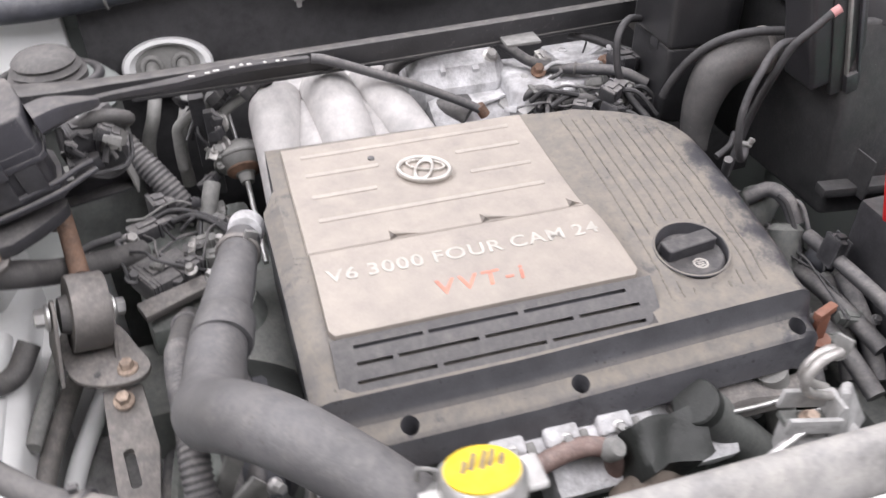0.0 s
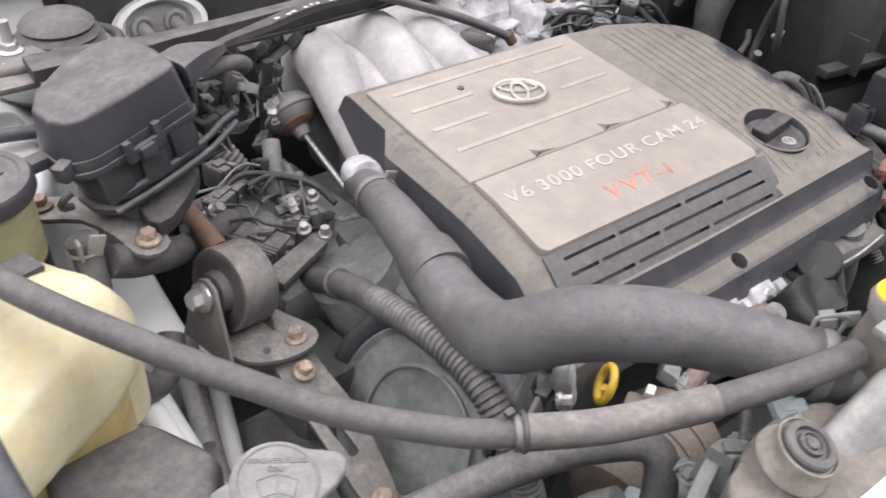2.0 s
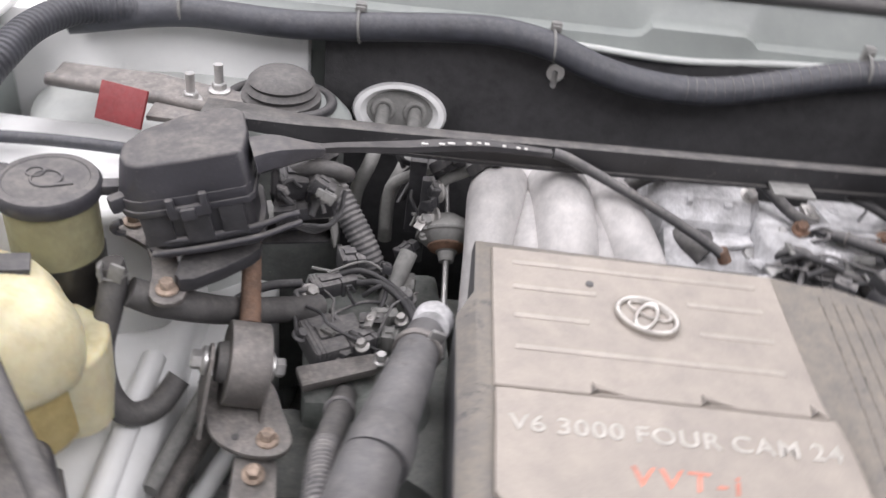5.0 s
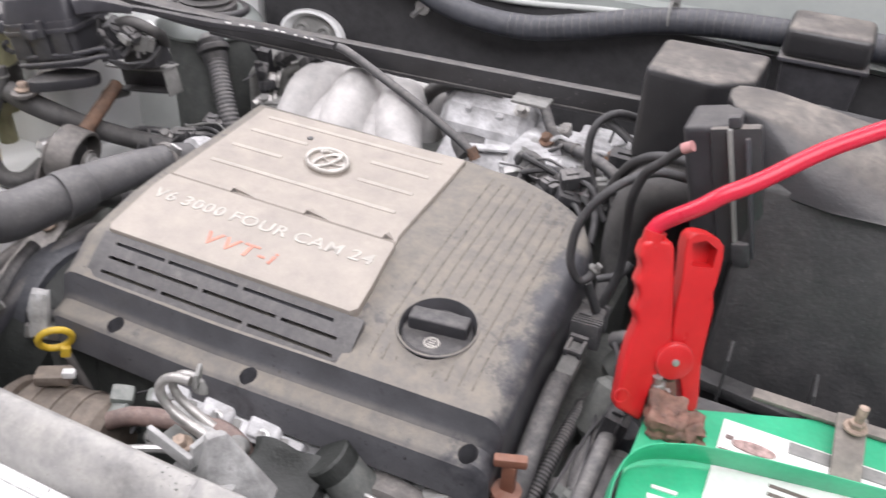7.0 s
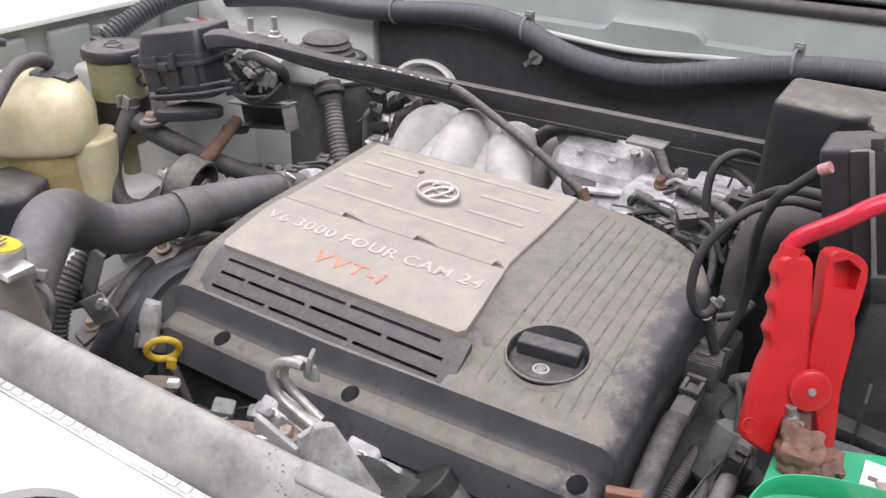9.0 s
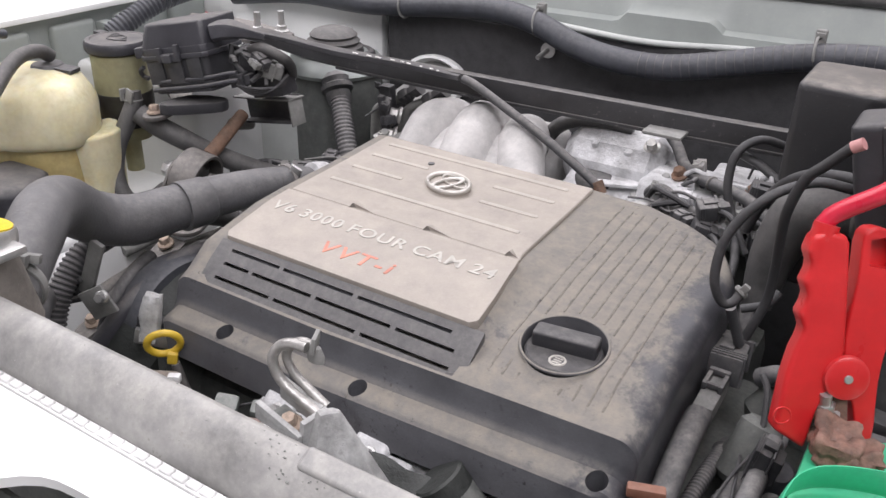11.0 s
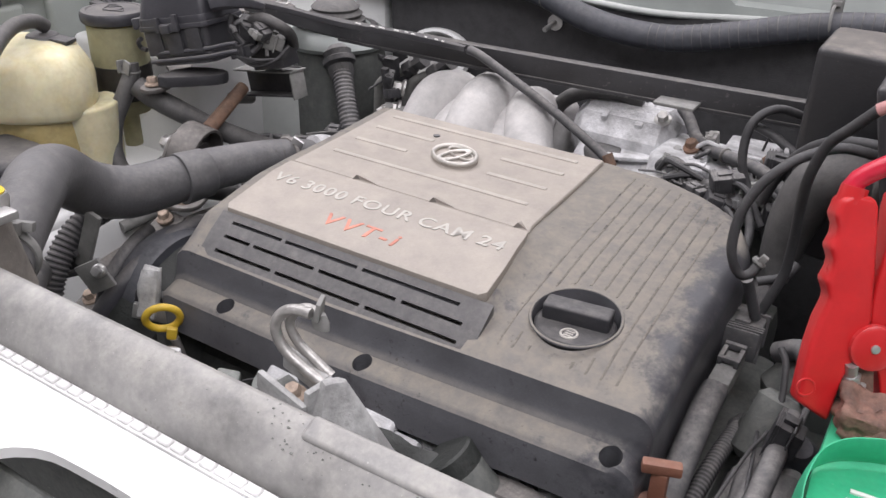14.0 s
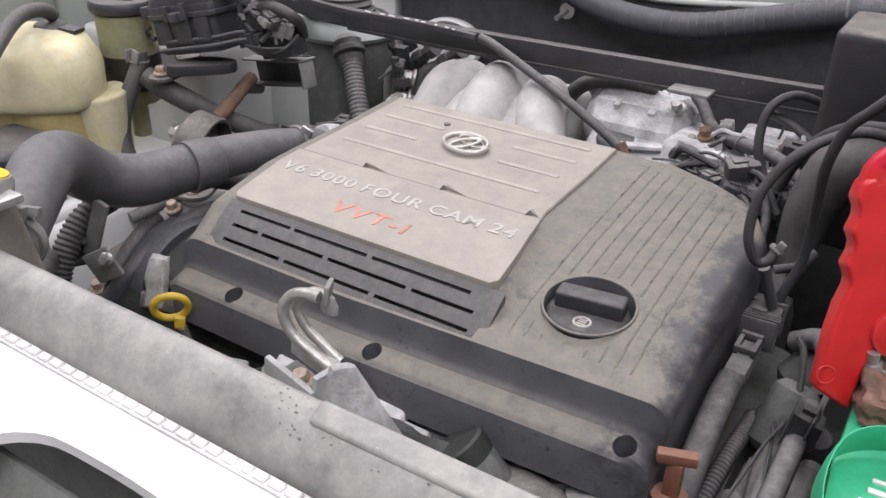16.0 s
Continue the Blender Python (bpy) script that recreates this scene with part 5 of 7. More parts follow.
part("neck", rod((-0.087, -0.262, 1.0), (-0.089, -0.273, 1.066), 0.022), HOLD, rc)

# ---- dipstick ----
dip = thing("dipstick", (-0.125, -0.102, 0.84), "yellow looped oil dipstick handle", "dipstick")
part("loop", ring((-0.134, -0.103, 0.875), (-0.70, 0.64, 0.31), 0.0155, 0.0036, 36, 12), YELLOW, dip)
part("stem", block((-0.129, -0.099, 0.858), (0.010, 0.007, 0.012), 0.002, (0, 10, 40)), YELLOW, dip)
part("tube", rod((-0.112, -0.086, 0.76), (-0.128, -0.098, 0.852), 0.0045), IRON, dip)

# ---- vacuum actuator ----
va = thing("vacuum_actuator", (-0.178, 0.36, 0.88), "rust-stained round vacuum actuator with a rod", "actuator")
vd = Vector((0.05, -0.75, -0.45)).normalized()
vo = Vector((-0.176, 0.358, 0.915))
part("can", lathe([(0, -0.024), (0.012, -0.024), (0.024, -0.016), (0.030, -0.004), (0.032, 0), (0.029, 0.005), (0.020, 0.013), (0.010, 0.02), (0, 0.021)], vo, vd, 32), CAPGREY, va)
part("seam", ring(vo, vd, 0.0310, 0.0030, 36, 8), CAPGREY, va, "rolled seam")
part("rust_collar", lathe([(0.008, 0.0125), (0.0215, 0.0105), (0.0205, 0.0140), (0.013, 0.0185), (0.008, 0.0185)], vo, vd, 28), RUST, va, "ring of flaking rust")
part("boss", lathe([(0, 0.014), (0.011, 0.014), (0.008, 0.030), (0, 0.030)], vo, vd, 20), CAPGREY, va)
part("rod", rod(vo + vd * 0.02, (-0.172, 0.215, 0.868), 0.0032), STEEL, va)
part("rod", rod(vo - vd * 0.02, (-0.185, 0.41, 0.975), 0.0025), STEEL, va)


# ---- cross bar behind the engine ----
bar = thing("cross_bar", (0.0, 0.36, 1.0), "dusty black steel brace bar across the bay", "brace bar")
part("bar", bar_sweep([(-0.43, 0.345, 1.043), (-0.385, 0.345, 1.041), (-0.30, 0.352, 1.032), (-0.10, 0.366, 1.028), (0.156, 0.385, 1.026), (0.36, 0.40, 1.026)], [0.034, 0.032, 0.020, 0.015, 0.015, 0.015], [0.012, 0.014, 0.022, 0.026, 0.026, 0.026]), BARBLK, bar)
part("lower_flange", bar_sweep([(-0.28, 0.349, 1.019), (-0.10, 0.360, 1.015), (0.156, 0.379, 1.013), (0.36, 0.394, 1.013)], 0.010, 0.004), BARBLK, bar)
part("channel", bar_sweep([(-0.312, 0.224, 1.084), (-0.285, 0.248, 1.076), (-0.235, 0.292, 1.058), (-0.16, 0.334, 1.046), (-0.085, 0.347, 1.039)], [0.008, 0.010, 0.014, 0.014, 0.008], [0.006, 0.006, 0.007, 0.007, 0.006]), BLACK, bar, "black plastic wire channel")
speck_rng = random.Random(21)
for k in range(9):
    f = 0.45 + 0.055 * k
    part("paint_speck", block((-0.312 + 0.227 * f + speck_rng.uniform(-0.004, 0.004), lerps(f, [0.12, 0.34, 0.67, 1.0], [0.248, 0.292, 0.334, 0.347]) - 0.003, lerps(f, [0.12, 0.34, 0.67, 1.0], [1.0802, 1.0622, 1.0502, 1.0426])), (speck_rng.uniform(0.003, 0.009), 0.003, 0.0012), 0.0004, (0, 12, 28)), WHITE, bar, "chipped white paint speck")
bm = block((0.176, 0.370, 1.018), (0.045, 0.034, 0.004), 0.0015)
part("tab", bm, CAPGREY, bar, "dusty plate bracket")
part("end_plate", block((-0.455, 0.36, 1.032), (0.06, 0.05, 0.006), 0.002), IRON, bar)
part("end_plate", block((0.37, 0.40, 1.01), (0.05, 0.05, 0.03), 0.003), IRON, bar)

cable = thing("throttle_cable", (0.03, 0.35, 0.93), "dusty black throttle cable arching over the manifold", "cable")
part("sheath", tube([(-0.082, 0.352, 1.037), (-0.065, 0.351, 1.033), (-0.02, 0.348, 1.014), (0.04, 0.343, 0.988), (0.095, 0.338, 0.960), (0.119, 0.335, 0.946)], 0.0056, 14), CONDUIT, cable)
part("ferrule", rod((0.114, 0.337, 0.953), (0.122, 0.335, 0.940), 0.007), RUST, cable)

# ---- loom along the cowl ----
loom = thing("wiring_loom", (0.0, 0.54, 1.04), "thick taped black wiring loom sagging along the cowl", "wiring loom")
pts = [(-0.62, 0.50, 1.05), (-0.50, 0.53, 1.062), (-0.365, 0.535, 1.062), (-0.21, 0.538, 1.078), (-0.14, 0.538, 1.082), (-0.078, 0.535, 1.074), (-0.02, 0.528, 1.056), (0.04, 0.525, 1.046), (0.11, 0.525, 1.046), (0.18, 0.528, 1.060), (0.28, 0.535, 1.084), (0.40, 0.54, 1.094), (0.74, 0.54, 1.10)]
part("loom", tube(pts, 0.0165, 20, 0.006), LOOM, loom)
line = spline(pts, 0.011)
for i, p in enumerate(line):
    if 0.08 < p.x < 0.6 and i + 1 < len(line):
        part("tape_turn", ring(p, line[i + 1] - p, 0.0164, 0.0007, 20, 5), CONDUIT, loom)
for x, y, z in ((-0.075, 0.545, 1.088), (0.289, 0.545, 1.105), (-0.30, 0.545, 1.082), (-0.5, 0.54, 1.08)):
    c = part("loom_clip", join(block((x, y, z), (0.013, 0.010, 0.024), 0.003), block((x, y - 0.006, z + 0.006), (0.010, 0.004, 0.006), 0.001), ring((x, y - 0.008, z - 0.014), (1, 0, 0.1), 0.018, 0.0018, 24, 6)), CAPGREY, loom, "dusty moulded loom clip")

# ---- air conditioning fitting on the firewall ----
port = thing("pipe_fitting", (-0.245, 0.55, 0.93), "white oval pipe flange with two bores", "pipe fitting")
part("flange", lathe([(0.040, 0), (0.056, 0), (0.058, 0.004), (0.055, 0.012), (0.048, 0.013), (0.044, 0.008), (0.040, 0.0)], (-0.245, 0.544, 0.962), (0, -1, 0.25), 44, 0.64), BODYW, port)
part("face", lathe([(0, 0), (0.046, 0), (0.046, 0.005), (0, 0.006)], (-0.245, 0.547, 0.962), (0, -1, 0.25), 40, 0.60), CAPGREY, port, "dusty grommet face")
for x in (-0.265, -0.226):
    part("bore", ring((x, 0.540, 0.964), (0, -1, 0.25), 0.0115, 0.0035, 24, 8), CAPGREY, port)
    part("pipe", tube([(x, 0.55, 0.964), (x, 0.49, 0.955), (x - 0.006, 0.452, 0.940), (x - 0.02, 0.444, 0.90), (x - 0.02, 0.444, 0.84)], 0.0085, 14), CAPGREY, port, "bare aluminium pipe")

acp = thing("coolant_pipes", (-0.2, 0.38, 0.90), "bare bent metal pipes with dark unions beside the manifold", "pipe")
for a, b, c in (((-0.246, 0.385, 0.90), (-0.244, 0.385, 0.950), (-0.196, 0.388, 0.984)), ((-0.204, 0.385, 0.91), (-0.190, 0.385, 0.960), (-0.156, 0.388, 0.986))):
    a, b, c = Vector(a), Vector(b), Vector(c)
    part("pipe", tube([a, a.lerp(b, 0.8), b.lerp(c, 0.12) + Vector((0, 0, 0.006)), c], 0.0062, 14, 0.004), CAPGREY, acp, "dull bare pipe")
    w = (c - b).normalized()
    part("union", lathe([(0, -0.006), (0.009, -0.006), (0.011, -0.002), (0.011, 0.010), (0.0085, 0.012), (0.0085, 0.018), (0.012, 0.020), (0.012, 0.030), (0, 0.030)], c, w, 6), CONDUIT, acp, "dark hexagon union")

cl = thing("corrugated_conduit", (-0.28, 0.36, 0.9), "dusty black corrugated conduit beside the strut tower", "conduit")
part("conduit", tube([(-0.325, 0.40, 0.965), (-0.312, 0.390, 0.955), (-0.285, 0.365, 0.925), (-0.262, 0.345, 0.895), (-0.245, 0.33, 0.86)], 0.0150, 18, ridge=0.0012, pitch=0.006), CONDUIT, cl)
part("boot", lathe([(0, -0.022), (0.016, -0.022), (0.0185, -0.012), (0.018, -0.004), (0.0235, 0.0), (0.0235, 0.007), (0.020, 0.009), (0.021, 0.017), (0.012, 0.026), (0, 0.026)], (-0.322, 0.398, 0.966), (-0.5, 0.35, 0.8), 20), CONDUIT, cl)

# ---- fuse box, relay box, air cleaner ----
fuse = thing("fuse_box", (0.38, 0.30, 0.90), "tall satin black fuse box with a dusty lid", "fuse box")
fo = [(0.322, 0.266), (0.388, 0.259), (0.422, 0.286), (0.425, 0.360), (0.321, 0.354)]
part("body", prism(fo, 0.93, 1.030, 0.006, 3), BOXBLK, fuse)
part("lid", prism([(x + (0.002 if x > 0.39 else -0.002), y + (0.002 if y > 0.3 else -0.002)) for x, y in fo], 1.028, 1.128, 0.008, 3), BOXBLK, fuse, "dust-covered black lid")
part("latch", block((0.3235, 0.30, 1.030), (0.006, 0.018, 0.024), 0.002), BLACK, fuse)
rb = thing("relay_box", (0.50, 0.47, 0.95), "black relay box with a rounded lid beside the cowl", "relay box")
part("body", prism([(0.440, 0.464), (0.508, 0.464), (0.508, 0.520), (0.440, 0.520)], 0.95, 1.094, 0.006, 2, top=[(0.431, 0.455), (0.517, 0.455), (0.517, 0.527), (0.431, 0.527)]), BLACK, rb)
part("rim", box(0.4265, 0.5215, 0.4505, 0.5315, 1.092, 1.097, 0.002), LIDBLK, rb, "dusty moulded rim")
part("lid", box(0.428, 0.520, 0.452, 0.530, 1.096, 1.131, 0.012, 4), BOXBLK, rb, "dusty rounded lid")
for x, z in ((0.460, 1.047), (0.489, 1.046)):
    part("clip", block((x, 0.457, z), (0.014, 0.006, 0.006), 0.0015), CAPGREY, rb, "pale clip")

air = thing("air_cleaner", (0.56, 0.18, 0.85), "large dusty black air cleaner with a flared inlet hood", "air cleaner")
part("case", prism([(0.449, 0.100), (0.74, 0.055), (0.76, 0.30), (0.44, 0.32)], 0.88, 1.106, 0.008, 3, top=[(0.452, 0.128), (0.745, 0.135), (0.76, 0.30), (0.44, 0.32)]), CASEBLK, air)
part("hood", prism(rounded([(0.452, 0.132), (0.66, 0.140), (0.68, 0.27), (0.437, 0.29)], 3), 1.096, 1.150, 0.008, 3, top=rounded([(0.414, 0.168), (0.456, 0.158), (0.462, 0.205), (0.412, 0.212)], 3)), BOXBLK, air)
part("sensor_housing", block((0.420, 0.152, 1.090), (0.044, 0.05, 0.112), 0.006, (0, -15, 0), 3), BLACK, air)
part("flange", block((0.441, 0.130, 1.088), (0.040, 0.012, 0.124), 0.004, (0, -15, 0)), BOXBLK, air, "black moulded flange")
part("flange_rib", block((0.437, 0.1225, 1.090), (0.0035, 0.006, 0.118), 0.001, (0, -15, 0)), CAPGREY, air, "dusty raised rib")
part("flange_rib", block((0.452, 0.1225, 1.086), (0.0035, 0.006, 0.118), 0.001, (0, -15, 0)), LIDBLK, air)
part("clip", block((0.455, 0.122, 1.040), (0.014, 0.010, 0.022), 0.002, (0, -15, 0)), BLACK, air)
part("clip", block((0.424, 0.128, 1.152), (0.010, 0.008, 0.010), 0.002, (0, -15, 0)), BLACK, air)
part("lower_rail", block((0.60, 0.068, 0.925), (0.34, 0.02, 0.012), 0.003, (0, 0, -8)), CASEBLK, air)
for x in (0.47, 0.54, 0.62):
    part("rail_rib", block((x, 0.076 - 0.14 * (x - 0.5), 0.945), (0.0025, 0.03, 0.05), 0.001), CASEBLK, air)

duct = thing("intake_duct", (0.38, 0.2, 0.90), "dusty ribbed rubber intake duct", "duct")
dl = [(0.42, 0.205, 1.046), (0.388, 0.210, 1.041), (0.358, 0.213, 1.026), (0.343, 0.212, 0.992), (0.338, 0.208, 0.955), (0.337, 0.200, 0.930)]
part("duct", tube(dl, [0.024, 0.026, 0.026, 0.022, 0.018, 0.014], 24), RUBBER, duct)
part("clamp_band", band((0.404, 0.208, 1.044), (1, -0.1, 0.05), 0.0258, 0.008), IRON, duct, "steel band clamp")
# ---- battery and jump clamp ----
bat = thing("battery", (0.52, -0.08, 0.80), "green-topped car battery with a white label", "battery")
part("case", box(0.427, 0.66, -0.172, 0.03, 0.78, 0.956, 0.006), BLACK, bat)
part("top_rim", prism([(0.424, -0.10), (0.428, -0.15), (0.446, -0.172), (0.66, -0.172), (0.66, 0.045), (0.566, 0.037), (0.458, -0.005), (0.424, -0.02)], 0.955, 0.972, 0.004), GREEN, bat, "green moulded top")
ribbon = tube([(0.430, -0.150, 0.962), (0.4225, -0.128, 0.976), (0.4225, -0.108, 0.983), (0.428, -0.092, 0.986), (0.443, -0.079, 0.988), (0.476, -0.066, 0.988), (0.54, -0.052, 0.985), (0.66, -0.03, 0.978)], 0.0014, 14, 0.005, flat=9.5)
part("carry_strap", ribbon, GREEN, bat, "green carry strap")
part("label", box(0.480, 0.64, -0.115, -0.008, 0.9725, 0.974, 0.0), WHITE, bat, "white printed label")
for k, (x, y, w, h) in enumerate(((0.497, -0.0415, 0.032, 0.0032), (0.503, -0.0475, 0.030, 0.0022), (0.487, -0.0265, 0.006, 0.004), (0.545, -0.0600, 0.05, 0.003), (0.545, -0.068, 0.05, 0.003), (0.545, -0.076, 0.04, 0.003))):
    part("print_bar", block((x, y, 0.9745), (w, h, 0.0006), 0), INK, bat)
for k, (x, y, w, h) in enumerate(((0.452, -0.118, 0.020, 0.006), (0.458, -0.106, 0.026, 0.004), (0.455, -0.097, 0.018, 0.003), (0.448, -0.134, 0.012, 0.010))):
    part("print_bar", block((x, y, 0.9726), (w, h, 0.0012), 0, (0, 0, 4)), WHITE, bat, "white print on the green top")
part("label_band", box(0.528, 0.64, -0.022, -0.010, 0.9742, 0.9748, 0), CAPGREY, bat, "grey printed band")
part("label_mark", lathe([(0, 0), (0.016, 0), (0.016, 0.0008), (0, 0.0008)], (0.505, -0.0305, 0.9743), (0, 0, 1), 24, 0.36), FADED, bat, "faded brownish oval mark")
part("terminal", lathe([(0, 0), (0.012, 0), (0.0105, 0.018), (0, 0.019)], (0.437, -0.035, 0.972), (0, 0, 1), 20), CORRODED, bat, "corroded terminal")
def lumpy(bm, amount, size, cuts=3):
    bmesh.ops.subdivide_edges(bm, edges=bm.edges, cuts=cuts, use_grid_fill=True)
    bm.normal_update()
    for v in bm.verts:
        v.co += v.normal * amount * noise.noise(v.co / size)
    return bm


part("terminal_clamp", lumpy(block((0.440, -0.037, 0.983), (0.026, 0.030, 0.016), 0, (5, 8, 12)), 0.007, 0.009, 10), CORRODED, bat, angle=85)
part("clamp_tail", lumpy(block((0.455, -0.036, 0.978), (0.026, 0.022, 0.012), 0, (10, 0, 20)), 0.008, 0.008, 10), CORRODED, bat, angle=85)
part("clamp_bolt", join(hexhead((0.428, -0.020, 0.990), (-0.1, -0.2, 1), 0.0065, 0.010), rod((0.428, -0.020, 0.985), (0.426, -0.024, 1.008), 0.004)), STEEL, bat, "rusty terminal bolt")
hold = thing("battery_bracket", (0.60, 0.0, 0.96), "dusty steel battery hold-down bracket with a threaded rod", "bracket")
part("plate", block((0.566, -0.012, 0.984), (0.021, 0.058, 0.004), 0.001, (25, 0, 5)), HOLD, hold)
part("rod", rod((0.566, 0.002, 0.972), (0.567, 0.003, 1.016), 0.0034), BOLTR, hold)
part("nut", hexhead((0.5665, 0.0025, 0.996), (0, 0, 1), 0.0058, 0.007), BOLTR, hold)
part("arm", block((0.545, 0.030, 0.975), (0.10, 0.012, 0.004), 0.0015), HOLD, hold)

N = Vector((0.50, -0.82, 0.28)).normalized()
U = Vector((0, 0, 1)).cross(N).normalized()
V = N.cross(U)
CM = Matrix.Translation(Vector((0.434, -0.017, 1.018)) - N * 0.010) @ Matrix((U, V, N)).transposed().to_4x4()
jump = thing("jump_clamp", (0.434, -0.02, 0.972), "red plastic jump lead clamp gripping the battery terminal", "jump clamp")


def clamp_shape(outline, z0, z1, bev, seg=3):
    bm = prism([(x * 0.001, y * 0.001) for x, y in outline], z0, z1, bev, seg)
    bm.transform(CM)
    return bm


left = [(-29, 93), (-22, 97), (-9, 94), (-6.5, 89), (-4, 62), (-1, 18), (-9, -10), (-14, -21), (-20, -50), (-41, -37), (-37, 0), (-33.5, 17), (-29.5, 28), (-29, 33), (-33, 42), (-29.5, 50), (-29, 55), (-32.5, 63), (-29.2, 71), (-29, 76), (-32, 83)]
right = [(4, 95), (18, 98), (32, 88), (30, 61), (28, 51), (29.5, 40), (28, 25), (25, -3), (25.5, -43), (15, -41), (10, -20), (3, -5), (0, 18), (0, 35), (3, 65)]
part("handle", clamp_shape(left, -0.008, 0.008, 0.0035, 3), RED, jump, "red moulded handle with finger grips")
hr = part("handle", clamp_shape(rounded(right, 3), -0.012, 0.004, 0.0030, 3), RED, jump, "red hollow moulded handle")
cut(hr, clamp_shape([(8, 91), (18, 93), (27, 86), (25, 72), (9, 74)], -0.008, 0.02, 0))
part("pivot_boss", lathe([(0, 0), (0.0150, 0), (0.0145, 0.004), (0.0120, 0.0052), (0, 0.0050)], CM @ Vector((0.001, 0.001, 0.0070)), N, 36), RED, jump)
part("rivet", lathe([(0, 0), (0.0030, 0), (0.0028, 0.0012), (0, 0.0018)], CM @ Vector((0.001, 0.001, 0.0118)), N, 20), STEEL, jump, "steel rivet")
part("dimple", ring(CM @ Vector((-0.037, -0.0265, 0.0079)), N, 0.0056, 0.0007, 24, 6), RED, jump)
part("spring", tube([CM @ Vector((0.000, 0.012, 0.0)), CM @ Vector((0.008, 0.03, 0.002)), CM @ Vector((0.020, 0.055, -0.002))], 0.0018, 10), STEEL, jump, "steel spring leg")
part("jaw", clamp_shape([(-13, -17), (-6, -10), (6, -14), (8, -30), (-6, -42)], -0.005, 0.005, 0.002), CORRODED, jump, "steel jaw")

jl = thing("jump_lead", (0.56, 0.12, 1.0), "bright red jump lead cable", "cable")
part("cable", tube([CM @ Vector((-0.022, 0.088, 0.0)), CM @ Vector((-0.018, 0.104, 0.0)), (0.424, 0.009, 1.137), (0.437, 0.014, 1.148), (0.456, 0.026, 1.158), (0.50, 0.058, 1.184), (0.56, 0.096, 1.204), (0.66, 0.15, 1.212), (0.76, 0.22, 1.19), (0.84, 0.27, 1.12)], 0.0061, 18), REDCABLE, jl)
part("end_sleeve", tube([CM @ Vector((-0.0215, 0.090, 0.0)), CM @ Vector((-0.019, 0.100, 0.0))], 0.0082, 18, 0.003), RED, jl, "red end sleeve")

# ---- vacuum hoses and wires by the fuse box ----
wl = thing("vacuum_hoses", (0.32, 0.2, 0.92), "looping thin black vacuum hoses", "hose")
part("hose", tube([(0.318, 0.335, 1.04), (0.29, 0.315, 1.05), (0.272, 0.30, 1.035), (0.272, 0.29, 1.0), (0.285, 0.285, 0.97), (0.30, 0.25, 0.95), (0.305, 0.22, 0.94)], 0.0045, 12), WIRE, wl)
part("hose", tube([(0.338, 0.115, 0.990), (0.334, 0.108, 0.980), (0.327, 0.103, 0.978), (0.320, 0.100, 0.989), (0.316, 0.100, 1.005), (0.317, 0.105, 1.031), (0.326, 0.112, 1.054), (0.340, 0.120, 1.071), (0.354, 0.130, 1.080), (0.373, 0.140, 1.086), (0.397, 0.145, 1.084)], 0.0041, 14, 0.004), WIRE, wl)
part("hose", tube([(0.393, 0.105, 1.131), (0.378, 0.110, 1.112), (0.365, 0.115, 1.095), (0.357, 0.120, 1.066), (0.355, 0.130, 1.035), (0.355, 0.140, 1.002), (0.353, 0.145, 0.966), (0.343, 0.142, 0.928)], 0.0042, 14, 0.004), WIRE, wl)
part("hose", tube([(0.360, 0.165, 0.970), (0.352, 0.158, 0.958), (0.333, 0.152, 0.950)], 0.0040, 12, 0.004), WIRE, wl)
part("plug_lead", tube([(0.329, 0.125, 0.964), (0.334, 0.132, 0.945), (0.340, 0.140, 0.922)], 0.0048, 12, 0.004), CONDUIT, wl)
part("hose", tube([(0.410, 0.185, 1.076), (0.380, 0.200, 1.072), (0.352, 0.212, 1.062), (0.330, 0.225, 1.040), (0.315, 0.235, 1.010), (0.307, 0.240, 0.985)], 0.0050, 14), WIRE, wl)
part("tip", rod((0.392, 0.105, 1.130), (0.399, 0.104, 1.135), 0.0046), PINK, wl, "pinkish hose tip")
part("clip", join(band((0.337, 0.113, 0.988), (0.5, 0.4, 0.7), 0.0050, 0.005), block((0.340, 0.110, 0.993), (0.006, 0.004, 0.008), 0.001, (0, 30, 0))), CAPGREY, wl, "small sprung hose clip")

# ---- connectors along the cover's side ----
cn = thing("wiring_connector", (0.335, 0.08, 0.85), "dusty grey wiring connector with a fabric sleeve", "connector")
part("plug", plug((0.331, 0.146, 0.903), (0.036, 0.062, 0.028), 0.005, (-6, 0, 4)), CONDUIT, cn)
part("boot", tube([(0.333, 0.165, 0.90), (0.334, 0.185, 0.915), (0.330, 0.21, 0.93)], 0.009, 12), CONDUIT, cn)
part("socket", block((0.335, 0.088, 0.893), (0.018, 0.050, 0.018), 0.003, (4, 0, 0)), CAPGREY, cn)
part("latch", join(block((0.328, 0.098, 0.905), (0.004, 0.026, 0.008), 0.001), block((0.342, 0.098, 0.905), (0.004, 0.026, 0.008), 0.001), block((0.335, 0.108, 0.908), (0.018, 0.005, 0.006), 0.001), block((0.335, 0.088, 0.906), (0.018, 0.004, 0.005), 0.001)), CONDUIT, cn)
for k in range(4):
    part("lead", tube([(0.329 + 0.004 * k, 0.068, 0.892), (0.330 + 0.003 * k, 0.055, 0.895 - 0.002 * k), (0.331 + 0.002 * k, 0.03, 0.888)], 0.0016, 8, 0.004), WIRE, cn)
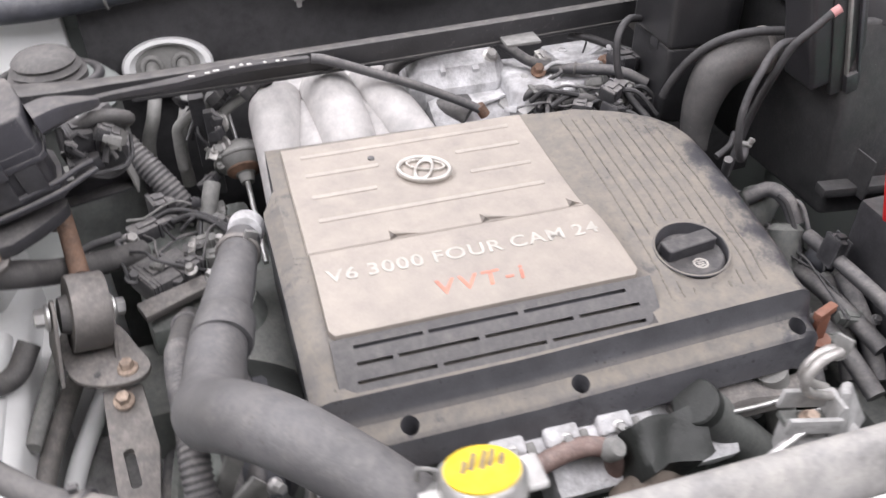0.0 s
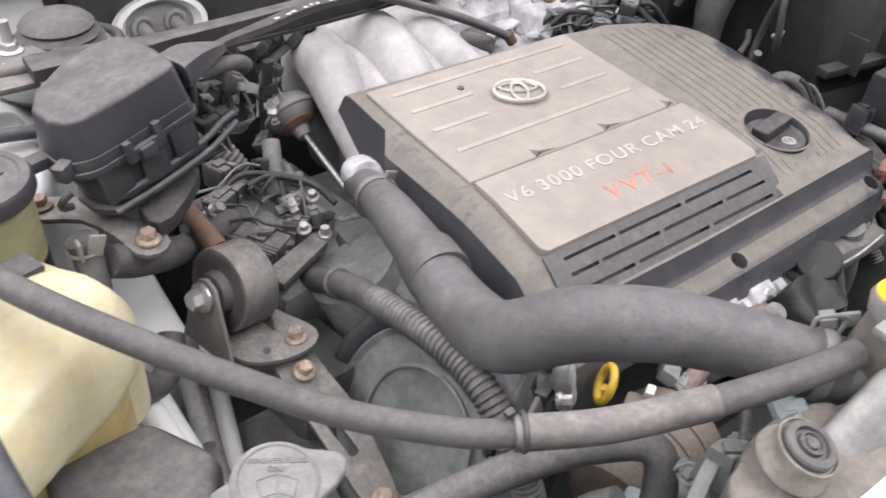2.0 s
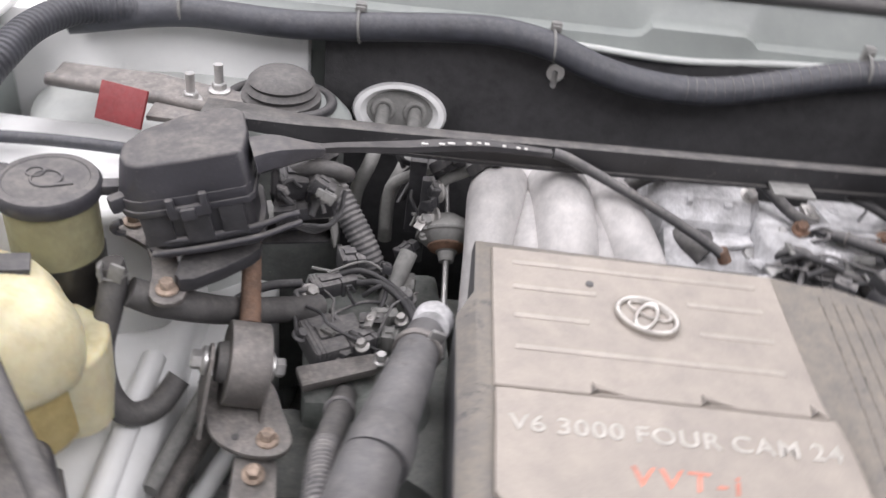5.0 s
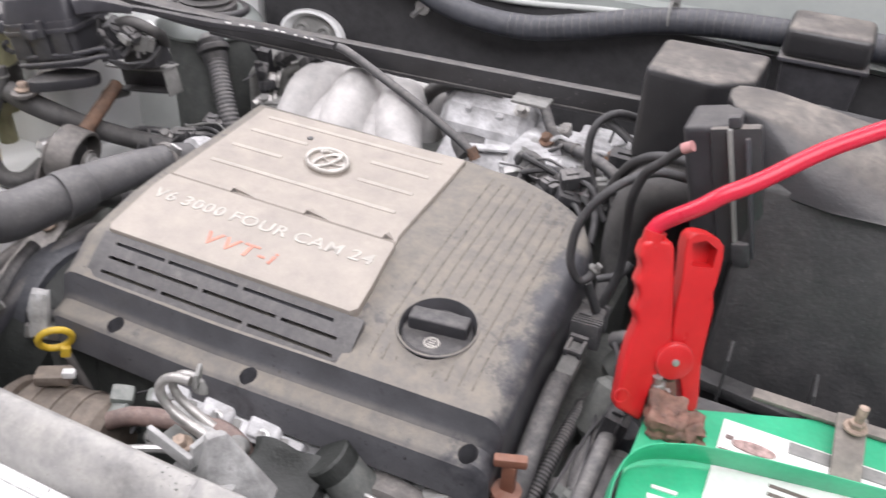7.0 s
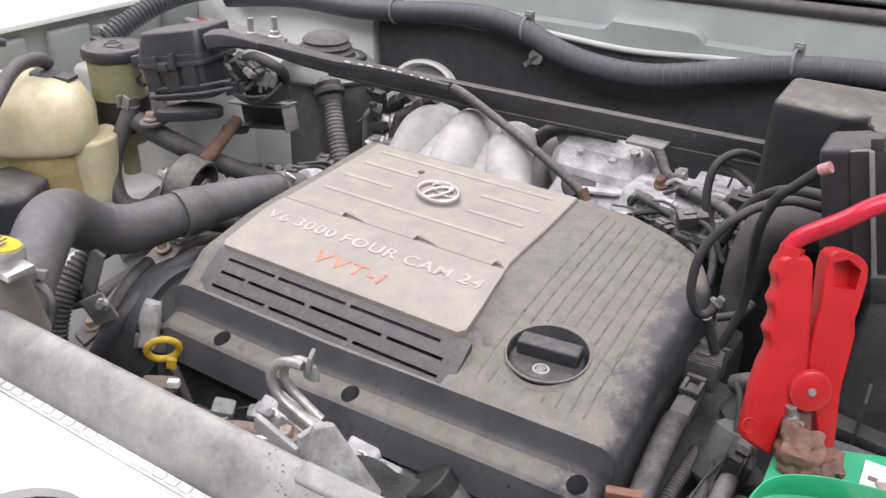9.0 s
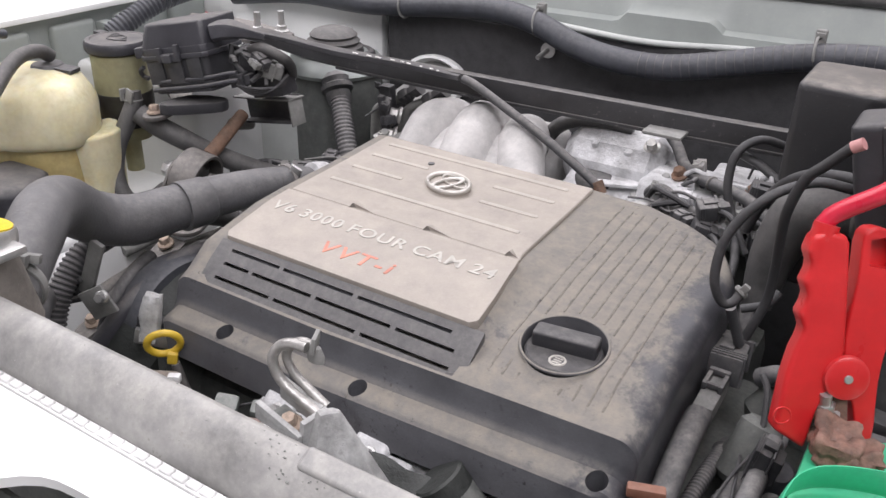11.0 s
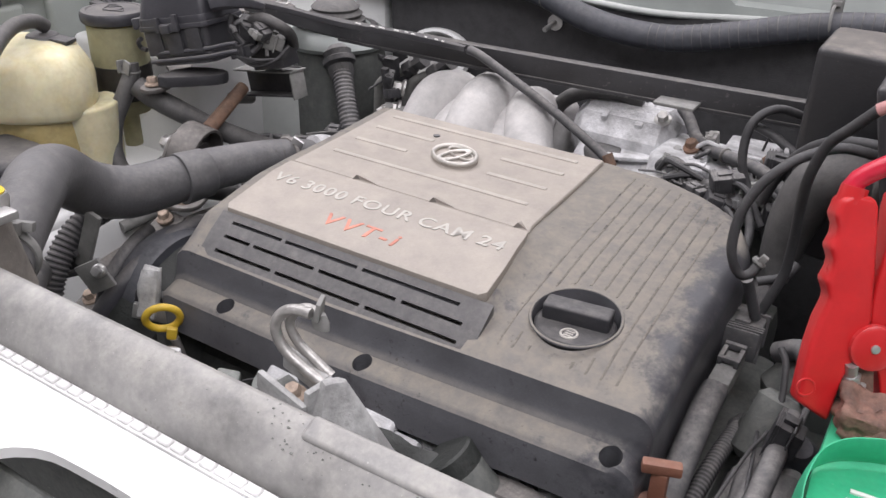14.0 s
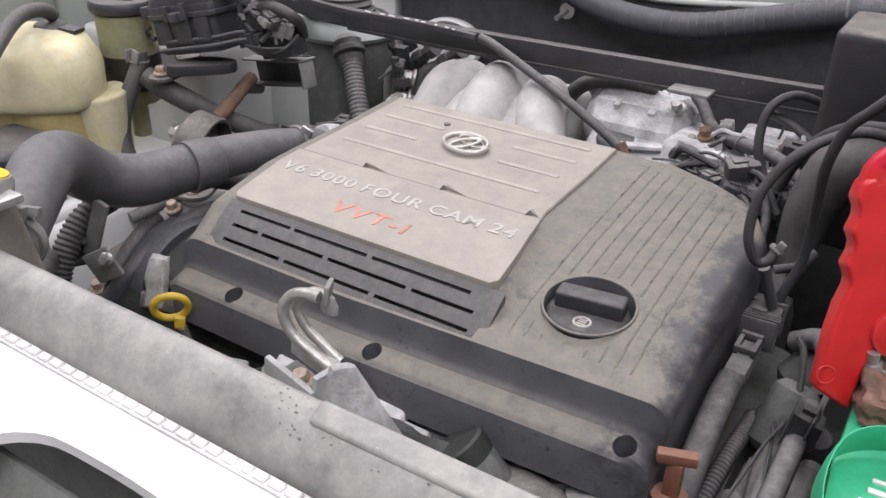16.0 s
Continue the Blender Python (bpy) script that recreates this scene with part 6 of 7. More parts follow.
part("sleeve", tube([(0.334, 0.060, 0.893), (0.334, 0.03, 0.888), (0.335, -0.01, 0.874), (0.336, -0.05, 0.850), (0.335, -0.09, 0.81)], 0.0112, 18), CONDUIT, cn)
cc = thing("corrugated_conduit", (0.335, 0.12, 0.70), "grey corrugated conduit running down beside the engine", "conduit")
part("conduit", tube([(0.356, 0.092, 0.845), (0.354, 0.06, 0.852), (0.351, 0.02, 0.850), (0.348, -0.02, 0.840), (0.345, -0.06, 0.822), (0.342, -0.10, 0.79)], 0.0074, 14, ridge=0.0011, pitch=0.0040), CONDUIT, cc)
part("cuff", rod((0.357, 0.102, 0.840), (0.355, 0.082, 0.848), 0.0092), CONDUIT, cc)
tk = thing("brown_plug", (0.333, -0.066, 0.87), "brown plastic T-shaped plug", "plug")
part("bar", block((0.333, -0.064, 0.905), (0.028, 0.009, 0.009), 0.002, (0, 0, 20)), BROWN, tk)
part("stem", block((0.333, -0.064, 0.885), (0.012, 0.008, 0.032), 0.002), BROWN, tk)
part("collar", rod((0.333, -0.066, 0.855), (0.333, -0.066, 0.872), 0.013), BROWN, tk)

# ---- hood hook and its casting ----
hk = thing("lifting_hook", (0.16, -0.22, 0.96), "bent steel hook on a cast bracket", "hook")
part("hook", tube([(0.171, -0.2345, 1.063), (0.161, -0.236, 1.063), (0.153, -0.237, 1.059), (0.1475, -0.238, 1.051), (0.1475, -0.238, 1.042), (0.153, -0.2375, 1.033), (0.163, -0.2365, 1.026), (0.177, -0.235, 1.019)], 0.0033, 14, 0.003), DULL, hk)
part("hook", tube([(0.171, -0.2285, 1.061), (0.163, -0.229, 1.061), (0.156, -0.2295, 1.057), (0.151, -0.230, 1.050), (0.151, -0.230, 1.043), (0.156, -0.2295, 1.035), (0.166, -0.229, 1.028), (0.178, -0.228, 1.020)], 0.0030, 12, 0.003), DULL, hk)
part("clip", join(block((0.1745, -0.231, 1.066), (0.003, 0.012, 0.012), 0.0012, (0, 8, 25)), lathe([(0, 0), (0.0058, 0.001), (0.0062, 0.006), (0.004, 0.011), (0, 0.012)], (0.1745, -0.231, 1.052), (0, 0, 1), 14, 0.5)), CAPGREY, hk, "pale sprung clip")
part("base", block((0.160, -0.230, 1.017), (0.036, 0.004, 0.016), 0.0012, (0, 8, -8)), CASTGREY, hk)
part("base", block((0.157, -0.248, 1.009), (0.040, 0.004, 0.013), 0.0012, (0, 8, -8)), CASTGREY, hk)
part("web", block((0.178, -0.240, 1.012), (0.004, 0.020, 0.020), 0.0012, (0, 8, -8)), CASTGREY, hk)
part("web", block((0.160, -0.239, 1.002), (0.036, 0.018, 0.005), 0.001, (0, 8, -8)), DEEP, hk)
part("bolt", hexhead((0.160, -0.240, 1.005), (0, -0.3, 1), 0.005, 0.009), BOLTR, hk)
part("arm", tube([(0.160, -0.245, 1.006), (0.13, -0.252, 0.998), (0.095, -0.262, 0.985)], 0.003, 8, 0.005), STEEL, hk)
bm = prism([(0.170, -0.252), (0.186, -0.256), (0.200, -0.246), (0.224, -0.232), (0.220, -0.220), (0.186, -0.224)], 0.975, 1.026, 0.002, top=[(0.180, -0.240), (0.186, -0.243), (0.189, -0.238), (0.193, -0.234), (0.191, -0.231), (0.186, -0.232)])
part("casting", bm, CASTGREY, hk, "pale faceted casting")
part("foot", block((0.178, -0.236, 0.975), (0.05, 0.03, 0.03), 0.004), CASTGREY, hk)


# ---- body rail and apron low in the bay ----
rail = thing("frame_rail", (-0.52, 0.0, 0.50), "white painted frame rail low in the bay", "car panel", kind="structure")
part("rail", prism([(-0.70, -0.40), (-0.435, -0.40), (-0.425, 0.0), (-0.425, 0.32), (-0.70, 0.32)], 0.50, 0.838, 0.02, 3), BODYW, rail)
part("ridge", tube([(-0.452, -0.35, 0.838), (-0.446, -0.1, 0.841), (-0.452, 0.2, 0.843)], 0.012, 12), BODYW, rail)
part("apron_step", prism([(-0.46, 0.20), (-0.372, 0.22), (-0.362, 0.42), (-0.46, 0.42)], 0.50, 0.80, 0.012, 3), BODYW, rail, "soiled lower step of the apron")
part("apron", prism([(-0.70, 0.232), (-0.50, 0.232), (-0.455, 0.25), (-0.44, 0.30), (-0.44, 0.40), (-0.70, 0.40)], 0.78, 0.985, 0.015, 3), BODYW, rail, "soiled white apron step")

can = thing("charcoal_canister", (-0.48, -0.01, 0.80), "dusty black plastic canister below the tank", "canister")
part("body", prism([(-0.545, -0.07), (-0.465, -0.075), (-0.44, -0.03), (-0.470, 0.025), (-0.545, 0.02)], 0.80, 0.932, 0.014, 3), LIDBLK, can)
part("seam", prism([(-0.548, -0.073), (-0.463, -0.078), (-0.437, -0.03), (-0.469, 0.029), (-0.548, 0.023)], 0.880, 0.886, 0.001), BLACK, can)

hoses = thing("heater_hoses", (-0.42, 0.13, 0.84), "dusty black rubber hoses beside the engine mount", "hose")
part("hose", tube([(-0.460, 0.150, 1.000), (-0.458, 0.148, 0.985), (-0.460, 0.135, 0.962), (-0.465, 0.118, 0.930), (-0.459, 0.106, 0.895), (-0.444, 0.106, 0.868), (-0.425, 0.122, 0.862), (-0.41, 0.145, 0.878)], 0.0112, 16), RUBBER, hoses)
part("hose", tube([(-0.445, 0.145, 0.975), (-0.425, 0.152, 0.962), (-0.40, 0.168, 0.945), (-0.375, 0.19, 0.925), (-0.34, 0.225, 0.90), (-0.30, 0.26, 0.88)], [0.013, 0.014, 0.014, 0.013, 0.013, 0.013], 16), RUBBER, hoses)
part("clip", join(ring((-0.459, 0.149, 0.990), (0, 0.1, 1), 0.0112, 0.0016, 20, 6), block((-0.452, 0.139, 0.998), (0.012, 0.003, 0.018), 0.001, (0, 20, 0)), block((-0.464, 0.139, 0.998), (0.003, 0.010, 0.016), 0.001)), CAPGREY, hoses, "sprung hose clip")
part("rigid_pipe", tube([(-0.352, 0.245, 0.765), (-0.362, 0.205, 0.757), (-0.379, 0.141, 0.757), (-0.396, 0.078, 0.752), (-0.408, 0.02, 0.735)], 0.0105, 16), BODYW, hoses, "pale rigid pipe")
part("rigid_pipe", tube([(-0.378, 0.215, 0.795), (-0.396, 0.150, 0.790), (-0.412, 0.085, 0.782), (-0.422, 0.03, 0.770)], 0.010, 14), IRON, hoses)
part("rigid_pipe", tube([(-0.395, 0.190, 0.828), (-0.408, 0.130, 0.820), (-0.420, 0.070, 0.812)], 0.008, 12), CAPGREY, hoses)

prop = thing("hood_prop", (-0.562, -0.1, 1.0), "scratched dark steel hood prop rod", "prop rod")
part("rod", tube([(-0.568, 0.06, 1.075), (-0.565, -0.03, 1.100), (-0.562, -0.11, 1.120), (-0.556, -0.22, 1.150), (-0.552, -0.30, 1.165)], 0.0058, 12), LOOM, prop)

lead = thing("relay_harness", (-0.32, 0.24, 1.0), "bundle of dusty black plugs and taped leads beside the relay box", "connector")
for at, size, turn, mt in (((-0.318, 0.232, 1.048), (0.045, 0.030, 0.022), (10, 8, 20), BLACK), ((-0.300, 0.242, 1.036), (0.03, 0.026, 0.020), (0, 20, 40), CAPGREY), ((-0.322, 0.215, 1.026), (0.03, 0.02, 0.016), (0, -10, 10), BLACK), ((-0.297, 0.222, 1.052), (0.022, 0.018, 0.014), (0, 30, 0), CONDUIT)):
    part("plug", plug(at, size, 0.004, turn), mt, lead)
part("lead", tube([(-0.33, 0.232, 1.055), (-0.30, 0.228, 1.066), (-0.278, 0.238, 1.056), (-0.285, 0.26, 1.04), (-0.30, 0.28, 1.02)], 0.007, 12), RUBBER, lead)
for k in range(4):
    part("lead", tube([(-0.325 + 0.006 * k, 0.205, 1.02), (-0.30 + 0.004 * k, 0.208, 1.012 + 0.003 * k), (-0.282, 0.225 + 0.005 * k, 1.018), (-0.28, 0.25, 1.03)], 0.002, 8, 0.004), WIRE, lead)


brk = thing("steel_bracket", (-0.36, 0.28, 0.90), "pale-edged pressed steel bracket, its hollow's shade coloured black", "bracket")
# black back and floor paint the shade inside the open hollow
part("back", block((-0.342, 0.287, 0.968), (0.100, 0.004, 0.034), 0.001, (0, -10, 0)), BLACK, brk)
part("floor", block((-0.340, 0.277, 0.950), (0.095, 0.020, 0.003), 0.001, (0, -10, 0)), BLACK, brk)
part("lip", prism([(-0.395, 0.262), (-0.34, 0.258), (-0.292, 0.262), (-0.290, 0.290), (-0.395, 0.290)], 0.0, 0.0025, 0.0008), CAPGREY, brk, "pale folded sheet")
for v in brk.children[-1].data.vertices:
    v.co.z += 0.983 + 0.14 * (v.co.x + brk.location.x + 0.34)
part("cheek", block((-0.291, 0.275, 0.972), (0.0025, 0.026, 0.034), 0.0008, (0, -10, 0)), CAPGREY, brk, "pale folded end")
part("upper_tab", block((-0.318, 0.262, 1.012), (0.055, 0.03, 0.035), 0.003, (0, -14, 0)), BLACK, brk)
bm = prism([(-0.361, 1.029), (-0.340, 1.038), (-0.314, 1.021), (-0.313, 0.990), (-0.333, 0.985), (-0.339, 1.013)], -0.0015, 0.0015, 0.0006)
bm.transform(Matrix(((1, 0, 0, 0), (0, 0, -1, 0.30), (0, 1, 0, 0), (0, 0, 0, 1))))
part("upright", bm, LACE, brk, "pale bare upright sheet")
part("tie", rod((-0.372, 0.235, 0.95), (-0.395, 0.29, 0.93), 0.008), IRON, brk)

pipe = thing("fender_pipe", (-0.55, 0.3, 1.0), "grey rubber-sleeved pipe along the inner fender", "pipe")
part("pipe", tube([(-0.69, 0.30, 1.005), (-0.60, 0.305, 1.012), (-0.50, 0.31, 1.010), (-0.44, 0.315, 1.0), (-0.41, 0.33, 0.985)], 0.0062, 14), LOOM, pipe)
cor = thing("corrugated_conduit", (-0.66, 0.32, 1.0), "black corrugated conduit rising to the cowl loom", "conduit")
part("conduit", tube([(-0.655, 0.275, 1.02), (-0.648, 0.30, 1.035), (-0.635, 0.36, 1.06), (-0.625, 0.43, 1.07), (-0.60, 0.49, 1.068), (-0.55, 0.52, 1.062)], 0.0165, 16, ridge=0.002, pitch=0.0068), LOOM, cor)
part("clip", block((-0.672, 0.285, 1.03), (0.03, 0.02, 0.012), 0.003), BODY, cor)

plate = thing("strut_brace_plate", (-0.46, 0.33, 1.02), "dusty pressed steel brace plate with zinc studs", "bracket")
part("plate", prism([(-0.60, 0.385), (-0.50, 0.372), (-0.42, 0.362), (-0.395, 0.372), (-0.41, 0.41), (-0.50, 0.43), (-0.60, 0.43)], 1.028, 1.034, 0.002), IRON, plate)
part("lip", tube([(-0.60, 0.388, 1.034), (-0.50, 0.374, 1.036), (-0.43, 0.362, 1.036), (-0.398, 0.372, 1.036)], 0.007, 10), IRON, plate)
for x, y in ((-0.452, 0.378), (-0.43, 0.405)):
    part("stud", rod((x, y, 1.03), (x, y, 1.064), 0.0048, n=14), STEEL, plate, "zinc threaded stud")
    part("nut", hexhead((x, y, 1.034), (0, 0, 1), 0.0078, 0.010), STEEL, plate)
tag = thing("warning_label", (-0.52, 0.335, 1.0), "small red and white printed label tag", "label")
part("tag", block((-0.508, 0.338, 1.042), (0.05, 0.004, 0.038), 0.001, (-30, 0, -15)), DARKRED, tag)
for k in range(3):
    part("print_bar", block((-0.512 + 0.001 * k, 0.3345 + 0.003 * k, 1.034 + 0.006 * k), (0.022, 0.002, 0.003), 0, (-30, 0, -15)), WHITE, tag)

# ---- gearbox side: plugs and leads below the actuator ----
gear = thing("gearbox_switches", (-0.26, 0.25, 0.82), "dusty plugs, leads and switch bodies on the gearbox", "connector")
part("switch_body", plug((-0.280, 0.225, 0.868), (0.06, 0.055, 0.03), 0.004, (0, 0, 30)), CONDUIT, gear)
part("plug", plug((-0.290, 0.292, 0.885), (0.05, 0.022, 0.018), 0.003, (0, 0, 28)), CONDUIT, gear)
part("plug", plug((-0.276, 0.330, 0.888), (0.028, 0.028, 0.026), 0.004, (0, 0, 20)), CONDUIT, gear)
part("plug", plug((-0.233, 0.252, 0.882), (0.028, 0.016, 0.016), 0.003, (0, 0, 15)), CAPGREY, gear)
part("plug", plug((-0.250, 0.215, 0.880), (0.026, 0.022, 0.022), 0.004, (0, 10, 50)), CONDUIT, gear)
part("plug", plug((-0.225, 0.225, 0.878), (0.018, 0.018, 0.020), 0.003, (0, 0, 0)), CAPGREY, gear)
part("lead", tube([(-0.31, 0.285, 0.886), (-0.27, 0.305, 0.896), (-0.235, 0.295, 0.893), (-0.205, 0.265, 0.888), (-0.196, 0.235, 0.88)], 0.0032, 10, 0.004), WIRE, gear)
part("lead", tube([(-0.265, 0.29, 0.892), (-0.24, 0.285, 0.898), (-0.21, 0.255, 0.895), (-0.20, 0.225, 0.885)], 0.0036, 10, 0.004), WIRE, gear)
part("lead", tube([(-0.40, 0.25, 0.87), (-0.36, 0.275, 0.885), (-0.32, 0.285, 0.888)], 0.005, 10, 0.005), WIRE, gear)
part("lever", tube([(-0.235, 0.285, 0.868), (-0.225, 0.31, 0.885), (-0.215, 0.335, 0.905)], 0.010, 12), CAPGREY, gear)
part("housing", block((-0.24, 0.26, 0.82), (0.15, 0.20, 0.07), 0.012, (0, 0, 8)), GREENISH, gear)
part("bellhousing", rod((-0.20, 0.125, 0.80), (-0.23, 0.145, 0.868), 0.05, 0.045, n=30), GREENISH, gear)
for at in ((-0.25, 0.20, 0.888), (-0.215, 0.245, 0.886), (-0.268, 0.258, 0.862)):
    part("bolt", hexhead(at, (-0.2, -0.2, 1), 0.005, 0.009), DULL, gear)
part("strap", block((-0.205, 0.36, 0.93), (0.010, 0.008, 0.13), 0.002, (12, 0, 0)), BLACK, gear)
part("strap", block((-0.215, 0.38, 0.95), (0.018, 0.014, 0.10), 0.003, (6, 0, 0)), BLACK, gear)
part("knob", hexhead((-0.190, 0.372, 0.962), (-0.8, -0.5, 0.2), 0.008, 0.016), DULL, gear)
part("knob", hexhead((-0.192, 0.362, 0.935), (-0.8, -0.5, 0.2), 0.009, 0.016), DULL, gear)

# ---- below the upper hose ----
al = thing("alternator", (-0.15, -0.12, 0.78), "rust-brown and pale alternator body below the hose", "alternator")
part("body", rod((-0.148, -0.152, 0.792), (-0.050, -0.134, 0.788), 0.051, n=40, bev=0.008), MUD, al)
part("rear_cap", rod((-0.163, -0.156, 0.792), (-0.146, -0.152, 0.793), 0.045, 0.051, n=40, bev=0.004), MUD, al)
for k in range(3):
    part("cooling_rib", lathe([(0.050, -0.002), (0.0528, -0.002), (0.0528, 0.002), (0.050, 0.002)], (-0.126 + 0.022 * k, -0.148 + 0.004 * k, 0.7912 - 0.001 * k), (0.98, 0.18, -0.05), 36), MUD, al)
part("hub", lathe([(0, 0), (0.020, 0), (0.020, 0.010), (0.012, 0.013), (0, 0.013)], (-0.160, -0.170, 0.792), (-0.8, -0.5, 0.25), 24), RUST, al, "rusty hub")
part("clip", block((-0.098, -0.124, 0.862), (0.012, 0.008, 0.008), 0.002, (0, 0, 30)), LACE, al, "pale plastic clip")
part("wire_clamp", block((-0.118, -0.126, 0.852), (0.035, 0.020, 0.012), 0.004, (0, 0, 30)), MUD, al)
part("lug", block((-0.172, -0.075, 0.86), (0.05, 0.012, 0.030), 0.003, (0, 12, 24)), BLACK, al)
part("guide", block((-0.150, -0.080, 0.858), (0.075, 0.006, 0.016), 0.001, (0, 14, 35)), STEEL, al)
br = thing("fan_shroud_clips", (-0.16, -0.22, 0.90), "dusty green-grey moulded clips on the fan shroud", "shroud")
part("shroud", block((-0.12, -0.245, 0.76), (0.30, 0.03, 0.16), 0.006, (0, 0, -6)), GREENISH, br)
part("clip", prism([(-0.206, -0.231), (-0.190, -0.232), (-0.170, -0.246), (-0.176, -0.258), (-0.199, -0.256)], 0.950, 0.985, 0.003, top=[(-0.203, -0.236), (-0.191, -0.236), (-0.177, -0.247), (-0.181, -0.254), (-0.198, -0.252)]), GREENISH, br, "pale green-grey moulded clip")
part("clip_window", block((-0.192, -0.246, 0.986), (0.013, 0.009, 0.004), 0.001, (0, 0, -35)), DEEP, br)
part("strut", bar_sweep([(-0.196, -0.240, 0.972), (-0.214, -0.246, 0.966), (-0.238, -0.256, 0.952)], 0.010, 0.008, 0.006), GREENISH, br)
part("strut", bar_sweep([(-0.200, -0.262, 0.978), (-0.222, -0.268, 0.970), (-0.246, -0.276, 0.958)], 0.008, 0.008, 0.006), CAPGREY, br)
part("tube", tube([(-0.195, -0.225, 0.92), (-0.175, -0.245, 0.93), (-0.15, -0.26, 0.945)], 0.008, 12), CAPGREY, br)
part("post", tube([(-0.235, -0.165, 0.83), (-0.225, -0.18, 0.865), (-0.215, -0.195, 0.885)], 0.012, 12), CAPGREY, br)
part("panel", block((-0.20, -0.205, 0.85), (0.06, 0.03, 0.03), 0.006, (0, 10, 30)), TEAL, br, "pale teal plastic")
part("latch_plate", block((-0.13, -0.285, 1.0), (0.10, 0.03, 0.02), 0.004, (0, 0, -10)), CAPGREY, br)
part("plug", plug((-0.158, -0.255, 1.008), (0.022, 0.016, 0.008), 0.002, (10, 0, -30)), TEAL, br)

# ---- belt end seen from the other side ----
bc2 = thing("belt_guard", (-0.24, -0.07, 0.80), "grey belt guard plate with a small bolt and clip", "bracket")
part("guard", block((-0.222, -0.106, 0.892), (0.030, 0.004, 0.032), 0.0015, (0, -28, 24)), CAPGREY, bc2)
part("strap", block((-0.232, -0.100, 0.925), (0.016, 0.005, 0.07), 0.0015, (0, 24, 10)), CAPGREY, bc2, "pale angled strap")
part("bolt", hexhead((-0.203, -0.113, 0.908), (0.5, -0.75, 0.4), 0.0048, 0.012), STEEL, bc2)
part("clip", join(block((-0.258, -0.103, 0.896), (0.030, 0.005, 0.030), 0.001, (0, -20, 20)), block((-0.268, -0.108, 0.896), (0.006, 0.010, 0.022), 0.001, (0, -20, 20)), block((-0.254, -0.108, 0.907), (0.022, 0.009, 0.005), 0.001, (0, -20, 20)), block((-0.254, -0.108, 0.886), (0.022, 0.009, 0.005), 0.001, (0, -20, 20))), CONDUIT, bc2)
part("rib", tube([(-0.245, -0.02, 0.90), (-0.235, -0.055, 0.895), (-0.235, -0.085, 0.87), (-0.24, -0.10, 0.83)], 0.008, 12), CONDUIT, bc2)

# ---- front of the engine under the cover's lip ----
fr = thing("front_hoses", (0.1, -0.1, 0.76), "dusty brown hose and pale fittings in front of the engine", "hose")
part("hose", tube([(-0.07, -0.135, 0.815), (-0.03, -0.122, 0.835), (0.015, -0.112, 0.842), (0.055, -0.106, 0.848), (0.080, -0.107, 0.846), (0.096, -0.110, 0.832), (0.102, -0.112, 0.80)], 0.0095, 14), BROWNHOSE, fr)
part("elbow", tube([(0.10, -0.135, 0.79), (0.115, -0.138, 0.81), (0.14, -0.13, 0.815), (0.155, -0.12, 0.79)], 0.016, 16), MUD, fr)
part("fitting", lathe([(0, 0), (0.011, 0), (0.011, 0.012), (0.008, 0.016), (0, 0.016)], (0.090, -0.112, 0.842), (0.3, -0.5, 0.8), 18), CAPGREY, fr, "dusty hose fitting")
for at, s in (((-0.05, -0.108, 0.842), 0.016), ((-0.022, -0.092, 0.838), 0.014), ((-0.012, -0.115, 0.838), 0.012)):
    rock = block(at, (s * 1.4, s * 1.1, s * 0.9), 0.004, (20, 10, 30))
    part("housing", rock, GREENISH, fr)
part("outlet", rod((0.186, -0.100, 0.860), (0.285, -0.085, 0.735), 0.021, 0.026, n=28, bev=0.003), DEEP, fr)
part("outlet_flange", rod((0.178, -0.101, 0.868), (0.190, -0.099, 0.853), 0.0225, n=28, bev=0.002), OILY, fr)
part("casting", prism([(0.12, -0.12), (0.20, -0.12), (0.21, -0.06), (0.13, -0.06)], 0.68, 0.80, 0.012), OILY, fr)
dark = block((0.142, -0.112, 0.822), (0.070, 0.045, 0.075), 0, (24, 6, 8))
bmesh.ops.subdivide_edges(dark, edges=dark.edges, cuts=6, use_grid_fill=True)
dark.normal_update()
for v in dark.verts:
    v.co += v.normal * 0.010 * noise.noise(v.co / 0.03)
part("dark_casting", dark, OILY, fr, "dark oily casting", 80)
part("pipe", tube([(0.277, -0.078, 0.856), (0.292, -0.078, 0.82), (0.318, -0.076, 0.76), (0.335, -0.07, 0.70)], 0.0155, 18), CAPGREY, fr)
part("pipe", tube([(0.252, -0.066, 0.845), (0.266, -0.064, 0.82), (0.292, -0.06, 0.77)], 0.0095, 14), ALUW, fr)
lip = thing("heat_shield", (0.25, -0.09, 0.83), "bent dark steel heat shield below the cover", "heat shield")
bm = sheet(lambda y: 0.165, lambda y: 0.318, [-0.104, -0.100, -0.092, -0.08], lambda x, y: 0.846 + 0.004 * math.sin(60 * x) - (0.008 if y < -0.1 else 0), lambda x, y: 0.838 - 0.01 * (y < -0.095), 24)
part("sheet", bm, IRON, lip)
part("edge", tube([(0.165, -0.105, 0.842), (0.21, -0.107, 0.846), (0.26, -0.105, 0.842), (0.315, -0.10, 0.842)], 0.0025, 8, 0.006), STEEL, lip)

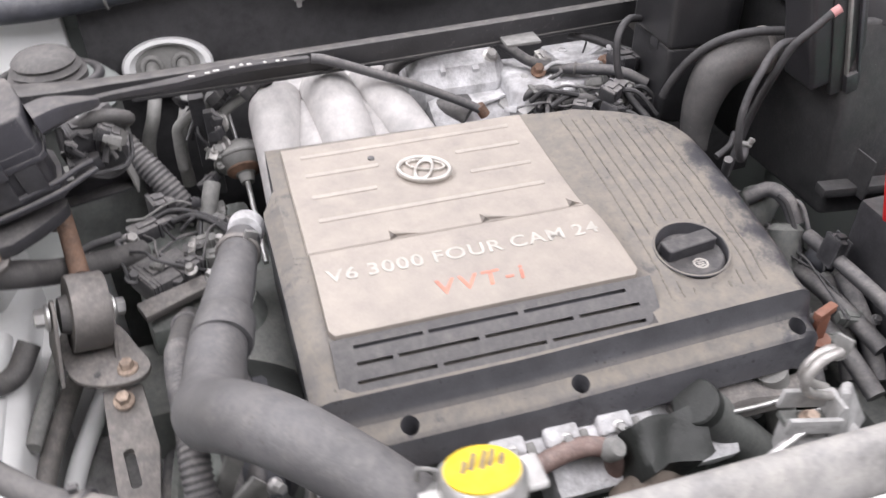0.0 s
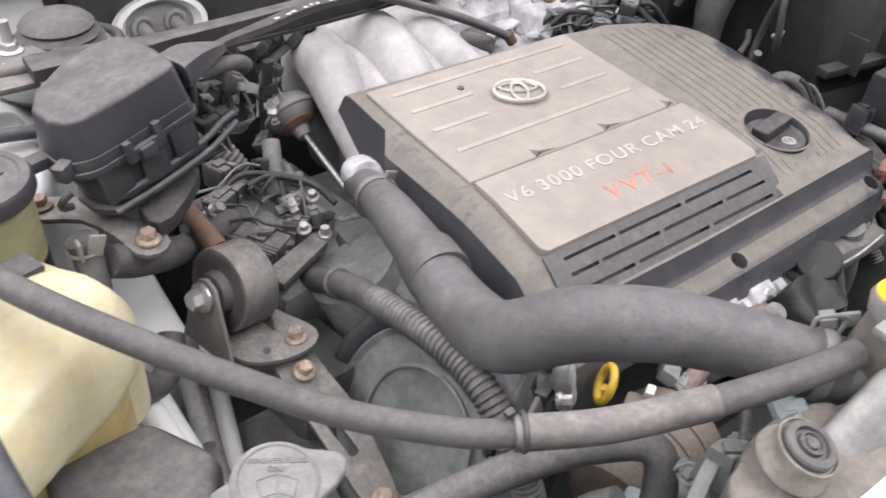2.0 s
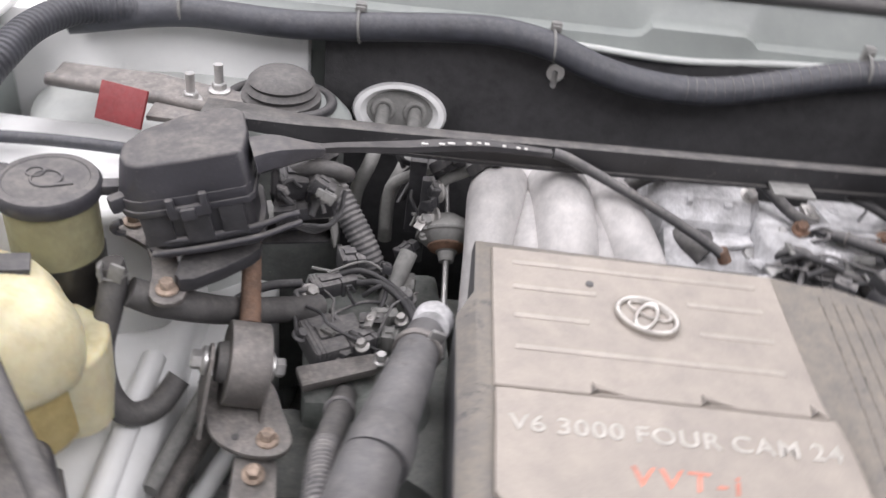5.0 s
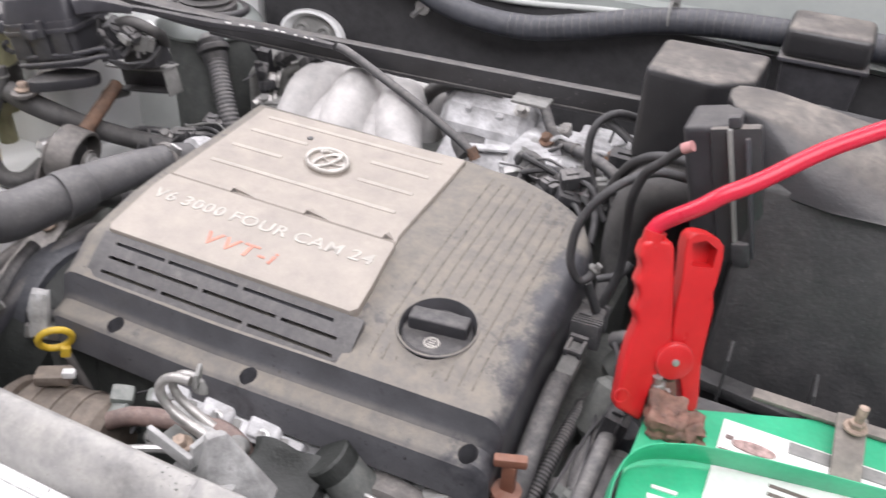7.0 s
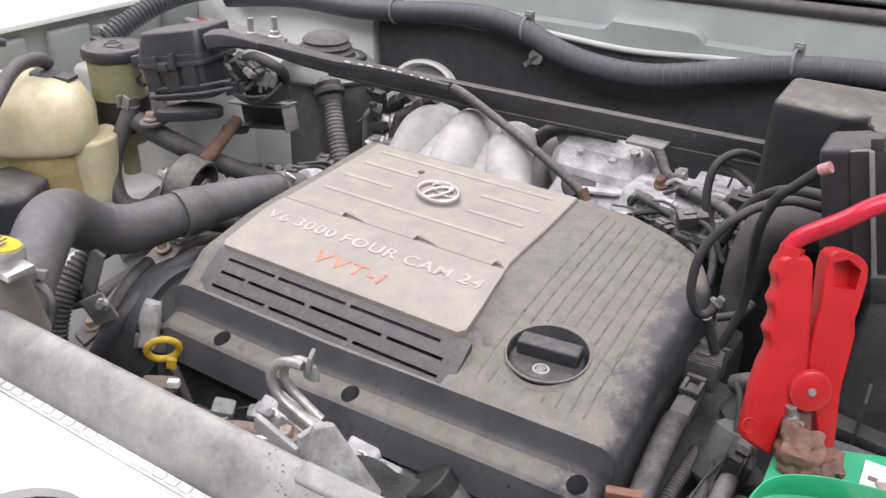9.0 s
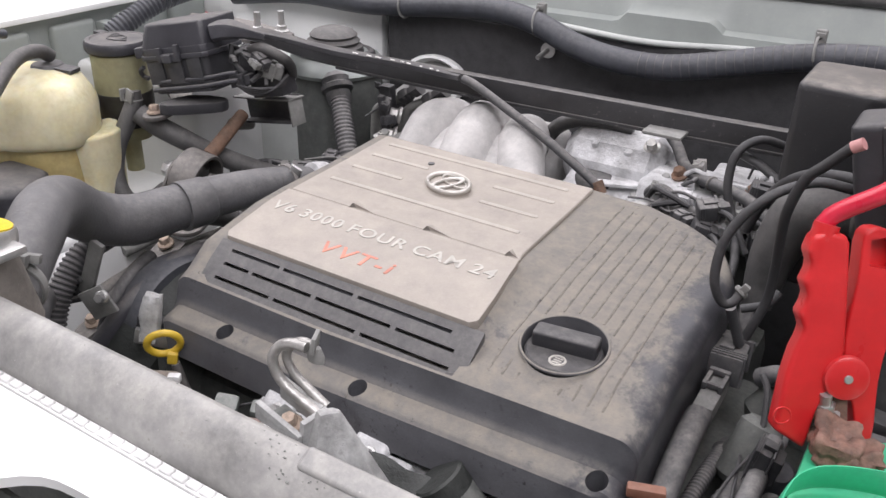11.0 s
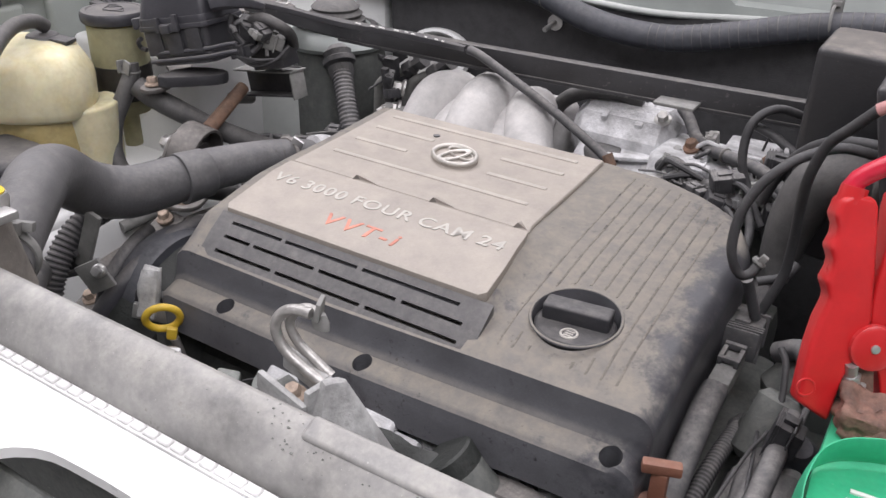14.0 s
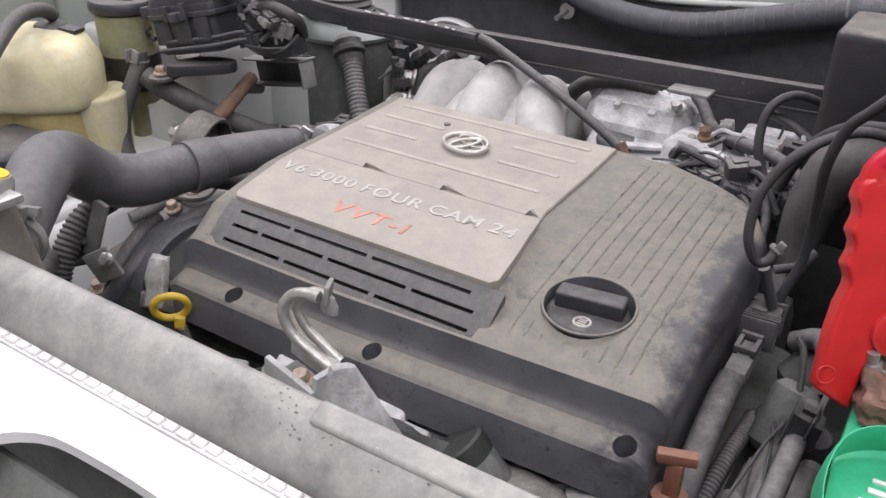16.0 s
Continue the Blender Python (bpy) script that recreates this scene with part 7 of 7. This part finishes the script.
# ---- gap between cover and battery ----
gap = thing("gearbox_cables", (0.40, 0.05, 0.70), "dark jumble of cables and joints beside the battery", "cable")
part("cable", tube([(0.395, -0.09, 0.86), (0.388, -0.05, 0.868), (0.382, 0.0, 0.872), (0.385, 0.05, 0.86)], 0.0095, 14), CONDUIT, gap)
part("cable", tube([(0.375, -0.12, 0.83), (0.372, -0.07, 0.845), (0.368, -0.02, 0.85)], 0.010, 14), CONDUIT, gap)
part("cable", tube([(0.372, 0.085, 0.935), (0.380, 0.075, 0.925), (0.386, 0.05, 0.89), (0.382, 0.02, 0.85)], 0.0028, 8, 0.004), WIRE, gap)
part("joint", rod((0.375, 0.045, 0.85), (0.385, 0.075, 0.90), 0.019, n=22, bev=0.006), DEEP, gap)
part("joint", rod((0.372, 0.12, 0.86), (0.40, 0.14, 0.90), 0.022, n=22, bev=0.007), DEEP, gap)
part("plug", plug((0.398, 0.01, 0.91), (0.022, 0.022, 0.030), 0.004, (0, 10, 0)), BLACK, gap)
part("plug", plug((0.352, 0.04, 0.81), (0.03, 0.05, 0.025), 0.004, (0, 0, 10)), CONDUIT, gap)
part("eye", ring((0.352, 0.08, 0.825), (0.2, -0.5, 0.8), 0.008, 0.003, 20, 8), CAPGREY, gap)
for a, b, r in (((0.398, 0.010, 0.868), (0.378, -0.085, 0.815), 0.0105), ((0.410, 0.002, 0.880), (0.396, -0.10, 0.825), 0.0095), ((0.372, 0.020, 0.850), (0.362, -0.06, 0.808), 0.008)):
    m = (Vector(a) + Vector(b)) / 2 + Vector((0.002, 0, 0.006))
    part("sleeved_cable", tube([a, m, b], r, 16), CONDUIT, gap, "thick dusty grey sleeve")
    part("sleeve_end", rod(Vector(a) + Vector((0, 0.006, 0.002)), a, r * 0.8, n=14), CAPGREY, gap)
part("thin_cable", tube([(0.398, 0.105, 0.905), (0.404, 0.085, 0.918), (0.403, 0.06, 0.90), (0.400, 0.035, 0.865)], 0.0026, 8, 0.004), CONDUIT, gap)
part("round_boot", lathe([(0, 0), (0.015, 0), (0.017, 0.006), (0.015, 0.022), (0.010, 0.027), (0, 0.027)], (0.405, 0.035, 0.868), (0.1, -0.3, 1), 20), LOOM, gap)
part("coil_hose", tube([(0.366, 0.125, 0.905), (0.385, 0.115, 0.92), (0.396, 0.095, 0.915), (0.40, 0.075, 0.895)], 0.009, 14), CONDUIT, gap)
part("tray", box(0.395, 0.68, -0.19, 0.05, 0.50, 0.778, 0.004), DEEP, gap, "dark battery tray")
for at, way, r, h in (((0.376, 0.085, 0.848), (0.1, -0.6, 0.8), 0.022, 0.020), ((0.392, -0.035, 0.825), (0.3, -0.4, 0.8), 0.018, 0.016)):
    part("casting", lathe([(0, 0), (r, 0), (r * 1.02, h * 0.3), (r * 0.92, h * 0.75), (r * 0.6, h), (r * 0.35, h * 0.95), (0, h * 0.9)], at, way, 26), DEEP, gap, "dull green-grey gearbox casting")
part("selector_rod", rod((0.350, 0.074, 0.842), (0.400, 0.060, 0.850), 0.012, n=20, bev=0.003), DEEP, gap)
part("tray_edge", tube([(0.396, 0.05, 0.90), (0.396, -0.05, 0.905), (0.396, -0.15, 0.90)], 0.008, 10), CONDUIT, gap)

# ---- crumbs and grit lying on the beam and cover ----
def grit(name, spots, label, mat):
    rnd = random.Random(7)
    bm = bmesh.new()
    for x0, x1, y0, y1, z, n, size in spots:
        for _ in range(n):
            s = size * rnd.uniform(0.5, 1.3)
            x, y = rnd.uniform(x0, x1), rnd.uniform(y0, y1)
            bit = bmesh.new()
            bmesh.ops.create_icosphere(bit, subdivisions=1, radius=s)
            bit.transform(Matrix.Translation((x, y, z(x, y) + s * 0.2)) @ Matrix.Diagonal((rnd.uniform(0.7, 1.6), rnd.uniform(0.7, 1.3), 0.5, 1)))
            bm = join(bm, bit)
    return solo(name, bm, mat, label, "grit", kind="stuff")


def beam_top(x, y):
    return float(np.interp(y, [-0.304, -0.2995, -0.294, -0.288, -0.282, -0.2775], [1.0175, 1.025, 1.0315, 1.0365, 1.039, 1.0375])) + 0.0012 * math.cos(6 * x) - 0.006 * max(0.0, x - 0.3)


grit("grit", [(0.18, 0.36, -0.297, -0.278, beam_top, 60, 0.0007), (0.0, 0.5, -0.302, -0.278, beam_top, 40, 0.00045)], "dark crumbs of grit scattered on the dusty beam", DEEP)

# ---- tangles of thin leads and small fittings ----
def tangle(owner, x, y, z, leads, bits, seed, lead_mats, bit_mats):
    rnd = random.Random(seed)
    at = lambda: Vector((rnd.uniform(*x), rnd.uniform(*y), rnd.uniform(*z)))
    for k in range(leads):
        a, b = at(), at()
        m = (a + b) / 2 + Vector((rnd.uniform(-0.015, 0.015), rnd.uniform(-0.015, 0.015), rnd.uniform(0.0, 0.018)))
        part("lead", tube([a, a.lerp(m, 0.6) + Vector((0, 0, 0.006)), m, b], rnd.choice((0.0014, 0.0018, 0.0026, 0.0034)), 8, 0.005), lead_mats[k % len(lead_mats)], owner)
    for k in range(bits):
        p, s = at(), rnd.uniform(0.007, 0.014)
        turn = (rnd.uniform(-25, 25), rnd.uniform(-25, 25), rnd.uniform(0, 180))
        if k % 3 == 0:
            bm = hexhead(p, (rnd.uniform(-0.5, 0.5), rnd.uniform(-0.7, 0), 1), s * 0.5, s * 0.8)
        elif k % 3 == 1:
            bm = plug(p, (s * 2.0, s, s * 0.9), 0.001, turn)
        else:
            bm = join(block(p, (s * 2.2, s, 0.003), 0.001, turn), ring(p + Vector((0, 0, 0.002)), (0, 0, 1), s * 0.4, 0.0012, 16, 6))
        part(("bolt", "clip_plug", "tab")[k % 3], bm, bit_mats[k % len(bit_mats)], owner)


tangle(inj, (0.15, 0.30), (0.285, 0.345), (0.935, 0.968), 14, 15, 3, (CONDUIT, WIRE, CAPGREY, RUBBER), (ALUW, CONDUIT, CAPGREY, BLACK, ALUW))
tangle(plen, (0.19, 0.32), (0.345, 0.40), (0.962, 0.980), 6, 9, 5, (CONDUIT, ALUW), (ALUW, DULL, CAPGREY, RUST))
tangle(lead, (-0.34, -0.29), (0.205, 0.26), (1.015, 1.060), 10, 4, 8, (WIRE, RUBBER, CONDUIT), (BLACK, CAPGREY))
tangle(gear, (-0.32, -0.20), (0.19, 0.33), (0.868, 0.900), 12, 14, 11, (WIRE, CONDUIT, CAPGREY), (CONDUIT, CAPGREY, DULL, BLACK))
tangle(gear, (-0.235, -0.185), (0.34, 0.41), (0.90, 0.985), 7, 8, 13, (BLACK, WIRE, CAPGREY), (CAPGREY, BLACK, DULL))
tangle(gap, (0.352, 0.405), (-0.08, 0.14), (0.845, 0.885), 5, 7, 17, (WIRE, WIRE), (CONDUIT, DEEP, BLACK, CONDUIT))
tangle(fr, (-0.10, 0.02), (-0.135, -0.095), (0.80, 0.838), 4, 6, 19, (CONDUIT, WIRE), (DEEP, GREENISH, MUD, CAPGREY))
tangle(br, (-0.20, -0.13), (-0.26, -0.22), (0.90, 0.965), 5, 9, 23, (CONDUIT, CAPGREY), (GREENISH, CAPGREY, GREENISH, CONDUIT))
